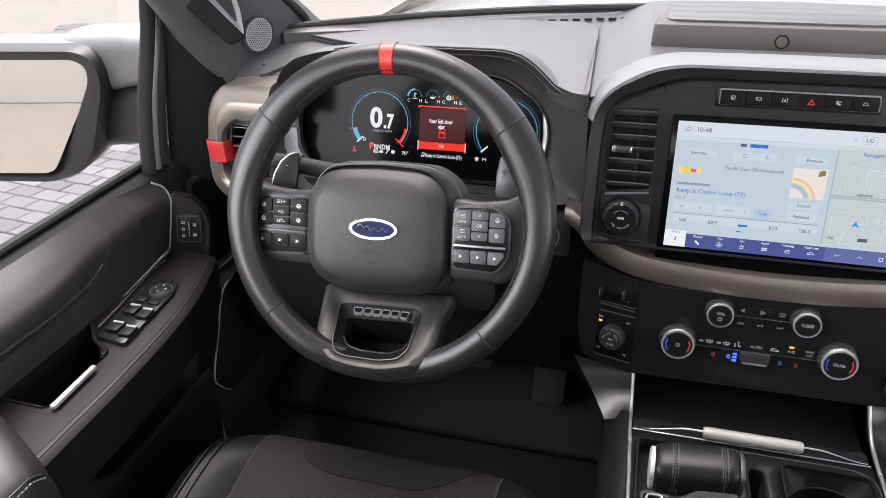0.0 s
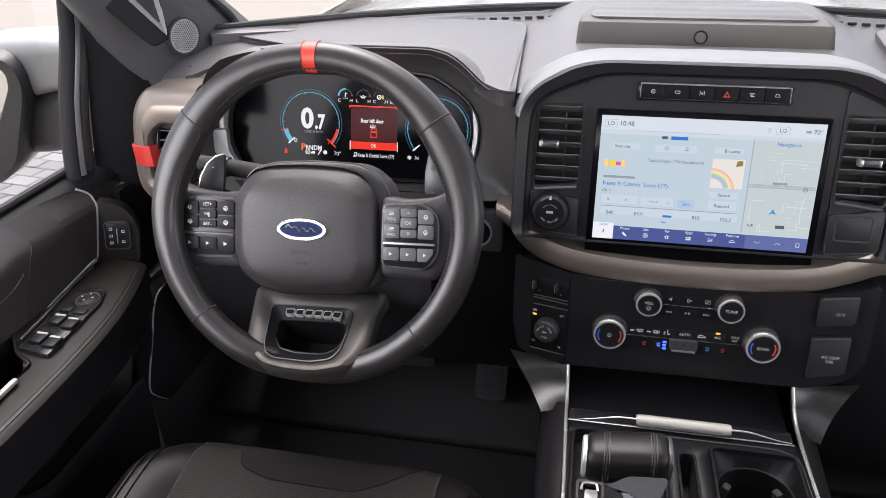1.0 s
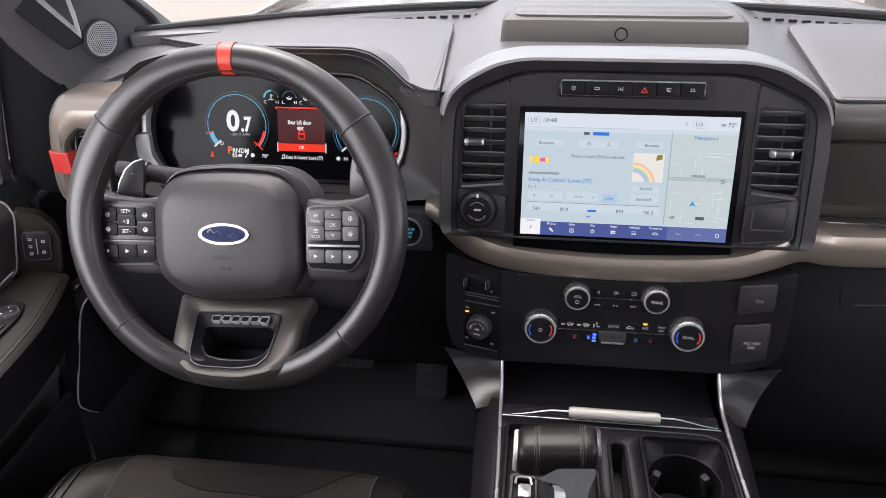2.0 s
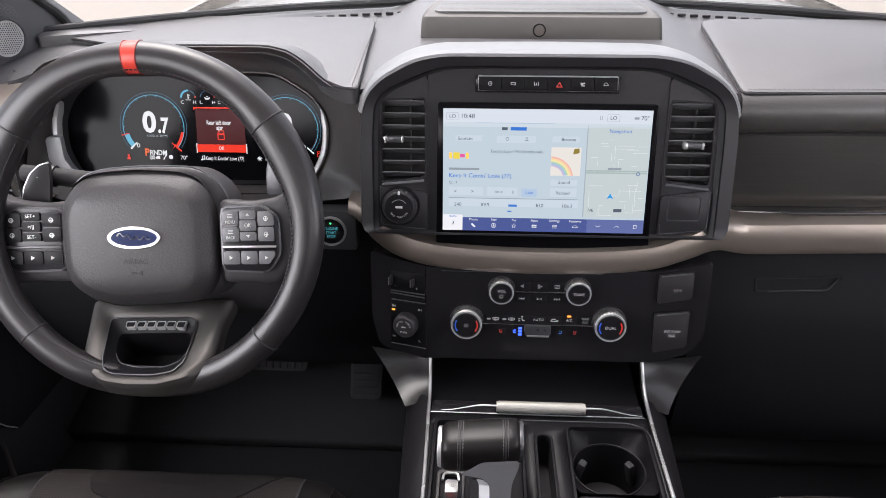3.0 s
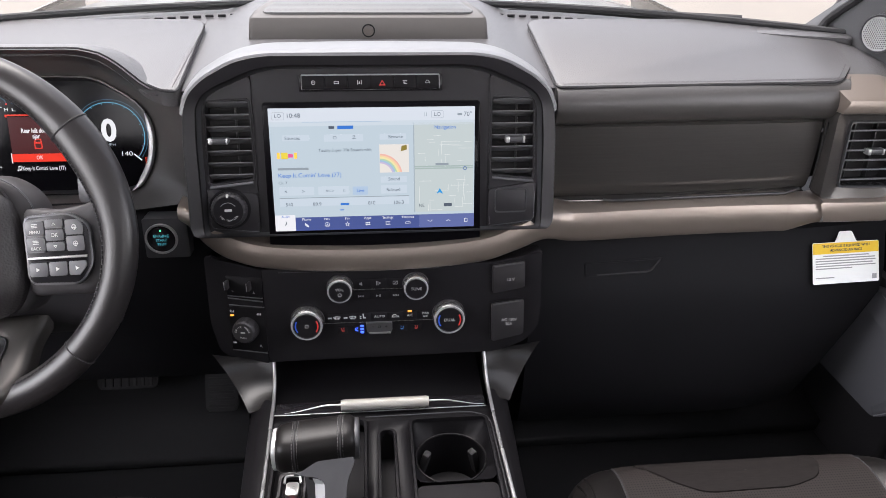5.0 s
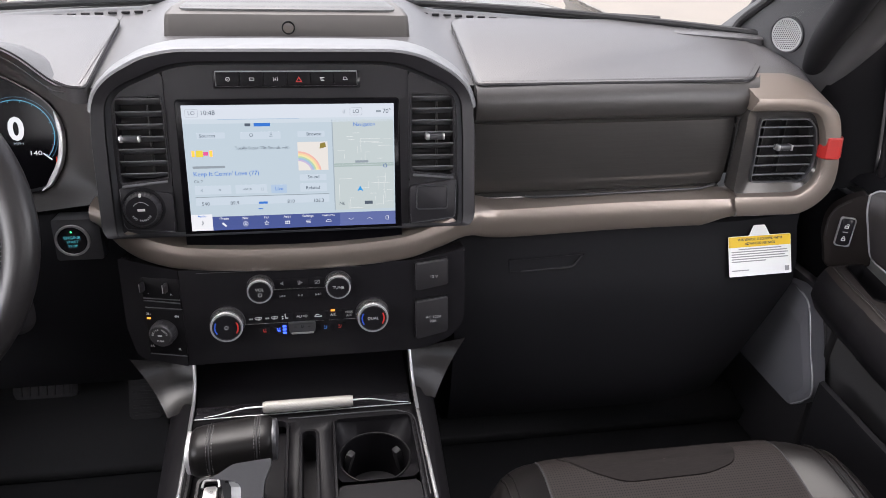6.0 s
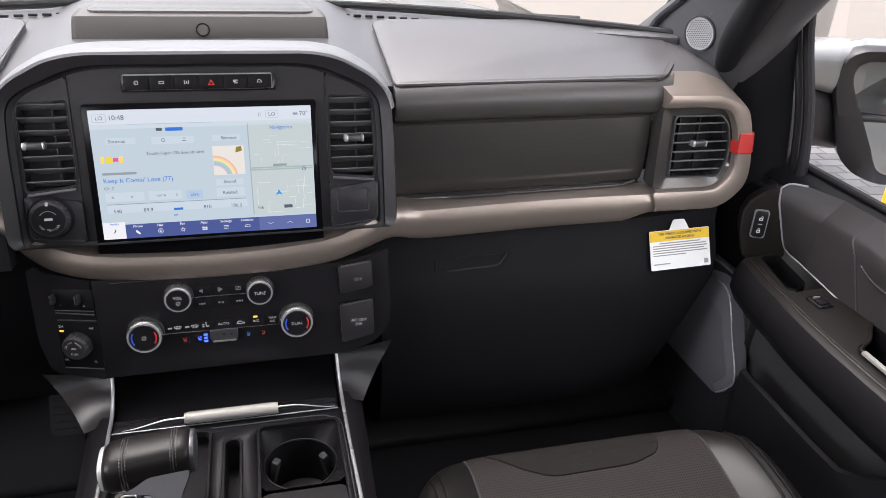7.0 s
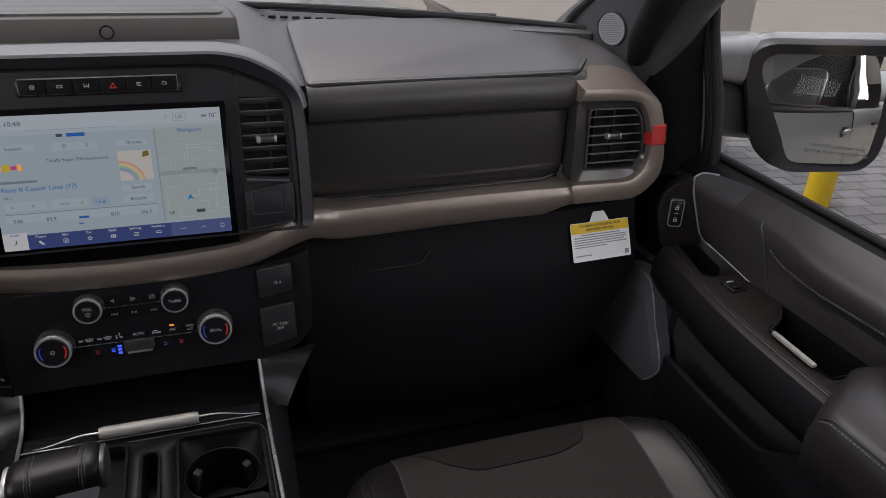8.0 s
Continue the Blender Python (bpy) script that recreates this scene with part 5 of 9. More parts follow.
    for y in (ay - 0.0165, ay - 0.0145, ay + 0.0145, ay + 0.0165):
        k = 0.0022 if abs(y - ay) < 0.016 else 0.0004
        rows.append([(_s * x, y, z) for x, z in ((0.7665 - k, -0.03), (0.7665 - k, 0.004), (0.769 - k * 0.5, 0.0095 + k), (0.778, 0.0115 + k), (0.788 - 0.05 * (y - ay), 0.012 + k), (0.7945 + k - 0.1 * (y - ay), 0.006), (0.797 + k - 0.1 * (y - ay), -0.05))])
    if _s < 0:
        rows = []
        for y in (ay - 0.0160, ay - 0.0142, ay + 0.0142, ay + 0.0160):
            k = 0.0018 if abs(y - ay) < 0.015 else 0.0003
            rows.append([(-x - 0.08 * (y - ay), y, z) for x, z in ((0.7665 - k, -0.03), (0.7665 - k, 0.004), (0.7690 - k * 0.5, 0.0095 + k), (0.778, 0.0115 + k), (0.784, 0.0100 + k), (0.800 + k, 0.0005 + k), (0.804 + k, -0.008), (0.8055 + k, -0.05))])
    part("red_accent", loft(rows, False), REDPLASTIC, vt, "glossy red accent", m, sharp=30)

    if _s < 0:
        # the driver's vent is narrower and sits lower in its ring
        for ob in vt.children_recursive:
            if ob.name.split(".")[0] in ("bronze_ring", "ring_end", "end_cap", "red_accent"):
                continue
            for v in ob.data.vertices:
                x = abs(v.co.x - 0.72)
                v.co.x = 0.72 - (0.763 - (0.757 - x) * (0.44 if x < 0.757 else 1.0))
                v.co.z -= 0.011

# bronze band under the screen and across to the passenger side
band = thing("trim_band", (0.2, 0.87, 1.36), "satin bronze trim band running under the screen", "trim")
path = [(-0.262, 0.900, 1.388, 0.009), (-0.243, 0.887, 1.383, 0.012), (-0.225, 0.874, 1.370, 0.016), (-0.19, 0.860, 1.354, 0.017), (-0.13, 0.850, 1.343, 0.0165), (0.0, 0.845, 1.3385, 0.016), (0.13, 0.850, 1.344, 0.017), (0.19, 0.861, 1.357, 0.018), (0.235, 0.877, 1.367, 0.020),
        (0.29, 0.892, 1.357, 0.0225), (0.45, 0.896, 1.360, 0.0225), (0.575, 0.896, 1.3610, 0.0220), (0.598, 0.895, 1.3615, 0.0215), (0.630, 0.893, 1.3665, 0.0160), (0.645, 0.892, 1.3680, 0.0145)]
rows = []
for q in spline([V(p) for p in path], 72):
    x, y, z, h = q
    rows.append([(x, y + 0.045, z + h * 1.0), (x, y + 0.012, z + h * 0.98), (x, y + 0.004, z + h * 0.80), (x, y, z + h * 0.35), (x, y - 0.0015, z - h * 0.15), (x, y - 0.0008, z - h * 0.65), (x, y + 0.0005, z - h * 0.98), (x, y + 0.002, z - h * 1.08), (x, y + 0.006, z - h * 1.12), (x, y + 0.03, z - h * 1.14)])
cut = next(k for k, r in enumerate(rows) if r[0][0] > 0.25)
part("centre_band", loft(rows[:cut + 1], False), BRONZE, band, sharp=40)
part("passenger_band", loft(rows[cut:], False), BRONZE, band, sharp=40)

# start button plate
stb = thing("start_button", (-0.288, 0.90, 1.352), "round engine start button in a square bezel", "button")
m = plane_at((-0.288, 0.902, 1.352), (1, 0, 0), (0, 0.1, 1))
part("bezel", plate(rrect(0.058, 0.056, 0.003, 0.006, 0), 0.002, -0.03, 0.0015), GUNMETAL, stb, "", m)
part("chrome_ring", ring(circle(0.0215), circle(0.0185), 0.006, 0.0, 0.0015), KNOBRING, stb, "", m)
part("cap", disc(0.0186, 0.0045, 0.0, 0.001), GLOSS, stb, "", m)
part("lamp", disc(0.0013, 0.0049, 0.004, 0, 0, 0.0118, 12), G_GREEN, stb, "green lamp", m)
for i, b in enumerate(("ENGINE", "START", "STOP")):
    lettering(b, 0.0058 if i == 0 else 0.005, 0, 0.004 - i * 0.0058, 0.0047, m, G_TEAL, stb)

# ---- lower dash ----
lower = thing("lower_dash", (0, 0.95, 1.2), "black lower dash with glovebox", "dashboard panel")
prof = [(0.93, 1.345), (0.908, 1.335), (0.906, 1.31), (0.886, 1.262), (0.880, 1.22), (0.880, 1.16), (0.884, 1.08), (0.90, 1.00), (0.96, 0.95), (1.2, 0.94)]
part("glovebox", loft([[(0.222 + (0.568 - 0.085 * min(1, max(0, (1.22 - z) / 0.2))) * k, y + 0.02 * max(0, (k - 0.67) / 0.27) ** 2, z) for y, z in prof] for k in np.linspace(0, 1, 15)], False), LOWER, lower, "black glovebox lid", sharp=50)
prof = [(0.95, 1.385), (0.93, 1.37), (0.915, 1.30), (0.905, 1.20), (0.93, 1.10), (1.0, 1.05), (1.2, 1.03)]
part("knee_panel", loft([[(x, y, z) for y, z in prof] for x in np.linspace(-0.79, -0.215, 12)], False), LOWER, lower, "", sharp=50)
m = plane_at((0.36, 0.8945, 1.2845), (1, 0, 0.05), (0, 0.417, 1))
hs = rounded([(-0.058, -0.0085), (0.040, -0.0085), (0.062, 0.0125), (-0.058, 0.0125)], [0.004, 0.006, 0.004, 0.004])
hc = (-0.005, 0.002)
hin = [(hc[0] + (x - hc[0]) * 0.95, hc[1] + (y - hc[1]) * 0.78) for x, y in hs]
part("latch_rim", ring(hs, hin, 0.0018, -0.02, 0.0012), LOWER, lower, "", m)
part("latch", loft([[(x, y, 0.0012) for x, y in hin], [(hc[0] + (x - hc[0]) * 0.97, hc[1] + (y - hc[1]) * 0.85, -0.012) for x, y in hin], [(hc[0] + (x - hc[0]) * 0.05, hc[1] + (y - hc[1]) * 0.05, -0.0125) for x, y in hin]]), RUBBER, lower, "dark latch recess", m)
part("latch_pull", plate(rounded([(-0.030, -0.0035), (0.036, -0.0035), (0.050, 0.0085), (-0.030, 0.0085)], 0.002), -0.002, -0.010, 0.0015), LOWER, lower, "", m)
part("latch_lip", tube(spline([(-0.040, -0.0068, 0.0018), (0.0, -0.0070, 0.0022), (0.036, -0.0068, 0.0026), (0.047, 0.0015, 0.0026), (0.055, 0.0095, 0.0020)], 24), 0.0011, 6), SURROUND, lower, "", m)

# hanging card on the glovebox
card = thing("warning_card", (0.705, 0.89, 1.285), "white and yellow printed warning card hung on the glovebox", "card")
m = plane_at((0.706, 0.8925, 1.2835), V((0.1135, 0.006, 0.0)), V((0.004, 0.026, 0.0565)))
w, h = 0.1095, 0.0625
part("sheet", plate(rounded([(-w / 2, -h / 2), (w / 2, -h / 2), (w / 2, h / 2), (0.018, h / 2), (0.010, h / 2 + 0.016), (-0.010, h / 2 + 0.016), (-0.018, h / 2), (-w / 2, h / 2)], 0.0025), 0.0, -0.0008), PAPER, card, "", m)
part("yellow_band", plate(rrect(w - 0.001, 0.0165, 0.001, 0, h / 2 - 0.009), 0.0003, 0.0), YELLOWINK, card, "yellow printed band", m)
lettering("THIS VEHICLE IS EQUIPPED WITH", 0.0053, 0, h / 2 - 0.0058, 0.0004, m, INK, card, bold=0.0001)
lettering("ADVANCED AIR BAGS", 0.0053, 0, h / 2 - 0.0122, 0.0004, m, INK, card, bold=0.0001)
for k in range(7):
    ww = (0.075, 0.098, 0.099, 0.094, 0.099, 0.06, 0.03)[k]
    bar(ww, 0.0017, (ww - 0.1) / 2 if k else 0, h / 2 - 0.0205 - 0.0038 * k - (0.010 if k > 5 else 0), 0.0003, m, DIMLEGEND, card, "print_line", 0.0002)
bar(0.0075, 0.0075, w / 2 - 0.008, -h / 2 + 0.008, 0.0003, m, DIMLEGEND, card, "print_block", 0.0002)

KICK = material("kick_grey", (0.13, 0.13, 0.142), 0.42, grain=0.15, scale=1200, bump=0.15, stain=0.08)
# kick panels in the footwells; the driver's black puts its shade into the colour
for _s in (-1, 1):
    kp = thing("kick_panel", (_s * 0.82, 0.95, 1.08), ("black" if _s < 0 else "grey") + " moulded footwell side panel with bright edge; shade coloured into the driver's", "trim panel", "footwell panels")
    m = plane_at((_s * 0.832, 0, 0), (0, -_s, 0), (0, 0, 1))
    o = [(0.994, 1.180), (0.944, 1.194), (0.902, 1.181), (0.868, 1.115), (0.836, 1.050), (0.845, 1.020), (0.875, 0.988), (1.061, 0.985), (1.082, 1.015)]
    o = rounded([(-_s * y, z) for y, z in o], 0.015)
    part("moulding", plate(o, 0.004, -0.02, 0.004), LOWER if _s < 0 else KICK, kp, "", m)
    e = [(0.944, 1.190), (0.904, 1.178), (0.870, 1.114), (0.8385, 1.050), (0.848, 1.022), (0.874, 0.993)]
    part("bright_edge", tube(spline([(_s * 0.829, y, z) for y, z in e], 20), 0.0016, 6), SILVER_PAINT, kp, "bright moulded edge")
    part("side_wall", rbox(0.02, 0.53, 0.42, 0.004, (_s * 0.862, 1.13, 0.99)), PLASTIC, kp)
    if _s > 0:
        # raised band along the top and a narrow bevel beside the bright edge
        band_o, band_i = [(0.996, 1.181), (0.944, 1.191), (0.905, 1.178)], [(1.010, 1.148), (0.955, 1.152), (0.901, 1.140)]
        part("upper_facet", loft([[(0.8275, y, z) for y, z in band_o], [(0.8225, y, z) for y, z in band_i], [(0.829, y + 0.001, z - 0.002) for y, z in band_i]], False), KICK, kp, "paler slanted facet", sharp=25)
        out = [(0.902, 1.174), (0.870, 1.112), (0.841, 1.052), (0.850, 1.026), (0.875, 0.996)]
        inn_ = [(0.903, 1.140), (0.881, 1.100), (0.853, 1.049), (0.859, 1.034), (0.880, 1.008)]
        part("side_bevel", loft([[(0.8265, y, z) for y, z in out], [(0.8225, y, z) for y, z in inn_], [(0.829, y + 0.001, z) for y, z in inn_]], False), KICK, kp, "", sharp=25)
        part("jamb_seam", tube([(0.8515, 0.880, 1.16), (0.8515, 0.866, 1.12), (0.8515, 0.855, 1.07)], 0.0012, 6), RUBBER, kp)
    part("upper_wall", rbox(0.02, 0.45, 0.18, 0.004, (_s * 0.888, 1.17, 1.265)), LOWER, kp)

# ---- control panel ----
PM = plane_at((0, 0.848, 1.30), (1, 0, 0), (0, 0.11, 1))


panel = thing("control_panel", (0, 0.86, 1.26), "gloss black control panel with chrome knobs and lit legends", "control panel")
BM = PM @ Matrix.Translation((-0.154, 0, 0)) @ Matrix.Rotation(radians(-14), 4, "Y") @ Matrix.Translation((0.154, 0, 0))
part("side_face", plate(rounded([(-0.154, 0.026), (-0.232, 0.040), (-0.233, -0.060), (-0.2224, -0.105), (-0.154, -0.1150)], [0.0, 0.004, 0.01, 0.012, 0.0]), 0.0, -0.03), GLOSS, panel, "", BM)
o = rounded([(-0.154, 0.026), (-0.154, -0.1150), (0.165, -0.1110), (0.2073, -0.0960), (0.2264, -0.0706), (0.226, 0.040), (0.16, 0.026)], [0.0, 0.0, 0.01, 0.012, 0.012, 0.004, 0.01])
part("face", plate(o, 0.0, -0.03, 0.003), GLOSS, panel, "", PM)
for x, y, r, h, cap in ((-0.0509, -0.0025, 0.0172, 0.0170, "VOL"), (0.0513, -0.0018, 0.0172, 0.0170, "TUNE"), (-0.0970, -0.0510, 0.0220, 0.0185, ""), (0.0966, -0.0495, 0.0220, 0.0185, "DUAL")):
    km = PM @ Matrix.Translation((x, y, 0))
    kn = build_knob(panel, km, r, h, GLOSS, KNOBSIDE, 26 if r < 0.02 else 34, "knob", "chrome knurled rotary knob")
    part("face_ring", ring(circle(r * 0.83), circle(r * 0.78), h + 0.0004, h - 0.002), RUBBER, kn, "", km)
    if cap:
        lettering(cap, 0.0058, 0, 0.003 if cap == "VOL" else 0, h + 0.0002, km, LEGEND, kn)
    if cap in ("", "VOL"):
        part("power_mark", ring(circle(0.0026, 20, 0, -0.0045 if cap else 0), circle(0.0020, 20, 0, -0.0045 if cap else 0), h + 0.0002, h - 0.0002), LEGEND, kn, "", km)
    if r > 0.02:
        part("cold_arc", arc_band(0.0140, 0.0158, 150, 215, h + 0.0003, h - 0.0003), material("cold_legend", (0.03, 0.12, 0.75), 0.5), kn, "blue arc", km)
        part("hot_arc", arc_band(0.0140, 0.0158, -35, 30, h + 0.0003, h - 0.0003), material("hot_legend", (0.75, 0.04, 0.03), 0.5), kn, "red arc", km)


Z2, Z1 = 0.0020, 0.0012


def car_mark(x, y, w=0.0085):
    """A small car outline."""
    o = rounded([(x - w / 2, y - 0.0018), (x + w / 2, y - 0.0018), (x + w / 2, y), (x + w * 0.22, y + 0.0004), (x + w * 0.10, y + 0.0022), (x - w * 0.28, y + 0.0022), (x - w * 0.42, y + 0.0004)], 0.0005, 2)
    return [ring(o, [(x + (p - x) * 0.80, y + (q - y) * 0.62) for p, q in o], Z2, Z1)]


def seat_mark(x, y, s=1):
    return [plate([(x - 0.0022 * s, y + 0.0026), (x - 0.0012 * s, y + 0.0028), (x - 0.0006 * s, y - 0.0006), (x + 0.0022 * s, y - 0.0006), (x + 0.0022 * s, y - 0.0018), (x - 0.0014 * s, y - 0.0018)][::s], Z2, Z1)]


def defrost_mark(x, y):
    """A curved screen outline with three wavy strokes."""
    o = rounded([(x - 0.0050, y + 0.0018), (x, y + 0.0026), (x + 0.0050, y + 0.0018), (x + 0.0036, y - 0.0012), (x - 0.0036, y - 0.0012)], 0.0008, 2)
    return [ring(o, [(x + (p - x) * 0.84, y + 0.0005 + (q - y - 0.0005) * 0.70) for p, q in o], Z2, Z1)] + [plate(rrect(0.0007, 0.0040, 0.0002, x + q, y - 0.0004, 2), Z2 + 0.0001, Z1) for q in (-0.0018, 0, 0.0018)]


def bars_mark(x, y, n):
    return [plate(rrect(0.0011, 0.0020, 0.0001, x - 0.0013 * (n - 1) / 2 + 0.0013 * k, y, 2), Z2, Z1) for k in range(n)]


def triangle(x, y, d, r=0.0015):
    return plate([(x - r * d, y - r), (x + r * d, y), (x - r * d, y + r)][::d], Z2, Z1)


def legend(shapes, mt=None, parent=None, m=None):
    return part("mark", joined(*shapes), mt or DIMLEGEND, parent or panel, "", m or PM)


def key(x, y, w, h):
    return part("key", plate(rrect(w, h, 0.0008, x, y), 0.0010, -0.001, 0.0004), GLOSS, panel, "", PM)


# media keys between the small knobs
for i, x in enumerate((-0.0222, 0.0005, 0.0238)):
    k = key(x, 0.0015, 0.0222, 0.0140)
    legend({0: [plate([(x - 0.0026, 0.0006), (x - 0.0010, 0.0006), (x + 0.0012, -0.0012), (x + 0.0012, 0.0046), (x - 0.0010, 0.0028), (x - 0.0026, 0.0028)], Z2, Z1)],
            1: [plate(rrect(0.0010, 0.0056, 0.0002, x - 0.002, 0.0018, 2), Z2, Z1), plate(rrect(0.0010, 0.0056, 0.0002, x - 0.0002, 0.0018, 2), Z2, Z1), triangle(x + 0.0024, 0.0018, 1)],
            2: [ring(rrect(0.0068, 0.0050, 0.0008, x, 0.0018), rrect(0.0056, 0.0038, 0.0006, x, 0.0018), Z2, Z1), plate([(x - 0.0032, -0.0006), (x - 0.0024, -0.0008), (x + 0.0032, 0.0042), (x + 0.0024, 0.0044)], Z2 + 0.0001, Z1)]}[i], DIMLEGEND, k)
    k = key(x, -0.0160, 0.0222, 0.0120)
    y = -0.0168
    legend({0: [plate(rrect(0.0007, 0.0030, 0.0001, x - 0.0042, y, 2), Z2, Z1), triangle(x - 0.0020, y, -1), triangle(x + 0.0014, y, -1)],
            1: [triangle(x - 0.0016, y, 1), plate(rrect(0.0007, 0.0030, 0.0001, x + 0.0014, y, 2), Z2, Z1), plate(rrect(0.0007, 0.0030, 0.0001, x + 0.0029, y, 2), Z2, Z1)],
            2: [triangle(x - 0.0020, y, 1), triangle(x + 0.0014, y, 1), plate(rrect(0.0007, 0.0030, 0.0001, x + 0.0040, y, 2), Z2, Z1)]}[i], DIMLEGEND, k)
part("chrome_line", rbox(0.070, 0.0012, 0.0014, 0.0003, (0.001, -0.0066, 0.0014)), CHROME, panel, "", PM)
part("chrome_line", rbox(0.156, 0.0012, 0.0014, 0.0003, (0.001, -0.0560, 0.0014)), CHROME, panel, "", PM)
part("chrome_line", rbox(0.215, 0.0008, 0.0010, 0.0003, (-0.024, 0.0212, 0.0006)), GUNMETAL, panel, "", PM)
# climate keys
for i, x in enumerate((-0.0615, -0.0400, -0.0206, 0.0012, 0.0229, 0.0431, 0.0647)):
    y = -0.0486
    k = key(x, y, 0.0200 if i > 1 else 0.0208, 0.0130)
    if i < 2:
        legend(bars_mark(x - 0.0052, y, 4) + defrost_mark(x + 0.0045, y), LEGEND, k)
    elif i == 2:
        legend(seat_mark(x + 0.001, y) + [disc(0.0010, Z2, Z1, 0, x - 0.0006, y + 0.0042, 10), triangle(x - 0.0040, y + 0.0012, 1, 0.0012), triangle(x - 0.0040, y - 0.0016, 1, 0.0012)], LEGEND, k)
    elif i == 4:
        legend(car_mark(x, y, 0.0105), LEGEND, k)
    elif i == 6:
        for j, w in enumerate(("MAX", "A/C")):
            lettering(w, 0.0046, x, y + 0.0026 - 0.0050 * j, 0.0012, PM, LEGEND, k)
    else:
        lettering("AUTO" if i == 3 else "A/C", 0.0052, x, y, 0.0012, PM, LEGEND, k)
part("amber_lamp", plate(rrect(0.0056, 0.0022, 0.0006, 0.0427, -0.0421), 0.0022, 0.001), G_ORANGE, panel, "amber lamp", PM)
for x, s, mt in ((-0.0498, 1, material("seat_red", (0.6, 0.05, 0.04), 0.5)), (-0.0310, 1, G_LAMPBLUE), (0.0322, -1, material("seat_blue", (0.05, 0.2, 0.6), 0.5)), (0.0518, -1, material("seat_red_warm", (0.6, 0.05, 0.04), 0.5))):
    k = key(x, -0.0675, 0.0150, 0.0110)
    legend(seat_mark(x, -0.0675, s) + [plate(rrect(0.0006, 0.0022, 0.0001, x + s * (0.0006 + 0.0011 * j), -0.0652, 2), Z2, Z1) for j in range(2)], mt, k)
for k in range(3):
    part("blue_lamp", plate(rrect(0.0050, 0.0027, 0.0006, -0.0232, -0.0622 - 0.0048 * k), 0.0022, 0.001), G_LAMPBLUE, panel, "blue level lamp", PM)
fan_o = [(-0.0175, -0.0562), (0.0183, -0.0560), (0.0187, -0.0660), (0.0165, -0.0722), (-0.0145, -0.0722), (-0.0172, -0.0660)]
fan = part("fan_rocker", plate(rounded(fan_o, 0.002), 0.007, 0.0, 0.0015), GUNMETAL, panel, "silver fan rocker", PM)
part("fan_edge", rbox(0.0300, 0.0024, 0.0030, 0.0008, (0.001, -0.0706, 0.0072)), SATIN, fan, "", PM)
part("mark", joined(plate(rrect(0.0036, 0.0008, 0.0002, -0.0085, -0.0612, 2), 0.0073, 0.0065), plate(rrect(0.0036, 0.0008, 0.0002, 0.0100, -0.0612, 2), 0.0073, 0.0065), plate(rrect(0.0008, 0.0030, 0.0002, 0.0100, -0.0612, 2), 0.0074, 0.0065), *[disc(0.0009, 0.0073, 0.0065, 0, 0.0008 + 0.0015 * math.cos(a), -0.0612 + 0.0015 * math.sin(a), 8) for a in (0.5, 2.07, 3.64, 5.21)]), RUBBER, fan, "", PM)
# socket covers
for pts, tx in (([(0.1572, -0.0173), (0.2018, -0.0093), (0.2007, 0.0280), (0.1558, 0.0226)], (("12 V", 0.1814, 0.0029),)), ([(0.1579, -0.0921), (0.2028, -0.0817), (0.2017, -0.0287), (0.1558, -0.0343)], (("AC 120V", 0.1815, -0.0585), ("20A", 0.1812, -0.0648)))):
    pts = [(x, y) for x, y in pts]
    big = rounded([(0.179 + (x - 0.179) * 1.06, (pts[0][1] + pts[2][1]) / 2 + (y - (pts[0][1] + pts[2][1]) / 2) * 1.05) for x, y in pts], 0.004)
    cv = part("socket_cover", plate(rounded(pts, 0.0035), 0.0070, 0.0, 0.0016), PLASTIC, panel, "black flip cover of a power socket", PM)
    part("cover_frame", plate(big, 0.0022, 0.0, 0.0008), SATINBLACK, cv, "", PM)
    part("lip", tube([PM @ V((x, y, 0.0066)) for x, y in ((pts[3][0] + 0.003, pts[3][1] - 0.0005), (pts[2][0] - 0.003, pts[2][1] - 0.0008))], 0.0012, 6), GUNMETAL, cv)
    for w, x, y in tx:
        lettering(w, 0.0058, x, y, 0.0072, PM, LEGEND, cv)
# trailer brake sliders and drive-mode dial, on the swept side face
bx = part("brake_box", plate(rrect(0.0500, 0.0290, 0.002, -0.1788, 0.0000), 0.0012, -0.002, 0.0006), SATINBLACK, panel, "", BM)
for x in (-0.2015, -0.1705):
    part("slider", rbox(0.0042, 0.0125, 0.0100, 0.0015, (x, 0.0030, 0.005)), PLASTIC, bx, "", BM)
    part("slider_edge", rbox(0.0007, 0.0115, 0.0012, 0.0003, (x - 0.0012, 0.0034, 0.0102)), SATIN, bx, "", BM)
for x0, x1, y0, y1 in ((-0.2035, -0.1545, -0.0144, -0.0151), (-0.2036, -0.1546, -0.0180, -0.0200), (-0.2026, -0.1532, -0.0280, -0.0286)):
    part("slider_bar", tube([BM @ V((x0, y0, 0.0012)), BM @ V((x1, y1, 0.0012))], 0.0009, 6), GUNMETAL, bx)
lettering("-", 0.006, -0.1958, -0.0066, 0.0014, BM, LEGEND, bx)
lettering("+", 0.006, -0.1656, -0.0080, 0.0014, BM, LEGEND, bx)
dm = part("mode_plate", plate(rrect(0.0520, 0.0660, 0.003, -0.1790, -0.0640), 0.0006, -0.002, 0.0004), SATINBLACK, panel, "", BM)
part("mode_line", tube([BM @ V((-0.2044, -0.0972, 0.0008)), BM @ V((-0.1538, -0.0988, 0.0008))], 0.0008, 6), GUNMETAL, dm)
km = BM @ Matrix.Translation((-0.1805, -0.0625, 0))
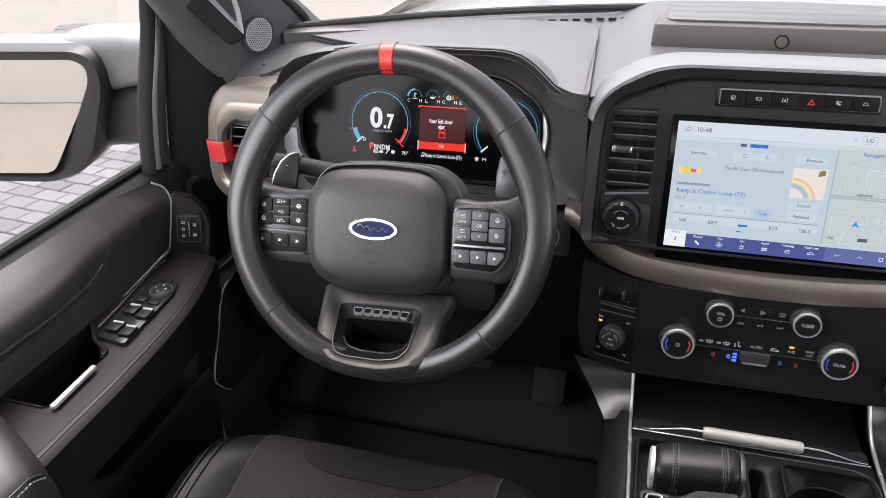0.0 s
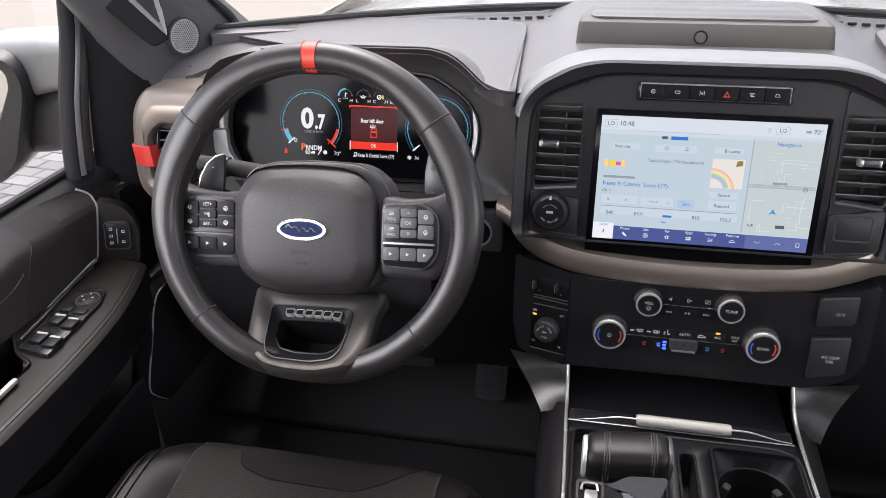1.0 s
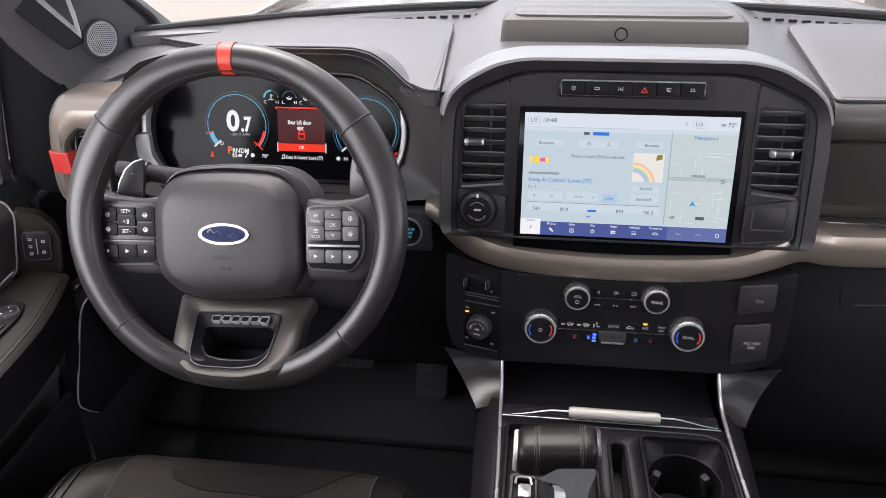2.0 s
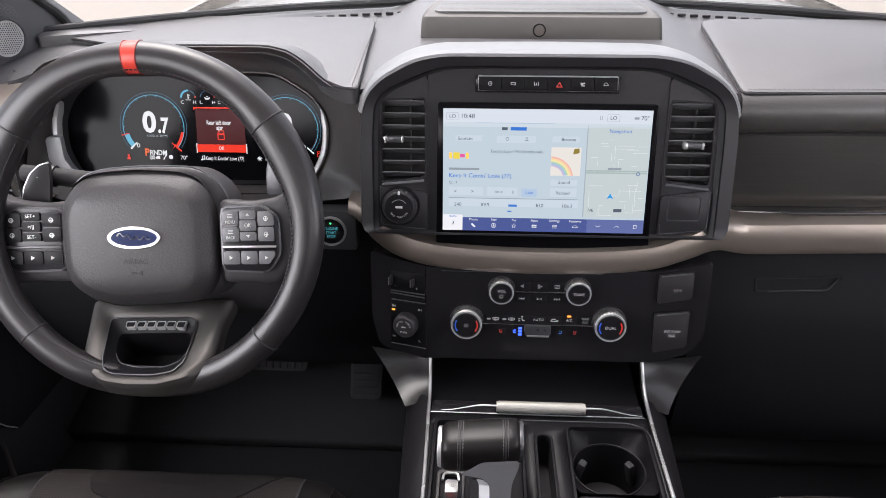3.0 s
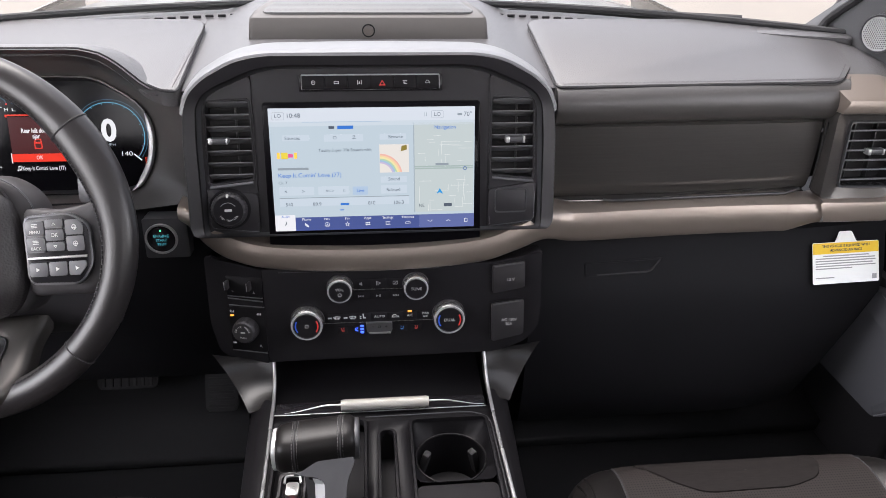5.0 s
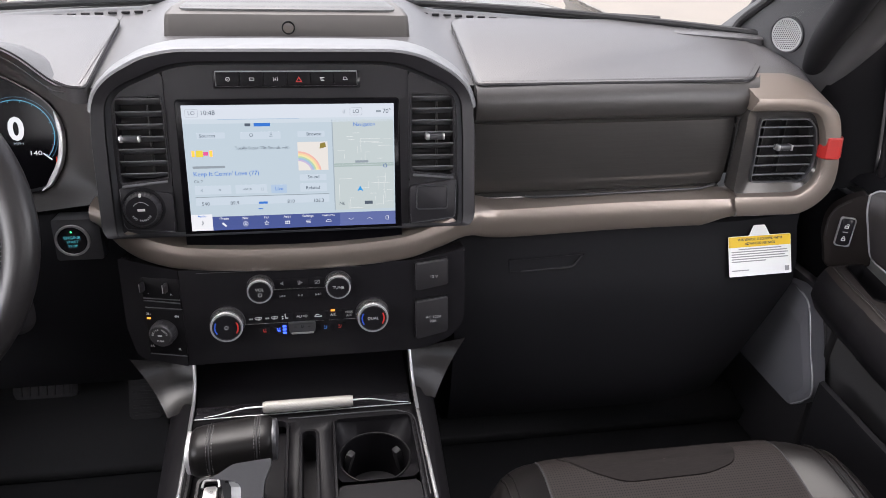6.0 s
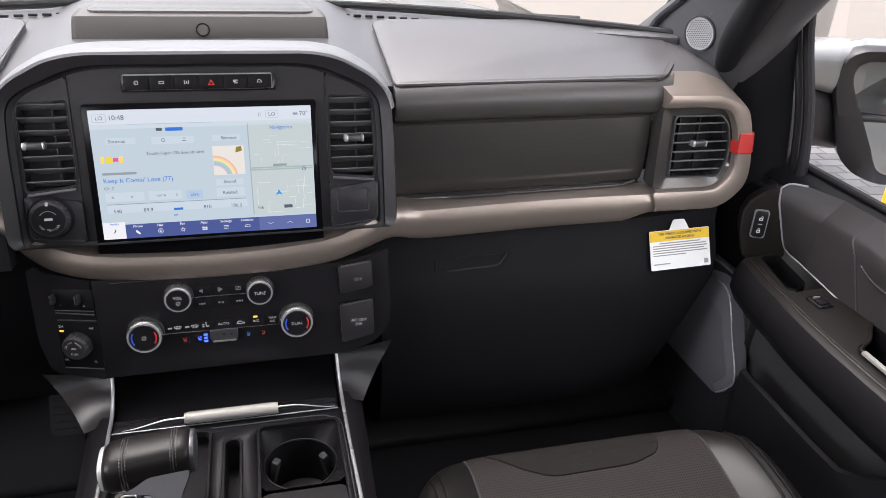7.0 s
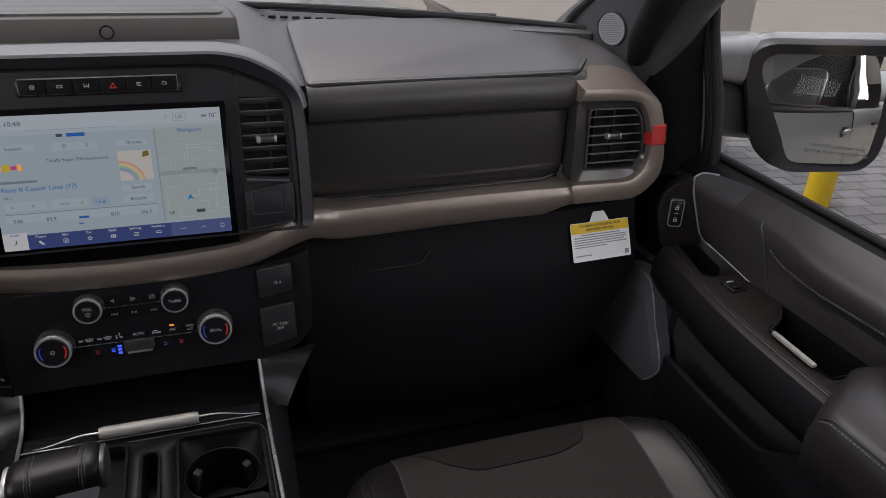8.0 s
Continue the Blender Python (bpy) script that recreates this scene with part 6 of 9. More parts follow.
kn = build_knob(panel, km, 0.0165, 0.016, PLASTIC, PLASTIC, 30, "mode_dial", "black drive-mode dial")
for i, ch in enumerate("DRIVE MODE"):
    if ch != " ":
        a = radians(168 - 17 * i)
        b = text_bm(ch, 0.0038)
        b.transform(Matrix.Translation((0.0098 * math.cos(a), 0.0098 * math.sin(a), 0.0162)) @ Matrix.Rotation(a - math.pi / 2, 4, "Z"))
        part("lettering", b, LEGEND, kn, "", km)
lettering("PUSH", 0.0040, 0, -0.0068, 0.0162, km, LEGEND, kn)
bar(0.006, 0.0018, 0, 0.001, 0.0163, km, LEGEND, kn, "mark")
for x, y, t in ((-0.2001, -0.0378, "2H"), (-0.1620, -0.0397, "4H"), (-0.2005, -0.0858, "4A"), (-0.1627, -0.0884, "4L")):
    lettering(t, 0.0050, x, y, 0.0008, BM, LEGEND, dm)
part("amber_lamp", plate(rrect(0.0052, 0.0024, 0.0006, -0.2003, -0.0439), 0.0012, 0.0), G_ORANGE, dm, "amber lamp", BM)

# ---- centre console ----
console = thing("centre_console", (0, 0.60, 1.0), "black centre console with open tray, cup holders and chrome rails", "console")
CZ = 1.150
# body sides
for s in (-1, 1):
    rows = []
    for y, w, zt in ((0.795, 0.1795, 1.142), (0.74, 0.178, 1.138), (0.66, 0.1745, 1.135), (0.55, 0.170, 1.132), (0.40, 0.169, 1.130), (0.10, 0.169, 1.130)):
        rows.append([(s * 0.146, y, zt + 0.013), (s * 0.158, y, zt + 0.011), (s * (w - 0.012), y, zt + 0.005), (s * (w - 0.003), y, zt - 0.003), (s * w, y, zt - 0.014), (s * (w + 0.003), y, zt - 0.08), (s * (w - 0.004), y, 0.83)])
    part("side", loft(rows, False), SATINBLACK, console, sharp=60)
    # satin flare that scoops from the control panel down to the console side
    def bow(a, b, c):
        return [V(a) * (1 - t) ** 2 + V(b) * 2 * t * (1 - t) + V(c) * t * t for t in np.linspace(0, 1, 21)]

    outer = bow((0.231, 0.843, 1.1985), (0.203, 0.838, 1.153), (0.179, 0.782, 1.143))
    inner = bow((0.146, 0.842, 1.188), (0.146, 0.828, 1.158), (0.146, 0.782, 1.154))
    rows = []
    for k, (a, e) in enumerate(zip(inner, outer)):
        row = []
        for v in np.linspace(0, 1, 11):
            p = a.lerp(e, v) + V((0, 0.005, -0.005)) * math.sin(math.pi * v) * (1 - k / 20) ** 1.5
            row.append((s * p.x, p.y, p.z))
        rows.append(row + [(s * (e.x + 0.0005), e.y + 0.004, e.z - 0.003), (s * (e.x - 0.002), e.y + 0.03, e.z - 0.03), (s * (e.x - 0.006), 0.93, e.z - 0.10)])
    part("flare", loft(rows, False), FLARE, console, "satin dark grey flared console wing", sharp=70)
    part("flare_side", loft([[(s * 0.181, y, z) for z in (1.13, 0.83)] for y in (0.79, 0.96)], False), LOWER, console)
    xs = (0.1475, 0.1465, 0.1455, 0.1450, 0.1430, 0.1415, 0.1405) if s < 0 else (0.1490, 0.1498, 0.1500, 0.1498, 0.1498, 0.1508, 0.1520)
    rail = spline([(s * x, y, z) for x, y, z in zip(xs, (0.840, 0.822, 0.795, 0.760, 0.690, 0.610, 0.45), (1.186, 1.168, 1.156, 1.153, 1.152, 1.152, 1.152))], 30)
    part("chrome_rail", tube(rail, 0.0024, 10), KNOBRING, console, "satin chrome rail")
# open bin behind the shifter
rows = [[(x, y, z) for x in (-0.146, 0.146)] for y, z in ((0.838, 1.186), (0.90, 1.182), (0.905, 1.14), (0.79, 1.132), (0.786, 1.140))]
part("bin", loft(rows, False), SATINBLACK, console)
part("ledge", rbox(0.285, 0.026, 0.012, 0.003, (0, 0.776, 1.146)), GLOSS, console, "gloss black ledge")
part("deck_lip", tube(spline([(-0.022, 0.7535, 1.1505), (0.04, 0.7538, 1.1505), (0.108, 0.7540, 1.1505), (0.128, 0.750, 1.1505), (0.1425, 0.737, 1.1505), (0.1445, 0.70, 1.1505), (0.1450, 0.60, 1.1505)], 40), 0.0009, 6), GUNMETAL, console)
part("ledge_chrome", rbox(0.285, 0.0016, 0.0016, 0.0006, (0, 0.7635, 1.1515)), KNOBRING, console)


# deck with recessed shifter well, slot and cup holder
def hole_plate(x0, x1, y0, y1, holes, z):
    """A deck with rectangular holes, built as strips between them."""
    xs = sorted({x0, x1, *[h[0] for h in holes], *[h[1] for h in holes]})
    ys = sorted({y0, y1, *[h[2] for h in holes], *[h[3] for h in holes]})
    bm = bmesh.new()
    for a, b in zip(xs, xs[1:]):
        for c, d in zip(ys, ys[1:]):
            mx, my = (a + b) / 2, (c + d) / 2
            if any(h[0] < mx < h[1] and h[2] < my < h[3] for h in holes):
                continue
            bm.faces.new([bm.verts.new(p) for p in ((a, c, z), (b, c, z), (b, d, z), (a, d, z))])
    bmesh.ops.remove_doubles(bm, verts=bm.verts, dist=1e-5)
    return bm


holes = [(-0.133, -0.0225, 0.45, 0.747), (-0.0035, 0.0150, 0.50, 0.724), (0.038, 0.138, 0.53, 0.742)]
ob = part("deck", hole_plate(-0.146, 0.146, 0.10, 0.766, holes, CZ), SATINBLACK, console)
ob.modifiers.new("thick", "SOLIDIFY").thickness = 0.006
for x0, x1, y0, y1 in holes:
    cx, cy, w, h = (x0 + x1) / 2, (y0 + y1) / 2, x1 - x0, y1 - y0
    part("well_rim", ring(rrect(w + 0.006, h + 0.006, 0.010, cx, cy), rrect(w - 0.002, h - 0.002, 0.009, cx, cy), CZ + 0.003, CZ - 0.006, 0.0015), SATINBLACK, console)
part("slot_well", loft([[(x, y, z) for x, y in rrect(0.0185, 0.224, 0.004, 0.00575, 0.612)] for z in (CZ, CZ - 0.05)], caps=False), RUBBER, console)
part("slot_floor", plate(rrect(0.0185, 0.224, 0.004, 0.00575, 0.612), CZ - 0.048, CZ - 0.05), RUBBER, console)
part("shift_well", plate(rrect(0.114, 0.296, 0.008, -0.078, 0.5985), CZ - 0.018, CZ - 0.03), SATINBLACK, console)
# cup holder: sloped collar down to a round cup with rubber fingers
cc = (0.0868, 0.690)
sq = by_angle(rrect(0.100, 0.110, 0.012, 0.088, 0.687), 48, cc)
ci = by_angle(circle(0.0440, 96, *cc), 48, cc)
rows = [[(x, y, CZ - 0.001) for x, y in sq], [(x, y, CZ - 0.006) for x, y in by_angle(rrect(0.097, 0.106, 0.012, 0.088, 0.687), 48, cc)], [(x, y, CZ - 0.020) for x, y in by_angle(circle(0.0470, 96, *cc), 48, cc)], [(x, y, CZ - 0.021) for x, y in ci], [(x, y, CZ - 0.085) for x, y in by_angle(circle(0.040, 96, *cc), 48, cc)]]
cup = part("cup_holder", loft(rows), SATINBLACK, console, "round cup holder with rubber fingers", sharp=40)
part("cup_rim", tube([(x, y, CZ - 0.0195) for x, y in circle(0.0448, 48, *cc)], 0.0012, 8, True), SATINBLACK, cup)
part("cup_floor", disc(0.041, CZ - 0.083, CZ - 0.087, 0, *cc), RUBBER, cup)
part("collar_rear", plate(rrect(0.098, 0.10, 0.01, 0.088, 0.580), CZ - 0.004, CZ - 0.02), SATINBLACK, cup)
for a in (30, 150):
    b = rbox(0.010, 0.012, 0.040, 0.003, (0, 0, 0))
    b.transform(Matrix.Translation((cc[0] + 0.0385 * math.cos(radians(a)), cc[1] + 0.0385 * math.sin(radians(a)), CZ - 0.045)) @ Matrix.Rotation(radians(a), 4, "Z") @ Matrix.Rotation(radians(-14), 4, "Y"))
    part("finger", b, RUBBER, cup, "grey rubber finger")

# gear shifter
shifter = thing("gear_shifter", (-0.075, 0.63, 1.15), "stitched black leather gear shifter with satin base", "gear shifter")
# leather grip: a fat rounded bar lying across, its top flattened
rows = []
for k in np.linspace(0, 1, 17):
    x = -0.1205 + 0.0900 * k
    f = (1 - (2 * abs(k - 0.5)) ** 6) ** 0.5
    e = 0.80 + 0.20 * f
    ring_ = []
    for j in range(28):
        a = 2 * math.pi * j / 28
        ca, sa = math.cos(a), math.sin(a)
        yy = 0.0272 * e * math.copysign(abs(ca) ** 0.75, ca)
        zz = 0.0248 * e * math.copysign(abs(sa) ** 0.75, sa)
        ring_.append((x, 0.634 + yy + 0.004 * k - 0.10 * zz, 1.213 + zz + 0.007 * k + 0.08 * yy))
    rows.append(ring_)
grip = part("grip", loft(rows, True, False, True), SEATLEATHER, shifter, "stitched leather grip", sharp=60)
for k in (4, 13):
    part("seam", tube([V(p) for p in rows[k][1:24]], 0.0009, 6), RUBBER, grip)
for k in (3, 5, 12, 14):
    rr = [V(p) * 0.5 + V(q) * 0.5 for p, q in zip(rows[k], rows[4 if k < 8 else 13])]
    stitches([V(p) + V((0, 0, 0)) for p in rr[2:15]], (0, -0.3, 1), 0.0036, 0.0007, THREAD, grip)
    stitches([V((p[0], p[1], p[2])) for p in rr[14:22]], (0, -1, 0.2), 0.0036, 0.0007, THREAD, grip)
# satin end caps and stem
for e, d in ((rows[0], -1), (rows[-1], 1)):
    c = sum((V(p) for p in e), V((0, 0, 0))) / len(e)
    part("end_cap", loft([[(c.x + d * w, c.y + (p[1] - c.y) * k, c.z + (p[2] - c.z) * k) for p in e] for w, k in ((-0.001, 1.035), (0.0018, 1.035), (0.0032, 1.0), (0.004, 0.9))], True, False, True), CLUSTERLINE if d < 0 else GUNMETAL, shifter, "satin silver end cap", sharp=40)
stem = loft([[(-0.066 + sx * w, y, z) for sx, y in ((-1, y0), (1, y0), (1, y1), (-1, y1))] for w, y0, y1, z in ((0.020, 0.560, 0.640, 1.128), (0.017, 0.580, 0.640, 1.165), (0.024, 0.605, 0.65, 1.200))], True, False, True)
bmesh.ops.bevel(stem, geom=stem.edges[:], offset=0.006, segments=2, affect="EDGES")
part("stem", stem, PLASTIC, shifter)
SATINGREY = material("satin_grey", (0.060, 0.060, 0.064), 0.4, metal=0.35, grain=0.1, stain=0.08)
fm = plane_at((-0.06, 0.604, 1.213), (1, 0, 0), (0, 0.68, 0.70))
face = [(-0.0400, -0.0086), (-0.0300, -0.0052), (-0.0207, 0.0005), (-0.0132, 0.0048), (0.0057, 0.0062), (0.0278, 0.0077), (0.0271, -0.0002), (0.0202, -0.0153), (0.0184, -0.0272), (0.0177, -0.0600), (-0.0039, -0.0600), (-0.0050, -0.0200), (-0.0090, -0.0135), (-0.0255, -0.0105)]
part("front_plate", plate(rounded(face, [0.002, 0.005, 0.008, 0.008, 0.01, 0.003, 0.004, 0.010, 0.01, 0.004, 0.004, 0.010, 0.006, 0.006]), 0.002, -0.010, 0.0015), SATINGREY, shifter, "satin grey shifter face", fm)
# side of the grey face, coloured silver for the window light on it
part("plate_flank", loft([[(-0.0095, -0.0138, 0.0012), (-0.0052, -0.0200, 0.0018), (-0.0041, -0.0600, 0.0018)], [(-0.0190, -0.0130, -0.004), (-0.0164, -0.0190, -0.007), (-0.0150, -0.0600, -0.007)], [(-0.0195, -0.0130, -0.012), (-0.0168, -0.0190, -0.016), (-0.0154, -0.0600, -0.016)]], False), SILVER_PAINT, shifter, "shifter flank coloured pale for window light", fm, sharp=25)
# fold button sunk in a dark gloss well
bt = part("button_well", ring(rrect(0.0345, 0.062, 0.008, -0.1105, 0.641), rrect(0.0265, 0.052, 0.006, -0.1100, 0.640), 1.1395, 1.126, 0.002), PLASTIC, shifter)
part("well_floor", plate(rrect(0.027, 0.053, 0.005, -0.110, 0.640), 1.1325, 1.124), GLOSS, bt)
part("fold_button", plate(rrect(0.0150, 0.0200, 0.002, -0.109, 0.6400), 1.1445, 1.131, 0.0015), SATIN, bt, "silver shifter fold button")
part("mark", ring(circle(0.0022, 16, -0.1075, 0.641), circle(0.0016, 16, -0.1075, 0.641), 1.1448, 1.144), DIMLEGEND, bt)
bar(0.0005, 0.0042, -0.1108, 0.640, 1.1446, Matrix.Identity(4), DIMLEGEND, bt, "mark")
part("button_lip", tube(spline([(-0.1205, 0.656, 1.137), (-0.1185, 0.6645, 1.139), (-0.1095, 0.6655, 1.1395), (-0.1025, 0.6645, 1.139), (-0.1005, 0.656, 1.137)], 16), 0.0017, 8), KNOBRING, bt)
part("button_lamp", plate(rrect(0.009, 0.004, 0.0008, -0.1085, 0.6235), 1.1345, 1.132), REDPLASTIC, bt, "red mark below the button")

# knurled pick tool lying on the ledge
tool = thing("pick_tool", (0.005, 0.777, 1.156), "double-ended steel pick with knurled handle on the ledge", "hand tool")
n, L, r = 120, 0.118, 0.0076
rows = []
for i in range(n + 1):
    x = -L / 2 + L * i / n
    row = []
    for j in range(48):
        a = 2 * math.pi * j / 48
        kn_ = 0.00035 * ((math.sin(24 * a / 2 + x * 1600) + math.sin(24 * a / 2 - x * 1600)))
        rr = r + kn_ if 2 < i < n - 2 else r * 0.93
        row.append((0.005 + x, 0.7680 + rr * math.cos(a), 1.1600 + rr * math.sin(a)))
    rows.append(row)
part("handle", loft(rows, True, False, True), STEEL, tool, "knurled steel handle", sharp=70)
for s in (-1, 1):
    pts = spline([(0.005 + s * 0.057, 0.7690, 1.1605), (0.005 + s * 0.080, 0.7695, 1.1600), (0.005 + s * 0.095, 0.7685, 1.158), (0.005 + s * 0.118, 0.766, 1.1545), (0.005 + s * 0.134, 0.765, 1.1535)], 20)
    part("point", tube(pts, [0.0013 - 0.00005 * k for k in range(20)], 8), KNOBRING, tool, "bent chrome point")

# ---- steering wheel ----
WM = plane_at((-0.461, 0.7146, 1.4494), (1, 0.0166, 0.0254), (0, 0.372, 0.928))
wheel = thing("steering_wheel", (-0.461, 0.72, 1.453), "black leather steering wheel with red centre mark and buttons", "steering wheel")


def build_rim():
    n, seg = 144, 20
    cx, cy = 0.0095, 0.0008
    rows = []
    for i in range(n):
        a = 2 * math.pi * i / n
        deg = math.degrees(a)
        # thicker thumb grips beside the spokes
        g = sum(math.exp(-((deg - c + 180) % 360 - 180) ** 2 / (2 * 17 ** 2)) for c in (28, 152))
        fl = -0.0020 * math.exp(-((deg - 270 + 180) % 360 - 180) ** 2 / (2 * 22 ** 2))
        dip = 0.017 * math.exp(-((deg - 271 + 180) % 360 - 180) ** 2 / (2 * 14 ** 2))
        R, ra, rb = 0.1828 - 0.0045 * g - fl, 0.0176 + 0.0044 * g, 0.0168 + 0.0010 * g
        rows.append([(cx + (R + ra * math.cos(t)) * math.cos(a), cy + (R * 0.990 + ra * math.cos(t)) * math.sin(a), 0.008 - dip + rb * math.sin(t)) for t in np.linspace(0, 2 * math.pi, seg + 1)[:-1]])
    # the red mark is its own band at the top
    red = [i for i in range(n) if abs(i * 360 / n - 90.2) < 2.8]
    keep = [i for i in range(n) if i not in red[1:-1]]
    start = keep.index(red[-1])
    order = keep[start:] + keep[:start]
    part("rim", loft([rows[i] for i in order], True), RIMLEATHER, wheel, "", WM, sharp=80)
    part("red_mark", loft([[(x * (1 + 0.0008), y * (1 + 0.0008), 0.008 + (z - 0.008) * 1.02) for x, y, z in rows[i]] for i in red], True), RED, wheel, "red leather centre mark", WM, sharp=80)
    for i in (red[0], red[-1]):
        c = V((cx + 0.1828 * math.cos(2 * math.pi * i / n), cy + 0.1810 * math.sin(2 * math.pi * i / n), 0.008))
        part("red_seam", tube([V(p) + (V(p) - c) * 0.02 for p in rows[i]], 0.0007, 6, True), DARKRED, wheel, "", WM)
    # seams round the rim
    for d in (38.5, 141.5, 222.5, 315.5):
        i = round(d / 360 * n) % n
        c = V((cx + 0.1828 * math.cos(radians(d)), cy + 0.1810 * math.sin(radians(d)), 0.008))
        part("seam", tube([V(p) + (V(p) - c) * 0.012 for p in rows[i]], 0.0010, 6, True), RUBBER, wheel, "", WM)
    # stitching along the inner edge
    for d0, d1 in ((45, 135), (228, 312), (-36, 36), (145, 218)):
        path = []
        for d in np.linspace(d0, d1, 40):
            i = (d % 360) / 360 * n
            q = V(rows[int(i) % n][8])
            path.append(WM @ (q * 1.0 + V((0, 0, 0.0005))))
        stitches(path, WM.to_3x3() @ V((0, 0, 1)), 0.0048, 0.0009, RUBBER, wheel)


build_rim()


def dome(pts, front, rise, back, n=64, c=None, steps=5):
    """A pillow-shaped cover over an outline."""
    c = c or (sum(p[0] for p in pts) / len(pts), sum(p[1] for p in pts) / len(pts))
    o = by_angle(pts, n, c)
    rows = [[(x, y, back) for x, y in o], [(x, y, front - 0.006) for x, y in o]]
    for k in range(steps + 1):
        t = k / steps
        s = 1 - 0.05 * t - 0.9 * t * t
        z = front + rise * (1 - (1 - t) ** 2) - 0.006 * (1 - t) ** 3
        rows.append([(c[0] + (x - c[0]) * s, c[1] + (y - c[1]) * s, z) for x, y in o])
    bm = loft(rows)
    v = [w for w in bm.verts if abs(w.co.z - (front + rise)) < 1e-5]
    try:
        bm.faces.new(sorted(v, key=lambda w: math.atan2(w.co.y - c[1], w.co.x - c[0])))
    except ValueError:
        pass
    return bm


# airbag cover: a broad pillow whose brow and chin fold back at soft creases
hub_o = [(-0.0940, 0.019), (-0.0780, 0.050), (-0.0560, 0.0585), (-0.007, 0.0618), (0.042, 0.0590), (0.066, 0.0510), (0.082, 0.019), (0.0838, -0.060), (0.065, -0.0895), (-0.034, -0.0957), (-0.067, -0.086), (-0.0855, -0.070), (-0.0935, -0.049)]
hub_c = (-0.004, -0.016)
hub_l = by_angle(rounded(hub_o, 0.016, 5), 96, hub_c)


def fold(y):
    return -0.42 * max(0, y - 0.026) - 0.30 * max(0, -0.066 - y)


hub_rows = []
for k, z in ((0.99, -0.06), (1.0, -0.014), (0.992, -0.0085), (0.975, -0.0050), (0.95, -0.0022), (0.90, 0.0015), (0.84, 0.0055), (0.81, 0.0072), (0.78, 0.0080), (0.66, 0.0090), (0.52, 0.0100), (0.36, 0.0106), (0.2, 0.0110), (0.02, 0.0110)):
    row = [(hub_c[0] + (x - hub_c[0]) * k, hub_c[1] + (y - hub_c[1]) * k) for x, y in hub_l]
    hub_rows.append([(x, y, z + (fold(y) if z > -0.01 else 0)) for x, y in row])
part("airbag_cover", loft(hub_rows, True, False, True), PADCOVER, wheel, "grained black airbag cover", WM, sharp=55)
# collar behind the cover, proud along the passenger side
col_o = [(-0.095, 0.024), (-0.078, 0.054), (-0.05, 0.063), (0.0, 0.066), (0.060, 0.064), (0.086, 0.046), (0.098, 0.022), (0.097, -0.055), (0.075, -0.090), (-0.06, -0.092), (-0.095, -0.055)]
part("collar", dome(rounded(col_o, 0.018, 5), -0.022, 0.004, -0.07), SOFT, wheel, "", WM, sharp=55)
part("collar_line", tube([WM @ V((x, y, -0.0215)) for x, y in [q for q in by_angle(rounded(col_o, 0.018, 5), 96, hub_c) if q[1] > 0.018]][::-1], 0.0009, 6), GUNMETAL, wheel)
# badge: a navy oval with silver edge and a plain wavy stroke
HZ = 0.0128
bx, by = -0.0013, -0.0130


def oval(a, b):
    return [(bx + a * math.cos(t), by + b * math.sin(t)) for t in np.linspace(0, 2 * math.pi, 65)[:-1]]


bd = part("badge", ring(oval(0.0298, 0.0126), oval(0.0278, 0.0108), HZ + 0.0008, HZ - 0.006, 0.0008), CHROME, wheel, "navy oval badge with silver edge", WM)
part("badge_edge", ring(oval(0.0280, 0.0110), oval(0.0262, 0.0094), HZ + 0.0003, HZ - 0.006), SATIN, bd, "", WM)
part("badge_field", plate(oval(0.0264, 0.0096), HZ - 0.0002, HZ - 0.006), BLUEENAMEL, bd, "", WM)
stroke = [V((-0.0185 + 0.037 * k / 89, 0.0040 * math.exp(-((k - 12) / 16) ** 2) + 0.0019 * math.sin(k * 0.28) - 0.0004)) for k in range(90)]
part("badge_stroke", tube([WM @ V((bx + q.x, by + q.y, HZ + 0.0004)) for q in stroke], [0.00120 - 0.00040 * abs(math.sin(k * 0.35)) for k in range(90)], 6, flat=0.5), SATIN, bd)
lettering("AIRBAG", 0.0078, -0.0016, -0.0400, HZ - 0.0018, WM, RUBBER, wheel)
part("horn_mark", plate([(-0.0075, -0.0515), (0.0005, -0.0525), (0.005, -0.0495), (0.005, -0.0555), (0.0005, -0.0535), (-0.0075, -0.0545)], HZ - 0.0021, HZ - 0.004), RUBBER, wheel, "", WM)


def key_frame(s):
    """The frame of a key pod, set a little behind the rim's plane."""
    if s > 0:
        return WM @ Matrix.Translation((0.0924 - 0.086 * 0.91, -0.0454 + 0.0393 * 1.094, -0.0085)) @ Matrix.Diagonal((0.91, 1.094, 1, 1))
    return WM @ Matrix.Translation((-0.0915 + 0.086 * 1.05, -0.0435 + 0.0393 * 1.07, -0.0085)) @ Matrix.Diagonal((1.05, 1.07, 1, 1))


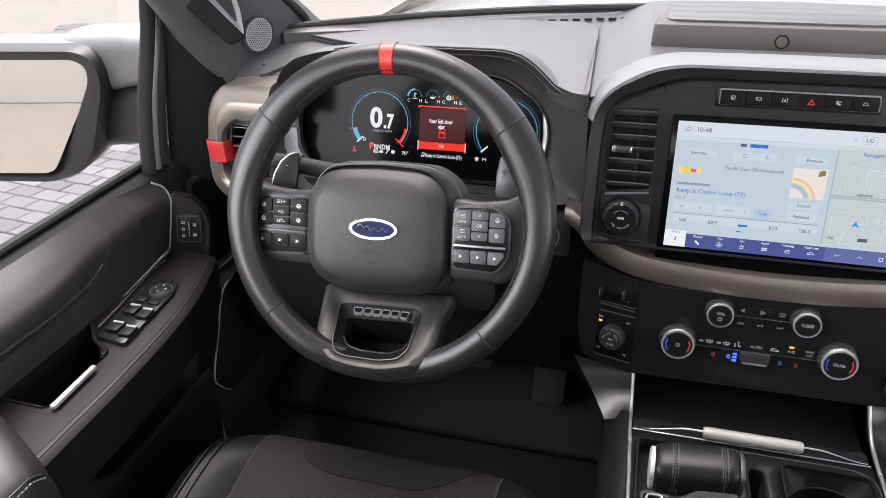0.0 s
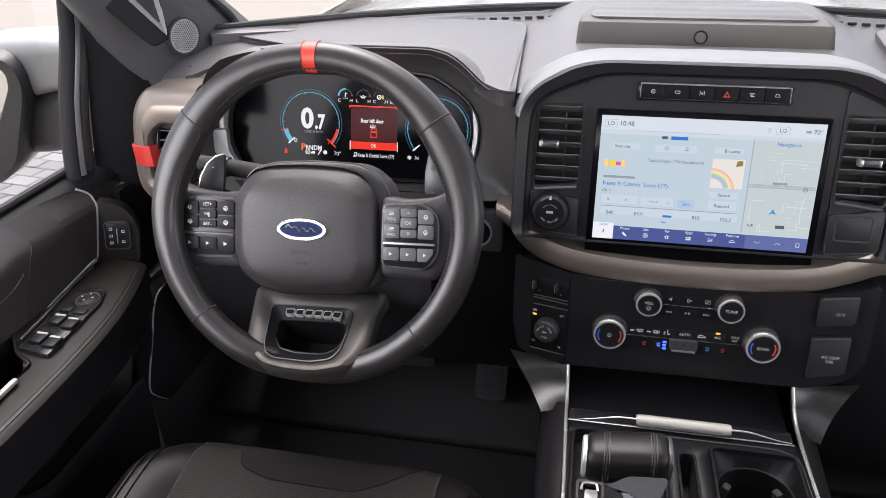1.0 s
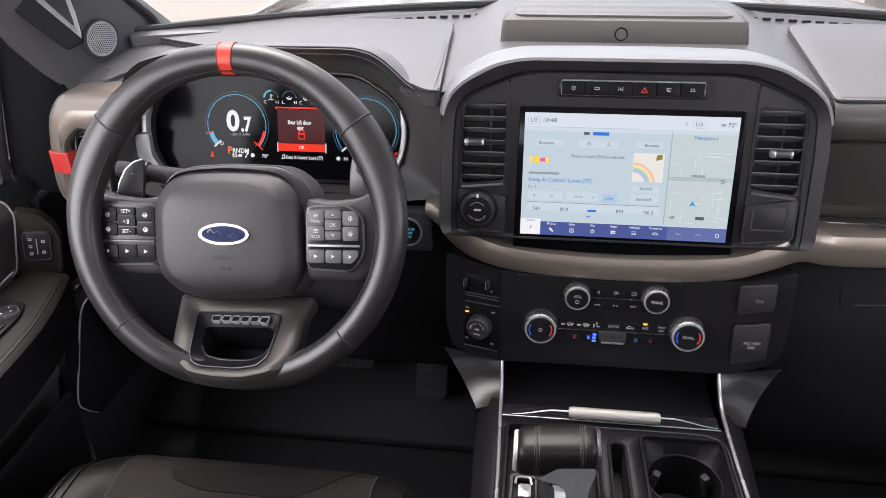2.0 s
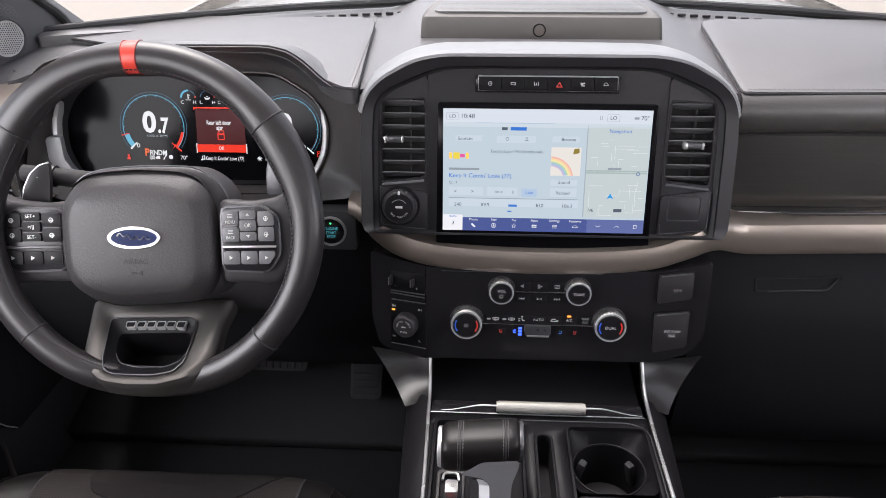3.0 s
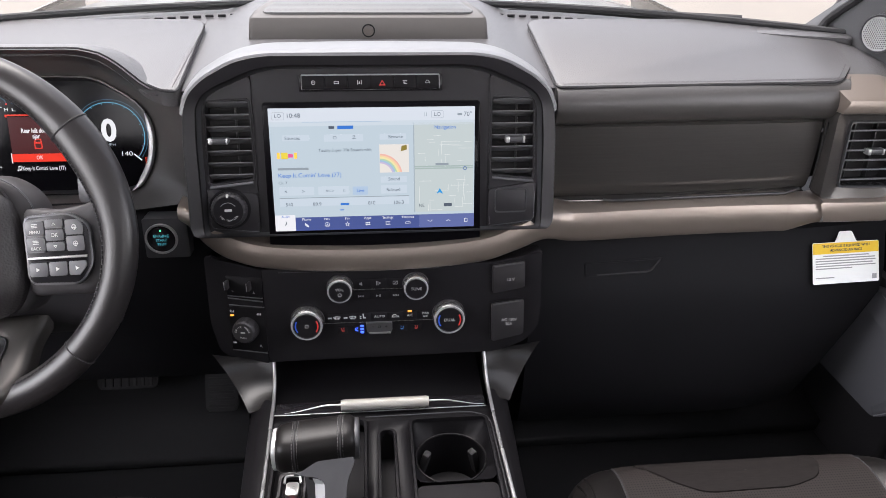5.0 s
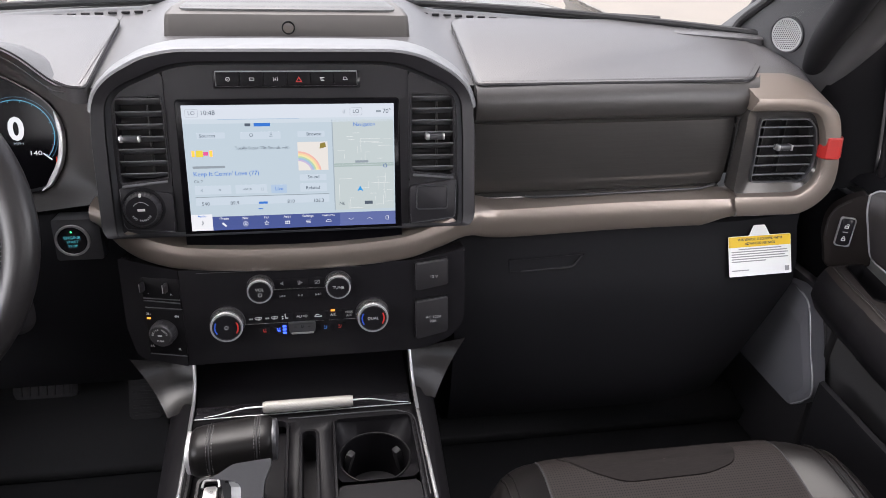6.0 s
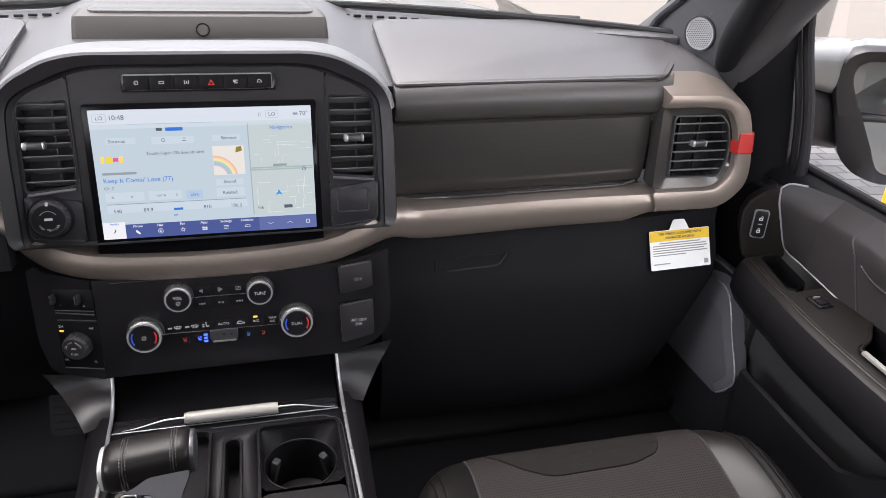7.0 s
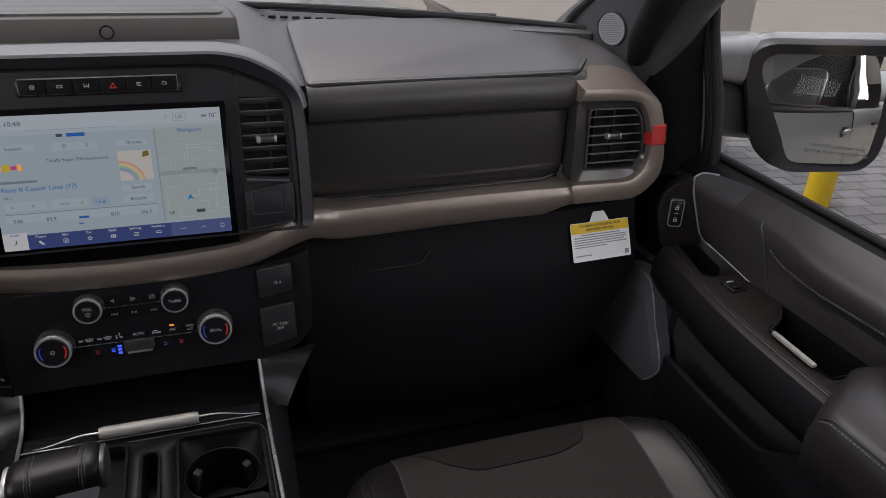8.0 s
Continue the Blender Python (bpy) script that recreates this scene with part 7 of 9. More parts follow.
def build_spoke(s):
    """A side spoke that carries a key pod."""
    KM = key_frame(s)

    def f(x, y):
        return (x, y) if s > 0 else (-x, y)
    o = [f(*p) for p in ((0.078, 0.028), (0.112, 0.024), (0.150, 0.028), (0.178, 0.042), (0.182, 0.0), (0.174, -0.045), (0.150, -0.062), (0.120, -0.060), (0.078, -0.060))]
    sp = part("spoke", dome(rounded(o, 0.010, 5), -0.004, 0.003, -0.030, 64, (s * 0.125, -0.016)), SOFT, wheel, "", KM, sharp=55)
    pod = [f(*p) for p in ((0.083, 0.020), (0.135, 0.022), (0.157, 0.010), (0.158, -0.030), (0.142, -0.049), (0.083, -0.047))]
    # the right pod's rim, keys and bar are coloured paler for light on it
    part("pod_rim", plate(rounded(pod, 0.008), 0.004, -0.008, 0.002), GUNMETAL if s > 0 else SOFT, sp, "", KM)
    pod2 = [(s * 0.120 + (x - s * 0.120) * 0.94, -0.014 + (y + 0.014) * 0.94) for x, y in pod]
    part("pod_face", plate(rounded(pod2, 0.007), 0.0046, 0.0, 0.0008), GLOSS, sp, "", KM)
    kz = 0.0066
    cols = ((0.0965, 0.0205), (0.1185, 0.0205), (0.1405, 0.020))
    for c, (x, w) in enumerate(cols):
        if c == 1:
            for y, h in ((0.0115, 0.0085), (0.0005, 0.0105), (-0.0105, 0.0085)):
                k = part("key", plate(rrect(w, h, 0.0015, s * x, y), kz + 0.001, 0.003, 0.001), LITKEY if s > 0 else SATINBLACK, sp, "", KM)
                if s < 0:
                    lettering({0.0115: "SET+", 0.0005: ">/||", -0.0105: "SET-"}[y], 0.0054, s * x, y, kz + 0.0012, KM, LEGEND, k)
                else:
                    if abs(y) < 0.005:
                        lettering("OK", 0.0056, s * x, y, kz + 0.0012, KM, LEGEND, k)
                    else:
                        t = 1 if y > 0 else -1
                        part("mark", ring([(s * x - 0.0022, y - 0.0013 * t), (s * x + 0.0022, y - 0.0013 * t), (s * x, y + 0.0015 * t)], [(s * x - 0.0012, y - 0.0008 * t), (s * x + 0.0012, y - 0.0008 * t), (s * x, y + 0.0007 * t)], kz + 0.0014, kz + 0.0008), LEGEND, k, "", KM)
        else:
            for y in (0.0075, -0.0085):
                pts = rrect(w, 0.0145, 0.002, s * x, y)
                if c == 2 and y > 0:
                    pts = rounded([(s * (x - w / 2), y - 0.0073), (s * (x + w / 2), y - 0.0073), (s * (x + w / 2), y + 0.002), (s * (x + w / 2 - 0.006), y + 0.0073), (s * (x - w / 2), y + 0.0073)], 0.0015)
                k = part("key", plate(pts, kz, 0.003, 0.001), LITKEY if s > 0 else SATINBLACK, sp, "", KM)
                if s > 0 and c == 0:
                    lettering("MENU" if y > 0 else "BACK", 0.0044, s * x, y - 0.0035, kz + 0.0003, KM, LEGEND, k)
                    part("mark", joined(*[plate(rrect(0.0065, 0.0006, 0.0002, s * x, y + 0.0012 + 0.0015 * j, 2), kz + 0.0004, kz) for j in range(3)]), LEGEND, k, "", KM)
                else:
                    part("mark", joined(ring(circle(0.0026, 12, s * x, y), circle(0.0019, 12, s * x, y), kz + 0.0004, kz), plate(rrect(0.006, 0.0007, 0.0002, s * x, y - 0.0005, 2), kz + 0.0004, kz), plate(rrect(0.0007, 0.0045, 0.0002, s * x + 0.0004, y - 0.0008, 2), kz + 0.0004, kz)), LEGEND, k, "", KM)
        k = part("key", plate(rrect(w, 0.0135, 0.002, s * x, -0.0325) if c < 2 else rounded([(s * (x - w / 2), -0.0393), (s * (x + w / 2 - 0.008), -0.0393), (s * (x + w / 2), -0.031), (s * (x + w / 2), -0.0257), (s * (x - w / 2), -0.0257)], 0.0015), kz, 0.003, 0.001), LITKEY if s > 0 else SATINBLACK, sp, "", KM)
        part("mark", plate([(s * x - 0.0025, -0.0345), (s * x + 0.0015, -0.0325), (s * x - 0.0025, -0.0305)], kz + 0.0004, kz), LEGEND, k, "", KM)
    part("key_bar", rbox(0.066, 0.0024, 0.004, 0.0008, (s * 0.1195, -0.0212, kz)), SATIN if s > 0 else GUNMETAL, sp, "", KM)
    return sp


for _s in (-1, 1):
    build_spoke(_s)

# lower spoke: satin frame round a dark recess, its face turned up from the hub to the foot of the rim
LM = plane_at(WM @ V((0, -0.1345, -0.0096)), WM.to_3x3() @ V((1, 0, 0)), WM.to_3x3() @ V((0, 1, -0.95)))
ls_c = (-0.003, -0.008)
o = [(-0.086, 0.060), (-0.0752, -0.0210), (-0.0630, -0.0375), (-0.0460, -0.0520), (-0.0150, -0.0580), (0.0206, -0.0585), (0.0530, -0.0500), (0.0680, -0.0390), (0.0785, -0.0195), (0.0790, 0.0282), (0.0880, 0.0600)]
i = [(-0.0565, 0.0320), (-0.0502, -0.0240), (-0.0450, -0.0370), (-0.0325, -0.0425), (0.0135, -0.0442), (0.0365, -0.0390), (0.0455, -0.0260), (0.0500, 0.0181), (0.0485, 0.0285), (0.0410, 0.0330)]
h = [(-0.0450, 0.0165), (-0.0425, -0.0100), (-0.0340, -0.0228), (-0.0125, -0.0280), (0.0210, -0.0275), (0.0365, -0.0200), (0.0415, -0.0060), (0.0415, 0.0140), (0.0370, 0.0175)]
o, i, h = [by_angle(rounded(q, r, 5), 96, ls_c) for q, r in ((o, 0.008), (i, 0.005), (h, 0.006))]


def towards(a, b, k):
    return [(p[0] + (q[0] - p[0]) * k, p[1] + (q[1] - p[1]) * k) for p, q in zip(a, b)]


frame_rows = [(o, -0.022), (o, -0.006), (towards(o, i, 0.06), -0.002), (towards(o, i, 0.20), 0.0015), (towards(o, i, 0.45), 0.0020), (towards(o, i, 0.90), -0.0010), (i, -0.0025), (i, -0.006)]
lo = part("lower_spoke", loft([[(x, y, z) for x, y in q] for q, z in frame_rows]), SPOKE, wheel, "satin bronze lower spoke frame", LM, sharp=45)
part("inner_line", ring(i, towards(i, h, 0.09), 0.0002, -0.01, 0.0008), GUNMETAL, lo, "", LM)
part("inner_rim", loft([[(x, y, z) for x, y in q] for q, z in ((towards(i, h, 0.08), -0.001), (towards(i, h, 0.3), -0.0045), (towards(i, h, 0.85), -0.009), (h, -0.011))]), SATINBLACK, lo, "satin black inner frame", LM, sharp=45)
part("opening_line", tube([LM @ V((x, y, -0.0105)) for x, y in h if y < ls_c[1] - 0.0002], 0.0006, 6), GUNMETAL, lo)
part("recess", loft([[(x, y, z) for x, y in h] for z in (-0.011, -0.065)] + [[(ls_c[0] + (x - ls_c[0]) * 0.03, ls_c[1] + (y - ls_c[1]) * 0.03, -0.066) for x, y in h]]), SATINBLACK, lo, "", LM)
# raised outlined emblem blocks above the opening
for k in range(6):
    x0 = -0.0350 + 0.0118 * k
    q = [(x0 - 0.0008 * (k == 0), 0.0192), (x0 + 0.0098, 0.0194 - 0.002 * (k == 5)), (x0 + 0.0106 + 0.0012 * (k == 5), 0.0278), (x0 + 0.0004 - 0.0022 * (k == 0), 0.0276)]
    c = (sum(p[0] for p in q) / 4, sum(p[1] for p in q) / 4)
    qo = rounded(q, 0.0016, 3)
    qi = [(c[0] + (x - c[0]) * 0.84, c[1] + (y - c[1]) * 0.76) for x, y in qo]
    part("emblem_bar", ring(qo, qi, -0.0016, -0.008), CLUSTERLINE, lo, "", LM)
    part("emblem_fill", plate(qi, -0.0024, -0.008), SATINBLACK, lo, "", LM)

# column, stalk and shift paddles
column = thing("steering_column", (-0.461, 0.85, 1.42), "black steering column shroud with stalk and paddles", "steering column")
part("shroud", loft([[(x, y, -z) for x, y in rrect(w, h, 0.03, -0.0, oy, 5)] for w, h, oy, z in ((0.10, 0.08, -0.04, 0.04), (0.13, 0.09, -0.05, 0.07), (0.17, 0.10, -0.065, 0.12), (0.20, 0.11, -0.085, 0.20), (0.20, 0.11, -0.10, 0.26))], True, False, True), SOFT, column, "", WM, sharp=50)
for s, z0, pd in ((-1, -0.045, [(-0.163, 0.019), (-0.1575, 0.043), (-0.149, 0.059), (-0.138, 0.0680), (-0.1265, 0.0715), (-0.126, 0.050), (-0.129, 0.019)]),
                  (1, -0.066, [(0.126, 0.030), (0.152, 0.030), (0.1535, 0.056), (0.142, 0.076), (0.130, 0.079), (0.126, 0.055)])):
    p_ = part("paddle", plate(rounded(pd, 0.004), z0, z0 - 0.006, 0.0015), PLASTIC if s < 0 else GUNMETAL, column, "shift paddle", WM)
    if s < 0:
        part("paddle_edge", tube([WM @ V((x - 0.0005, y, z0 - 0.001)) for x, y in pd[:5]], 0.0011, 6), SATIN, p_)
    lettering("+" if s > 0 else "-", 0.013 if s > 0 else 0.009, 0.137 if s > 0 else -0.141, 0.0595 if s > 0 else 0.055, z0 + 0.0004, WM, INK if s > 0 else LEGEND, p_, bold=0.0009 if s > 0 else 0.0)
part("stalk", tube([WM @ V(p) for p in ((-0.06, 0.045, -0.07), (-0.11, 0.052, -0.07), (-0.17, 0.060, -0.065))], [0.012, 0.011, 0.010], 14), RUBBER, column, "indicator stalk")
part("stalk_cap", tube([WM @ V(p) for p in ((-0.132, 0.055, -0.0685), (-0.150, 0.0575, -0.067))], 0.0135, 14), PLASTIC, column)
part("column_key", rbox(0.006, 0.004, 0.03, 0.001, (-0.06, -0.075, -0.07)), SATIN, column, "small metal lever", WM)

# ---- front seats ----
def build_seat(s):
    """A front seat; only its cushion and bolsters come into view, with the backrest behind."""
    x0 = s * 0.466
    SEAM = 0.645
    st = thing("front_seat", (x0, 0.30, 0.84), "black leather front seat with perforated cushion and suede patch", "seat", "front seats")

    def surf(u, v):
        """u across -1..1, v from the front 0 to the back 1."""
        y = 0.694 - 0.54 * v
        e = abs(u)
        w = 0.258
        # centre insert, raised side bolsters
        z = 1.098 + 0.020 * math.exp(-((v - 0.10) / 0.22) ** 2) - 0.035 * v
        b = max(0, (e - SEAM) / (1 - SEAM))
        z += 0.020 * math.sin(min(1, b * 1.6) * math.pi / 2) * (0.35 + 0.65 * min(1, v / 0.25)) - 0.045 * max(0, (b - 0.6) / 0.4) ** 2
        # rounded front edge; corners fall back
        f = max(0, 1 - v / 0.10)
        z -= 0.020 * f * f
        y -= 0.085 * max(0, (e - 0.55) / 0.45) ** 2.2 * math.exp(-v / 0.5) 
        return V((x0 + u * w, y, z))

    def patch(u0, u1, v0, v1, nu, nv, lift=0.0):
        return [[surf(u, v) + V((0, 0, lift)) for u in np.linspace(u0, u1, nu)] for v in np.linspace(v0, v1, nv)]

    centre = patch(-SEAM, SEAM, 0.02, 1, 25, 30, 0.002)
    part("cushion_centre", loft([[p + V((0, 0.004, -0.02)) for p in centre[0]]] + centre, False), PERF, st, "perforated leather cushion centre", sharp=60)
    for k in (-1, 1):
        bol = patch(SEAM * k, 1.0 * k, 0.02, 1, 14, 30)
        rows = [q + [V((x0 + k * 0.266, q[-1].y, q[-1].z - 0.035)), V((x0 + k * 0.264, q[-1].y, 0.97))] for q in bol]
        part("bolster", loft(rows, False), SEATLEATHER, st, "smooth leather side bolster", sharp=60)
        for du in (0.0, 0.022):
            seam = [surf((0.815 + du * 2) * k, v) + V((0, 0, 0.0012)) for v in np.linspace(0.02, 0.95, 40)]
            part("piping", tube(seam, 0.0017, 6), SEATLEATHER, st)
            stitches(seam, (0, 0, 1), 0.005, 0.0007, THREAD, st)
        groove = [surf(SEAM * k, v) + V((0, 0, 0.001)) for v in np.linspace(0.02, 0.95, 40)]
        part("seam", tube(groove, 0.0016, 6), RUBBER, st)
    front = [surf(u, 0.02) for u in np.linspace(-1, 1, 41)]
    rows = [front, [p + V((0, 0.012, -0.012)) for p in front], [p + V((0, 0.018, -0.04)) for p in front], [V((p.x, p.y - 0.0, 0.98)) for p in front], [V((p.x, p.y - 0.05, 0.90)) for p in front]]
    part("front_roll", loft(rows, False), SEATLEATHER, st, sharp=60)
    # suede patch on the front of the cushion
    m0 = [(-0.55, 0.022), (0.41, 0.022), (0.415, 0.060), (0.36, 0.110), (0.20, 0.135), (-0.26, 0.138), (-0.42, 0.095)]
    m0 = [(s * x, y) for x, y in rounded(m0, [0.01, 0.02, 0.03, 0.05, 0.06, 0.06, 0.05], 5)]
    o = [(q.x, q.y) for q in resample(m0, 96)]
    rows = [[surf(0 + x * k, 0.08 + (y - 0.08) * k) + V((0, 0, dz)) for x, y in o] for k, dz in ((1.0, 0.0015), (0.985, 0.0038), (0.7, 0.0042), (0.35, 0.0042), (0.02, 0.0042))]
    part("suede_patch", loft(rows), SUEDE, st, "dark suede patch", sharp=60)
    # base and backrest
    part("base", rbox(0.44, 0.46, 0.12, 0.03, (x0, 0.38, 0.90)), LOWER, st)
    b = rbox(0.48, 0.12, 0.62, 0.05, (0, 0, 0), 3)
    b.transform(Matrix.Translation((x0 + s * 0.03, -0.02 - 0.10, 1.36)) @ Matrix.Rotation(radians(14), 4, "X"))
    part("backrest", b, LEATHER, st)
    return st


for _s in (-1, 1):
    build_seat(_s)

# ---- pedals ----
for nm, x, w, y, z, h in (("brake_pedal", -0.452, 0.105, 1.10, 0.98, 0.050), ("accelerator_pedal", -0.288, 0.058, 1.09, 0.955, 0.095)):
    pd = thing(nm, (x, y, z), "black rubber ribbed foot pedal under the dash", "pedal", "pedals")
    m = plane_at((x, y, z), (1, 0, 0), (0, 0.5, 0.87))
    part("pad", plate(rrect(w, h, 0.010), 0.006, -0.006, 0.003), RUBBER, pd, "", m)
    for k in range(7):
        if nm == "brake_pedal":
            part("rib", rbox(0.006, h * 0.8, 0.004, 0.001, ((k - 3) * 0.0135, 0, 0.007)), RUBBER, pd, "", m)
        else:
            part("rib", rbox(w * 0.8, 0.005, 0.004, 0.001, (0, (k - 3) * 0.0125, 0.007)), RUBBER, pd, "", m)
    part("arm", tube([m @ V((0, 0, -0.006)), m @ V((0.01, 0.05, -0.05)), m @ V((0.01, 0.20, -0.08))], 0.008, 8), LOWER, pd)

# ---- front doors ----
def build_door(s):
    dr = thing("front_door", (s * 0.88, 0.45, 1.1), "black trimmed front door with armrest, switches and mirror" , "door", "front doors")

    def X(*rows):
        return [[(s * x, y, z) for x, y, z in r] for r in rows]

    # outer skin and window sill
    part("outer_skin", loft(X(*[[(0.965, y, 1.375), (0.985, y, 1.30), (1.0, y, 1.10), (0.98, y, 0.80)] for y in (1.10, 0.6, 0.0, -0.25)]), False), WHITEPAINT, dr, "white painted outer skin", sharp=50)
    ys = np.linspace(0.985, -0.22, 15)
    sill = []
    for y in ys:
        d = 0.014 * (0.95 - y)
        sill.append([(0.960, y, 1.374 - d), (0.950, y, 1.392 - d), (0.938, y, 1.396 - d), (0.928, y, 1.392 - d), (0.915, y, 1.388 - d), (0.902, y, 1.383 - d), (0.893, y, 1.370 - d)])
    part("window_sill", loft(X(*sill), False), LOWER, dr, "black window sill", sharp=50)
    part("window_seal", tube([(s * 0.936, y, 1.400 - 0.014 * (0.95 - y)) for y in ys], 0.006, 8), RUBBER, dr, "rubber window seal")
    hd = part("outer_handle", rbox(0.028, 0.19, 0.034, 0.012, (s * 1.018, -0.10, 1.215)), WHITEPAINT, dr, "white painted outer door handle")
    part("handle_cup", rbox(0.012, 0.12, 0.075, 0.005, (s * 0.998, -0.10, 1.212)), PLASTIC, hd)
    part("belt_moulding", tube([(s * 0.968, y, 1.378 - 0.014 * (0.95 - y)) for y in ys], 0.011, 8), RUBBER, dr, "black outer belt moulding")
    # upper trim: a smooth panel in front, a padded leather panel behind a bright seam
    levels = (1.262, 1.276, 1.288, 1.305, 1.314, 1.325, 1.345, 1.360, 1.368, 1.382, 1.394)

    def px(z):
        return float(np.interp(z, [1.25, 1.285, 1.345, 1.360, 1.368, 1.382, 1.394], [0.867, 0.868, 0.870, 0.872, 0.877, 0.892, 0.903]))

    def seam_y(z):
        return float(np.interp(z, [1.262, 1.346, 1.366, 1.394], [0.680, 0.722, 0.740, 0.735]))

    def foot_z(y):
        return float(np.interp(y, [0.66, 0.68, 0.73, 0.84], [1.262, 1.265, 1.273, 1.288]))

    part("upper_panel", loft(X(*[[(px(z), y, max(z, foot_z(y))) for y in np.linspace(0.80, seam_y(z), 8)] for z in levels]), False), DOORPANEL, dr, "smooth dark upper door panel", sharp=28)
    rows = []
    for z in levels:
        row = []
        for k in np.linspace(0, 1, 30):
            y = seam_y(z) + (-0.22 - seam_y(z)) * k
            e = min(1, max(0, (seam_y(z) - y) / 0.14))
            e = e * e * (3 - 2 * e)
            b = float(np.interp(z, [1.276, 1.288, 1.305, 1.314, 1.325, 1.345, 1.360, 1.368, 1.382, 1.394], [0.0, 0.003, 0.005, 0.002, 0.013, 0.022, 0.023, 0.021, 0.011, 0.0]))
            row.append((px(z) - b * e, y, z - (0.014 * (0.74 - y) if z > 1.29 else 0)))
        rows.append(row)
    part("leather_panel", loft(X(*rows), False), DOORLEATHER, dr, "padded leather upper door panel", sharp=60)
    # stitched seam that dips behind the bright line and runs back along the pad
    path = []
    for y in np.linspace(0.706, 0.10, 60):
        z = float(np.interp(y, [0.10, 0.569, 0.631, 0.671, 0.690, 0.706], [1.350, 1.335, 1.329, 1.327, 1.330, 1.337]))
        e = min(1, max(0, (seam_y(z) - y) / 0.14))
        b = float(np.interp(z, [1.314, 1.325, 1.345, 1.360], [0.002, 0.013, 0.022, 0.023])) * e * e * (3 - 2 * e)
        path.append(V((s * (px(z) - b - 0.0012), y, z - 0.006 * e)))
    part("seam_groove", tube(path, 0.0009, 6), RUBBER, dr)
    stitches([p + V((-s * 0.0006, 0, 0.0022)) for p in path], (-s, 0, 0.3), 0.0055, 0.0009, PALETHREAD, dr)
    part("bright_seam", tube([(s * (px(z) - 0.0012), seam_y(z), z) for z in levels[1:9]], 0.0013 if s > 0 else 0.0008, 6), GUNMETAL if s > 0 else RUBBER, dr)
    # front switch panel facing the cabin
    m = plane_at((s * 0.8335, 0.884, 1.324), (0.906, -0.42 * s, 0), (0.1 * s, 0, 1))
    if s > 0:
        po = [(-0.0293, 0.0174), (-0.0217, 0.0377), (-0.0029, 0.0540), (0.0195, 0.0639), (0.0224, 0.0375), (0.0434, -0.0293), (0.0503, -0.0407), (0.0470, -0.0600), (-0.0131, -0.0640), (-0.0200, -0.0366), (-0.0280, -0.0120)]
    else:
        po = [(-0.0344, 0.0462), (-0.0023, 0.0366), (0.0117, 0.0181), (0.0180, -0.0068), (0.0070, -0.0650), (-0.0027, -0.0720), (-0.0600, -0.0650), (-0.0644, -0.0581), (-0.0514, -0.0443), (-0.0345, 0.0321)]
    pc = (sum(p[0] for p in po) / len(po), sum(p[1] for p in po) / len(po))
    part("switch_panel", plate(rounded(po, 0.008, 4), 0.0015, -0.02, 0.004, 3), LEDGE, dr, "satin switch panel", m)
    gap = [(pc[0] + (x - pc[0]) * 0.90, pc[1] + (y - pc[1]) * 0.92) for x, y in (po[-1:] + po[:3] if s > 0 else po[1:5])]
    part("panel_gap", tube(spline([m @ V((x, y, 0.0016)) for x, y in gap], 24), 0.0007, 6), RUBBER, dr)
    # bright strip along its rear edge and the foot of the door panel
    ed = [(0.0195, 0.0625), (0.0224, 0.0375), (0.0325, 0.0040), (0.0434, -0.0293), (0.0503, -0.0407)] if s > 0 else [(-0.0344, 0.0450), (-0.0348, 0.0321), (-0.0425, -0.0050), (-0.0514, -0.0443), (-0.0610, -0.0570)]
    strip = spline([m @ V((x, y, 0.0015)) for x, y in ed], 40)
    part("foot_line", tube([(s * 0.8662, y, foot_z(y) + 0.001) for y in np.linspace(0.832, 0.672, 10)], 0.0011, 6), SILVER_PAINT, dr)
    end = m @ V((ed[0][0], ed[0][1], 0.0015))
    tip = V((s * 0.876, 0.850, 1.398))
    strip_top = spline([tip, tip.lerp(end, 0.6) + V((0, 0.004, 0.004)), end], 12)
    part("bright_strip_top", tube(strip_top, 0.0016, 8), SILVER_PAINT, dr)
    part("bright_strip_foot", tube(spline([strip[-3], strip[-1], V((s * 0.865, 0.836, 1.288)), V((s * 0.8662, 0.815, foot_z(0.815) + 0.001))], 10), 0.0014, 8), SILVER_PAINT, dr)
    part("bright_strip", tube(strip, 0.0017, 8), SILVER_PAINT, dr, "bright trim strip")
    edge = strip_top[:-1] + strip
    back = [V((s * px(min(p.z, 1.394)), 0.800, max(min(p.z, 1.394), foot_z(0.80)))) for p in edge]
    part("panel_return", loft([edge, [a.lerp(b, 0.5) for a, b in zip(edge, back)], back], False), DOORPANEL, dr, sharp=60)
    if s > 0:
        lk = part("lock_switch", plate(rrect(0.019, 0.044, 0.004), 0.006, -0.006, 0.002), GLOSS, dr, "lock rocker", m)
        part("lock_rim", ring(rrect(0.0225, 0.0475, 0.005), rrect(0.0195, 0.0445, 0.004), 0.0068, -0.004, 0.001), KNOBRING, lk, "satin metal rim", m)
        part("divider", rbox(0.0075, 0.0012, 0.001, 0.0003, (0, 0, 0.0063)), SATIN, lk, "", m)
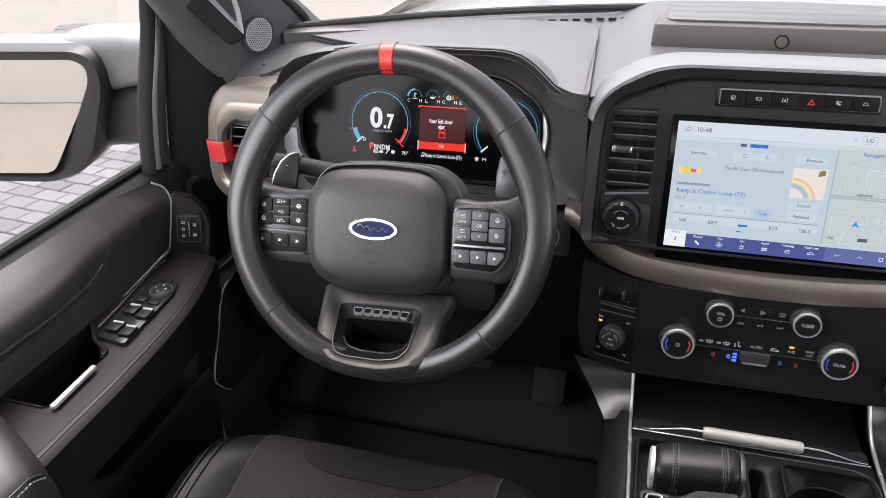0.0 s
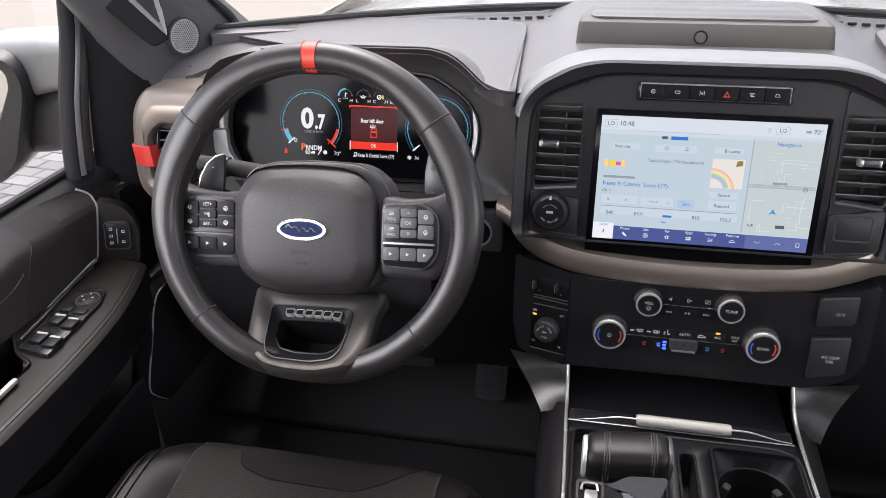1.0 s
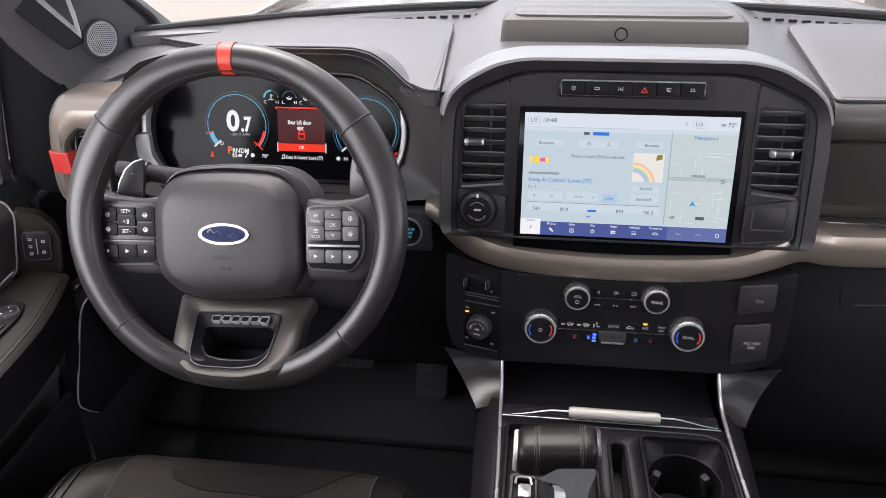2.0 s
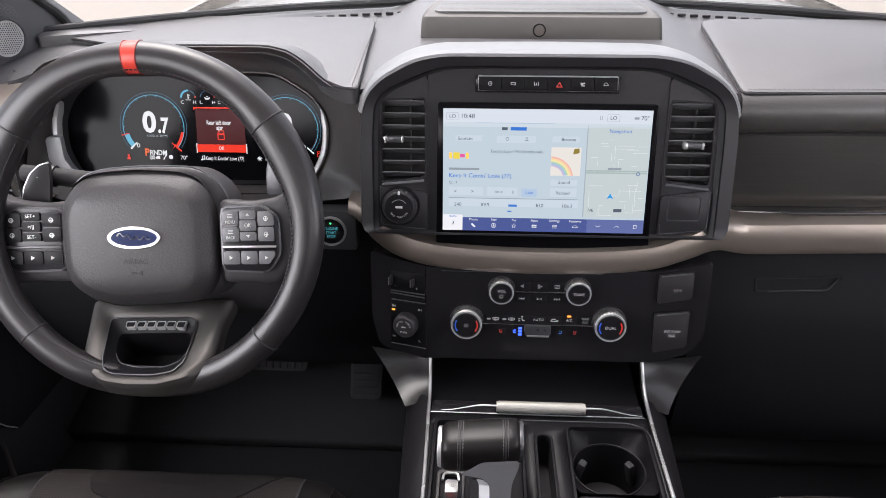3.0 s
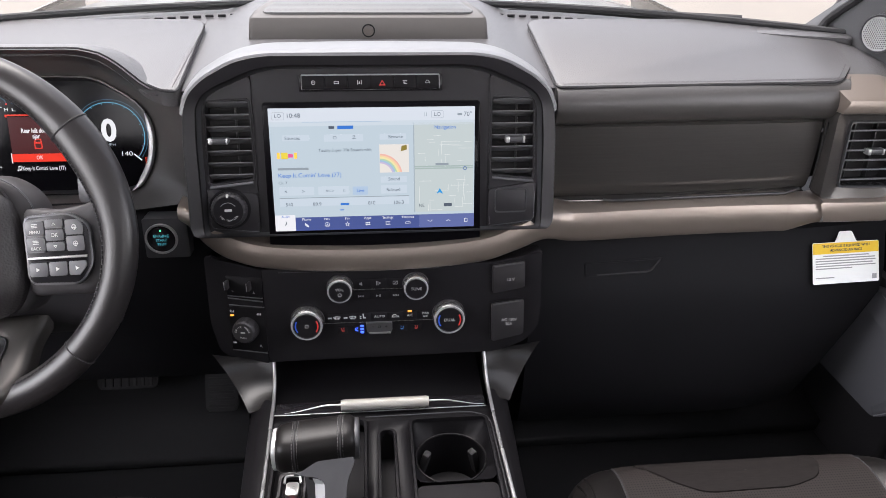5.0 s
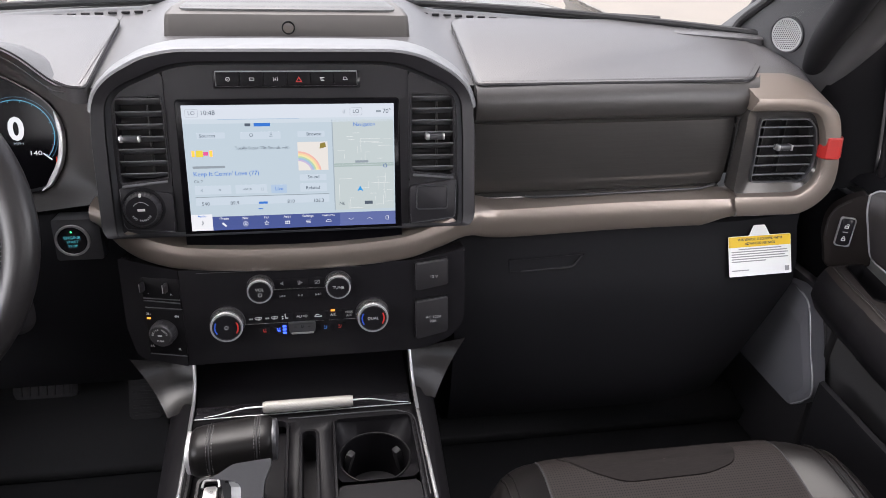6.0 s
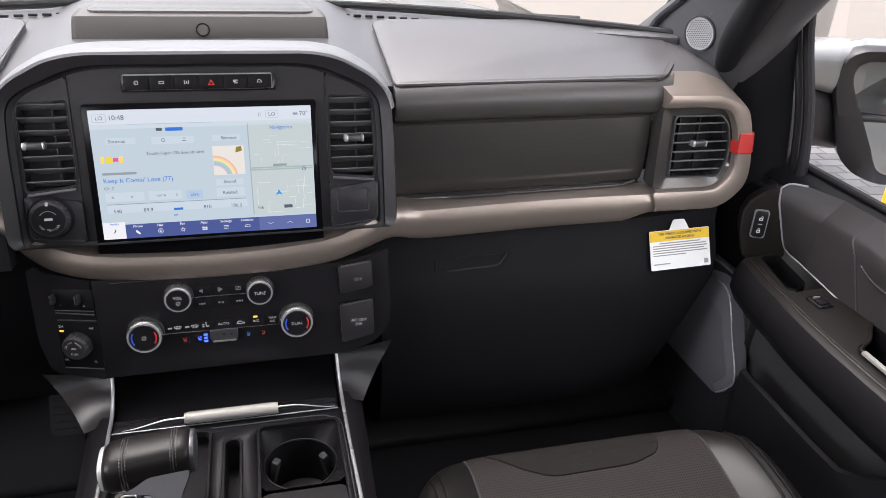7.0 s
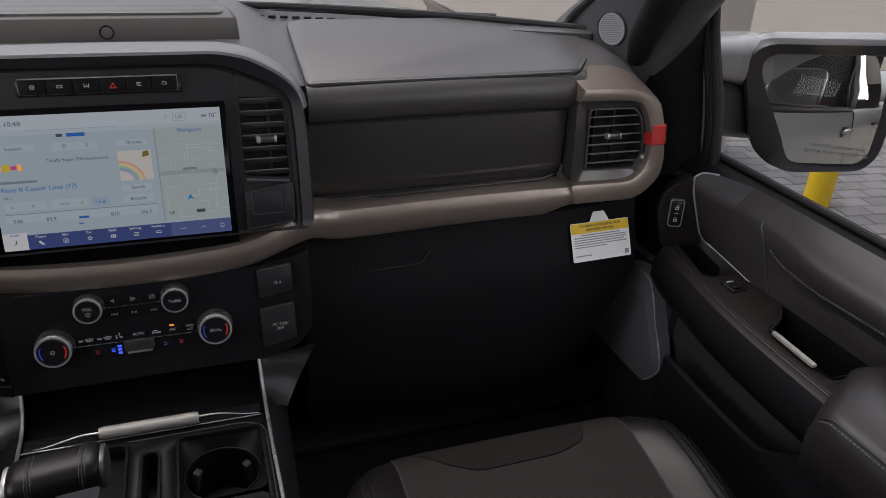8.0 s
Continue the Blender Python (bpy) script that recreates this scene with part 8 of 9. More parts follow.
        for y, tilt in ((0.0095, 0.0012), (-0.0115, 0.0)):
            # a padlock: shackle over a keyed body
            body_ = ring(rrect(0.0058, 0.0046, 0.0006, 0, y - 0.001), rrect(0.0030, 0.0020, 0.0003, 0, y - 0.001), 0.0064, 0.006)
            bow = tube([(0.0018 * math.cos(a) + tilt, y + 0.0013 + 0.0028 * math.sin(a), 0.0063) for a in np.linspace(0, math.pi, 9)], 0.00045, 6)
            part("padlock_mark", joined(body_, bow), LEGEND, lk, "", m)
    else:
        m = m @ Matrix.Translation((-0.0145, -0.0115, 0)) @ Matrix.Rotation(radians(-7), 4, "Z") @ Matrix.Diagonal((0.86, 0.96, 1, 1))
        lk = part("lock_switch", plate(rrect(0.040, 0.044, 0.006), 0.006, -0.006, 0.002), GLOSS, dr, "memory and lock keys", m)
        part("lock_rim", ring(rrect(0.043, 0.047, 0.008), rrect(0.040, 0.044, 0.006), 0.0065, -0.004, 0.001), GUNMETAL, lk, "", m)
        part("divider", rbox(0.0015, 0.026, 0.002, 0.0005, (0, 0, 0.006)), SATIN, lk, "", m)
        for x, ys_ in ((-0.010, (0.012, 0.0, -0.012)), (0.010, (0.008, -0.010))):
            for y in ys_:
                part("mark", ring(rrect(0.0055, 0.0045, 0.0006, x, y), rrect(0.0035, 0.0025, 0.0003, x, y), 0.0064, 0.006), LEGEND, lk, "", m)
    # armrest ledge with switches
    led = []
    cuts = [(0.500, 0.655)] + ([(0.755, 0.862)] if s > 0 else [])
    ys_led = sorted(set([round(v, 4) for v in np.linspace(0.868, 0.30, 30)] + [v + e for c in cuts for v, e in ((c[0], 0.0), (c[0], -0.0005), (c[1], 0.0), (c[1], 0.0005))]), reverse=True)
    for y in ys_led:
        k = (0.868 - y) / 0.57
        xi = float(np.interp(y, [0.40, 0.47, 0.55, 0.62, 0.68, 0.73, 0.78, 0.83, 0.868], [0.742, 0.743, 0.744, 0.747, 0.752, 0.759, 0.771, 0.787, 0.802])) + (0.022 * min(1, (0.90 - y) / 0.15) if s > 0 else 0)
        zt = 1.272 - 0.004 * k
        xo = 0.868
        if 0.500 <= y <= 0.655:
            xo = float(np.interp(y, [0.50, 0.605, 0.622, 0.640, 0.655], [0.803, 0.803, 0.832, 0.850, 0.866]))
        elif s > 0 and 0.755 <= y <= 0.862:
            xo = float(np.interp(y, [0.755, 0.765, 0.862], [0.822, 0.812, 0.836]))
        led.append([(xo, y, zt + (0.003 if xo > 0.86 else 0)), (min(xi + 0.020, xo - 0.001), y, zt), (xi + 0.006, y, zt - 0.001), (xi, y, zt - 0.006), (xi - (0.010 if s > 0 else 0.001), y, zt - 0.022), (xi - (0.012 if s > 0 else -0.003), y, zt - 0.05), (xi + 0.004, y, zt - 0.078), (xi + 0.030, y, zt - 0.088), (0.872, y, zt - 0.095)])
    part("armrest_ledge", loft(X(*[r[:4] for r in led]), False), LEDGE, dr, "satin taupe armrest ledge", sharp=50)
    part("armrest_side", loft(X(*[r[3:] for r in led]), False), SATINBLACK, dr, "", sharp=50)
    # this paler tube stands for light caught on the ledge's rounded edge
    part("ledge_line", tube([(s * (r[2][0] + 0.004), r[2][1], r[2][2] + 0.0012) for r in led[1:]], 0.0009, 6), SPOKE, dr)
    part("ledge_line", tube([(s * (r[2][0] + 0.0105), r[2][1], r[2][2] + 0.0008) for r in led[2:] if r[0][0] > r[2][0] + 0.012], 0.0008, 6), RUBBER, dr)
    pm = plane_at((0, 0, 1.2745), (1, 0, 0), (0, 1, 0))
    if s > 0:
        cp = rounded([(0.812, 0.765), (0.824, 0.755), (0.850, 0.772), (0.867, 0.860), (0.836, 0.862)], 0.006)
        part("grip_cup", loft([[(x, y, z) for x, y in cp] for z in (0.0, -0.05)] + [[(0.840 + (x - 0.840) * 0.02, 0.81 + (y - 0.81) * 0.02, -0.051) for x, y in cp]]), SATINBLACK, dr, "deep grip recess", pm)
        sw = part("window_switch", plate(rrect(0.026, 0.030, 0.002, 0.833, 0.720), 0.0010, -0.01, 0.0006), GLOSS, dr, "window switch", pm)
        part("rocker", rbox(0.017, 0.016, 0.005, 0.002, (0.832, 0.716, 0.002)), SATINBLACK, sw, "", pm)
        part("rocker_edge", rbox(0.012, 0.003, 0.003, 0.001, (0.832, 0.7275, 0.0030)), SATIN, sw, "", pm)
    else:
        pt = rounded([(-0.838, 0.630), (-0.788, 0.622), (-0.797, 0.745), (-0.810, 0.778), (-0.838, 0.782), (-0.848, 0.765)], 0.006)
        sw = part("switch_plate", plate(pt, 0.002, -0.01, 0.001), GLOSS, dr, "gloss black window switch plate", pm)
        part("plate_edge", tube([(-0.845, 0.645, 1.277), (-0.852, 0.70, 1.277), (-0.866, 0.80, 1.279), (-0.872, 0.85, 1.285)], 0.0014, 6), GUNMETAL, sw)
        part("mirror_dial", disc(0.0145, 0.006, 0.0, 0.002, -0.818, 0.748), SATINBLACK, sw, "round mirror dial", pm)
        part("dial_ring", ring(circle(0.0165, 32, -0.818, 0.748), circle(0.0145, 32, -0.818, 0.748), 0.005, 0.0, 0.001), GUNMETAL, sw, "", pm)
        for a in (0, 90, 180, 270):
            bar(0.0022, 0.0022, -0.818 + 0.008 * math.cos(radians(a)), 0.748 + 0.008 * math.sin(radians(a)), 0.0074, pm, LEGEND, sw, "mark")
        for x, y in ((-0.832, 0.721), (-0.809, 0.718)):
            part("mirror_key", plate(rrect(0.017, 0.011, 0.002, x, y), 0.004, 0.0, 0.001), SATINBLACK, sw, "", pm)
        for x, y in ((-0.825, 0.692), (-0.802, 0.687), (-0.821, 0.650), (-0.798, 0.645)):
            k = part("window_key", rbox(0.019, 0.021, 0.006, 0.002, (x, y, 0.004)), SATINBLACK, sw, "", pm)
            part("key_edge", rbox(0.016, 0.0035, 0.003, 0.001, (x, y + 0.008, 0.0068)), DIMLEGEND, k, "", pm)
    # pull cup with a bright bar
    cp = rounded([(s * x, y) for x, y in ((0.800, 0.495), (0.867, 0.495), (0.867, 0.657), (0.848, 0.641), (0.830, 0.622), (0.800, 0.610))], 0.010)
    part("pull_cup", loft([[(x, y, z) for x, y in cp] for z in (-0.001, -0.07)] + [[(s * 0.83 + (x - s * 0.83) * 0.02, 0.55 + (y - 0.55) * 0.02, -0.071) for x, y in cp]]), SATINBLACK, dr, "deep pull recess", pm)
    part("pull_cup_rim", tube(spline([(s * 0.803, 0.598, 1.2722), (s * 0.806, 0.608, 1.2726), (s * 0.832, 0.622, 1.273), (s * 0.850, 0.640, 1.2735), (s * 0.866, 0.657, 1.274)], 16), 0.0022, 8), LEDGE, dr)
    b = rbox(0.0075, 0.078, 0.006, 0.002, (0, 0, 0))
    b.transform(Matrix.Translation((s * (0.7975 if s > 0 else 0.7915), 0.558 if s > 0 else 0.534, 1.2755)) @ Matrix.Rotation(radians(-3 * s), 4, "Z"))
    part("pull_bar", b, PULLBAR, dr, "bright pull bar")
    # soft armrest behind, its nose cut slantwise
    rows = []
    back = 0.03 if s < 0 else 0.0
    for y in [0.440, 0.434, 0.427, 0.418] + list(np.linspace(0.405, -0.10, 14)):
        f = min(1, (0.440 - y) / 0.025 + 0.12) ** 0.4
        z1 = 1.268 + 0.032 * f
        rows.append([(x, y - back + 0.5 * (min(x, 0.82) - 0.72), z) for x, z in ((0.868, z1), (0.82, z1 + 0.004), (0.770, z1 + 0.003), (0.732 - 0.004 * f, z1 - 0.003), (0.719 - 0.006 * f, z1 - 0.014), (0.716 - 0.006 * f, z1 - 0.035), (0.728, z1 - 0.10), (0.77, z1 - 0.13), (0.87, z1 - 0.15))])
    nose = [(x, y + 0.002, min(z, 1.262)) for x, y, z in rows[0]]
    part("armrest", loft(X(*([nose] + rows)), False), LEATHER, dr, "padded leather armrest", sharp=60)
    path = [V((s * (r[4][0] - 0.0005), r[4][1], r[4][2] + 0.003)) for r in rows[1:]]
    stitches(path, (-s, 0, 1), 0.005, 0.0011, PALETHREAD, dr)
    part("armrest_piping", tube([p + V((s * 0.004, 0, 0.003)) for p in path], 0.0012, 6), LEATHER, dr)
    # lower door and map pocket
    rows = []
    for y in np.linspace(0.93, -0.22, 12):
        rows.append([(0.872, y, 1.18), (0.866, y, 1.10), (0.868, y, 1.0), (0.875, y, 0.84)])
    part("lower_panel", loft(X(*rows), False), LOWERDOOR, dr, sharp=50)
    rows = []
    for y in np.linspace(0.805, 0.0, 26):
        zt = 1.0975 - 0.006 * min(1, max(0, (0.80 - y) / 0.15)) + 0.095 * min(1, max(0, (0.585 - y) / 0.11)) ** 1.6
        rows.append([(0.864, y, zt - 0.09), (0.822, y, zt - 0.08), (0.818, y, zt - 0.004), (0.812, y, zt), (0.806, y, zt - 0.004), (0.806, y, zt - 0.10), (0.82, y, 0.86)])
    part("map_pocket", loft(X(*rows), False), LOWER, dr, "moulded map pocket", sharp=50)
    # window: frame bar, channel and glass
    for off, w, mt, nm in ((0.013 if s < 0 else 0.028, 0.011, RUBBER, "window_frame"), (0.030 if s < 0 else 0.050, 0.009, SILVER_PAINT if s < 0 else PLASTIC, "window_channel"), (0.050 if s < 0 else 0.074, 0.010, SOFT, "window_bead")):
        bar_ = [(s * (0.925 - 0.002), 0.892 + off, 1.36), (s * 0.921, 0.898 + off, 1.42), (s * 0.918, 0.915 + off, 1.50), (s * 0.908, 0.950 + off, 1.62), (s * 0.875, 0.94 + off, 1.80), (s * 0.84, 0.91 + off, 1.95)]
        part(nm, tube(spline(bar_, 20), w, 10, flat=0.8), mt, dr)
    sail = [spline([(0.920, 0.955, 1.372), (0.912, 0.975, 1.50), (0.900, 0.99, 1.62), (0.865, 0.965, 1.80)], 9), spline([(0.895, 0.97, 1.36), (0.888, 0.985, 1.49), (0.875, 0.965, 1.61), (0.845, 0.92, 1.79)], 9),
            spline([(0.868, 0.99, 1.345), (0.855, 0.995, 1.46), (0.845, 0.965, 1.60), (0.825, 0.90, 1.76)], 9), spline([(0.84, 1.03, 1.33), (0.825, 1.02, 1.44), (0.815, 0.975, 1.57), (0.818, 0.89, 1.71)], 9),
            spline([(0.82, 1.10, 1.33), (0.805, 1.08, 1.43), (0.80, 1.04, 1.52), (0.79, 0.97, 1.64)], 9)]
    part("corner_trim", loft(X(*sail), False), LOWER, dr, "dark corner trim by the window", sharp=60)
    gl = part("window_glass", loft(X(*[[(0.936 - 0.09 * k * k, y, 1.392 - 0.014 * (0.95 - y) + 0.58 * k) for y in np.linspace(0.915, -0.2, 6)] for k in np.linspace(0, 1, 6)]), False), GLASS, dr, "clear side window")
    gl.visible_shadow = False
    # outside mirror
    ox, oz = (1.222, 1.413) if s < 0 else (1.190, 1.435)
    mm = plane_at((s * ox, 1.115, oz), (1, -0.16 * s if s < 0 else -0.5774, 0), (0.02 * s, -0.06, 1))
    go = [(-0.014, 0.088), (-0.034, 0.074), (-0.029, 0.045), (0.081, -0.129), (0.10, -0.138), (0.245, -0.141), (0.265, -0.12), (0.265, 0.07), (0.245, 0.086)]
    ro = [(-0.033, 0.113), (-0.062, 0.100), (-0.074, 0.067), (-0.069, 0.034), (-0.014, -0.100), (0.03, -0.137), (0.09, -0.160), (0.265, -0.162), (0.295, -0.13), (0.295, 0.09), (0.265, 0.112)]
    if s > 0:
        go = [(-0.01, 0.087), (-0.027, 0.072), (-0.024, 0.043), (0.064, -0.119), (0.079, -0.126), (0.192, -0.114), (0.208, -0.092), (0.212, 0.087), (0.197, 0.1)]
        ro = [(-0.026, 0.111), (-0.051, 0.096), (-0.062, 0.062), (-0.058, 0.029), (-0.014, -0.101), (0.022, -0.133), (0.071, -0.149), (0.207, -0.131), (0.23, -0.098), (0.235, 0.107), (0.213, 0.126)]
    c = (s * 0.10, -0.02)
    gi = by_angle(rounded([(s * x, y) for x, y in go], 0.012, 5), 96, c)
    go_ = by_angle(rounded([(s * x, y) for x, y in ro], 0.02, 5), 96, c)
    if s > 0:
        # convex glass, turned towards the driver
        mg = mm @ Matrix.Translation((c[0], c[1], -0.010)) @ Matrix.Rotation(radians(-5), 4, "Y") @ Matrix.Rotation(radians(-7), 4, "X") @ Matrix.Translation((-c[0], -c[1], 0))
        dome = [[(c[0] + (x - c[0]) * k, c[1] + (y - c[1]) * k, -0.42 * k * k * ((x - c[0]) ** 2 + (y - c[1]) ** 2) - e) for x, y in gi] for k, e in ((1.02, 0.005), (1.02, 0), (0.85, 0), (0.6, 0), (0.35, 0), (0.1, 0))]
        mi = part("mirror_glass", loft(dome, True, False, True), MIRROR, dr, "clear side mirror glass", mg, sharp=40)
    else:
        mg = mm @ Matrix.Rotation(radians(-9), 4, "X")
        mi = part("mirror_glass", plate(gi, -0.012, -0.016), MIRROR, dr, "clear side mirror glass", mg)
    part("mirror_rim", ring(go_, gi, 0.010 if s < 0 else 0.004, -0.05, 0.008 if s < 0 else 0.004, inner_front=-0.003 if s < 0 else -0.006), PLASTIC, dr, "black mirror surround", mm, sharp=50)
    shell = [[(c[0] + (x - c[0]) * k, c[1] + (y - c[1]) * k2, z) for x, y in go_] for k, k2, z in ((0.99, 0.99, -0.03), (1.0, 1.03, -0.055), (0.98, 1.02, -0.09), (0.90, 0.94, -0.13), (0.70, 0.75, -0.165), (0.3, 0.3, -0.18))]
    part("mirror_shell", loft(shell, True, False, True), WHITEPAINT, dr, "white mirror shell", mm, sharp=60)

    def limb(stations, half_y):
        rows = []
        for x, y, z0, z1 in stations:
            cz, hz = (z0 + z1) / 2, (z1 - z0) / 2
            rows.append([(s * x, y + half_y * math.copysign(abs(math.cos(a)) ** 0.55, math.cos(a)), cz + hz * math.copysign(abs(math.sin(a)) ** 0.55, math.sin(a))) for a in np.linspace(0, 2 * math.pi, 29)[:-1]])
        return loft(rows, True, False, True)

    dx, dz = ox - 1.222, oz - 1.413
    up = 0.026 if s > 0 else 0.0
    part("mirror_arm", limb([(0.94, 1.15, 1.345 + dz, 1.46 + dz), (1.05, 1.165, 1.342 + dz, 1.462 + dz), (1.13 + dx, 1.18, 1.330 + dz, 1.445 + dz), (1.24 + dx, 1.20, 1.31 + dz, 1.42 + dz)], 0.045), PLASTIC, dr, "black mirror arm", sharp=60)
    part("mirror_shoulder", limb([(1.02 + dx, 1.21, 1.462 + dz, 1.535 + dz - up), (1.035 + dx, 1.21, 1.458 + dz, 1.544 + dz - up), (1.07 + dx, 1.21, 1.452 + dz, 1.549 + dz - up), (1.13 + dx, 1.21, 1.44 + dz, 1.550 + dz - up), (1.25 + dx, 1.215, 1.41 + dz, 1.543 + dz - up * 0.8)], 0.075), WHITEPAINT, dr, "white painted mirror shoulder", sharp=60)
    if s > 0:
        for k, t in enumerate(("OBJECTS IN MIRROR ARE", "CLOSER THAN THEY APPEAR")):
            b = text_bm(t, 0.0092)
            b.transform(Matrix.Translation((0.150, -0.086 - 0.0125 * k, -0.0008)))
            part("lettering", b, DIMLEGEND, mi, "", mg)
    return dr


for _s in (-1, 1):
    build_door(_s)

# grab handles on the windscreen pillars
for _s in (-1, 1):
    gh = thing("grab_handle", (_s * 0.76, 0.95, 1.68), "black moulded pillar grab handle, the passenger's widened to stand for shade", "handle", "grab handles")
    if _s > 0:
        # wide dark bar: the handle plus the pillar band in shade beside it
        pts = spline([(0.700, 0.68, 1.860), (0.738, 0.80, 1.756), (0.755, 0.88, 1.696), (0.769, 0.93, 1.644), (0.778, 0.97, 1.596), (0.792, 1.0, 1.556)], 30)
        part("bar", tube(pts, [0.036 - 0.012 * (k / 29) ** 4 for k in range(30)], 16, flat=0.7), LOWER, gh)
        continue
    # a flat triangular loop; its dark inner bevel is coloured pale for sky light
    hm = plane_at((-0.785, 0.93, 1.63), (0.83, 0.55, 0), (-0.09, 0.14, 0.98))
    c = (0.022, 0.030)
    o = by_angle(rounded([(0.0259, -0.0442), (0.0508, -0.0337), (0.0398, 0.0736), (-0.10, 0.0953)], [0.007, 0.006, 0.01, 0.01]), 96, c)
    i1 = by_angle(rounded([(0.048, -0.0311), (0.0463, 0.018), (0.0411, 0.0640), (-0.0330, 0.0680), (0.0056, 0.0209)], [0.002, 0.02, 0.006, 0.006, 0.02]), 96, c)
    i2 = by_angle(rounded([(0.0425, -0.0157), (0.0386, 0.0185), (0.0341, 0.0560), (-0.0150, 0.0592), (0.0155, 0.0202)], [0.002, 0.02, 0.005, 0.005, 0.02]), 96, c)
    part("bar", loft([[(x, y, -0.03) for x, y in o], [(x, y, -0.003) for x, y in o], [(x + (c[0] - x) * 0.03, y + (c[1] - y) * 0.03, 0.0) for x, y in o], [(x, y, 0.001) for x, y in i1]]), LOWER, gh, "", hm, sharp=40)
    part("inner_bevel", loft([[(x, y, 0.001) for x, y in i1], [(x, y, -0.010) for x, y in i2], [(x, y, -0.03) for x, y in i2]]), CLUSTERLINE, gh, "bevelled inner edge coloured pale for sky light", hm, sharp=40)


# ---- outside: bonnet, cowl, wipers, column, bollard ----
truck = thing("truck_bonnet", (0, 2.0, 1.3), "dark painted bonnet ahead of the windscreen", "bonnet")
rows = []
for y in np.linspace(1.48, 2.75, 12):
    k = (y - 1.48) / 1.27
    rows.append([(x * (1 - 0.05 * k), y - 0.12 * x * x, 1.50 - 0.05 * k * k - 0.06 * (abs(x) / 0.9) ** 4 + (0.025 if abs(x) < 0.45 else 0.0)) for x in np.linspace(-0.92, 0.92, 33)])
rows.append([(p[0], p[1] + 0.05, 1.20) for p in rows[-1]])
part("panel", loft(rows, False), BONNET, truck, sharp=40)
rows = [[(x, y - 0.30 * x * x, z) for x in np.linspace(-0.9, 0.9, 21)] for y, z in ((1.30, 1.575), (1.34, 1.578), (1.42, 1.555), (1.52, 1.515))]
part("cowl", loft(rows, False), RUBBER, truck, "black plastic cowl under the wipers", sharp=40)
for s in (-1, 1):
    part("fender", loft([[(s * x, y, z) for x, z in ((0.90, 1.44), (0.96, 1.42), (1.0, 1.36), (1.01, 1.10), (1.0, 0.8))] for y in (1.12, 1.6, 2.2, 2.8)], False), WHITEPAINT, truck, "white front wing", sharp=50)
wp = thing("wiper", (0.2, 1.4, 1.56), "black windscreen wiper arms resting on the cowl", "wiper")
for x0, x1 in ((-0.55, 0.10), (0.05, 0.62)):
    part("arm", tube([(x0, 1.36 - 0.3 * x0 * x0, 1.565), ((x0 + x1) / 2, 1.345 - 0.3 * ((x0 + x1) / 2) ** 2, 1.58), (x1, 1.31 - 0.3 * x1 * x1, 1.585)], 0.007, 8), RUBBER, wp)

pillar_out = thing("canopy_column", (3.75, 4.6, 0), "plain pale grey round concrete column outside", "column")
n = 40
part("shaft", loft([[(3.75 + r * math.cos(a), 4.6 + r * math.sin(a), z) for a in np.linspace(0, 2 * math.pi, n + 1)[:-1]] for r, z in ((0.30, 0.0), (0.30, 1.0), (0.30, 3.0), (0.30, 6.0))], True, False, True), GREYCOLUMN, pillar_out)
boll = thing("bollard", (3.95, 3.4, 0), "yellow plastic-sleeved steel bollard on the paving", "bollard")
part("sleeve", loft([[(3.95 + r * math.cos(a), 3.4 + r * math.sin(a), z) for a in np.linspace(0, 2 * math.pi, 33)[:-1]] for r, z in ((0.085, 0.0), (0.085, 0.95), (0.08, 0.99), (0.055, 1.03), (0.02, 1.045))], True, False, True), YELLOW, boll)

# dark edge of the windscreen along the dash and up the pillars
part("glass_edge", tube([(x, 1.300 - 0.33 * x * x, 1.596 - 0.03 * x * x) for x in np.linspace(-0.76, 0.76, 40)], 0.006, 8), RUBBER, truck, "black windscreen edge")

for s in (-1, 1):
    part("glass_edge", tube(spline([(s * x, y, z) for x, y, z in ((0.735, 1.15, 1.578), (0.744, 1.14, 1.60), (0.757, 1.075, 1.655), (0.758, 0.94, 1.775), (0.733, 0.77, 1.91), (0.70, 0.63, 2.0))], 24), 0.007, 8), RUBBER, truck)

# rear flanks and bed of the truck, seen in the side mirrors
body = thing("truck_flank", (0, -2.2, 0.6), "white painted rear doors and bed sides of the pickup", "truck body")
for s in (-1, 1):
    rows = []
    for y in np.linspace(-0.26, -3.6, 22):
        w = 0.06 * math.exp(-((y + 2.45) / 0.42) ** 2)
        rows.append([(s * (x + w * q), y, z) for x, z, q in ((0.955, 1.37, 0.2), (0.985, 1.34, 0.6), (1.0, 1.20, 1.0), (0.995, 1.0, 1.0), (0.985, 0.75, 0.8), (0.95, 0.55, 0.5))])
    part("flank", loft(rows, False), WHITEPAINT, body, "", sharp=50)
    part("door_handle", rbox(0.03, 0.20, 0.035, 0.012, (s * 1.01, -0.95, 1.22)), PLASTIC, body, "black door handle")
    part("arch_trim", tube([(s * 1.055, -2.45 + 0.46 * math.cos(a), 0.55 + 0.46 * math.sin(a)) for a in np.linspace(0.1, 3.04, 24)], 0.03, 8), PLASTIC, body, "black wheel arch")

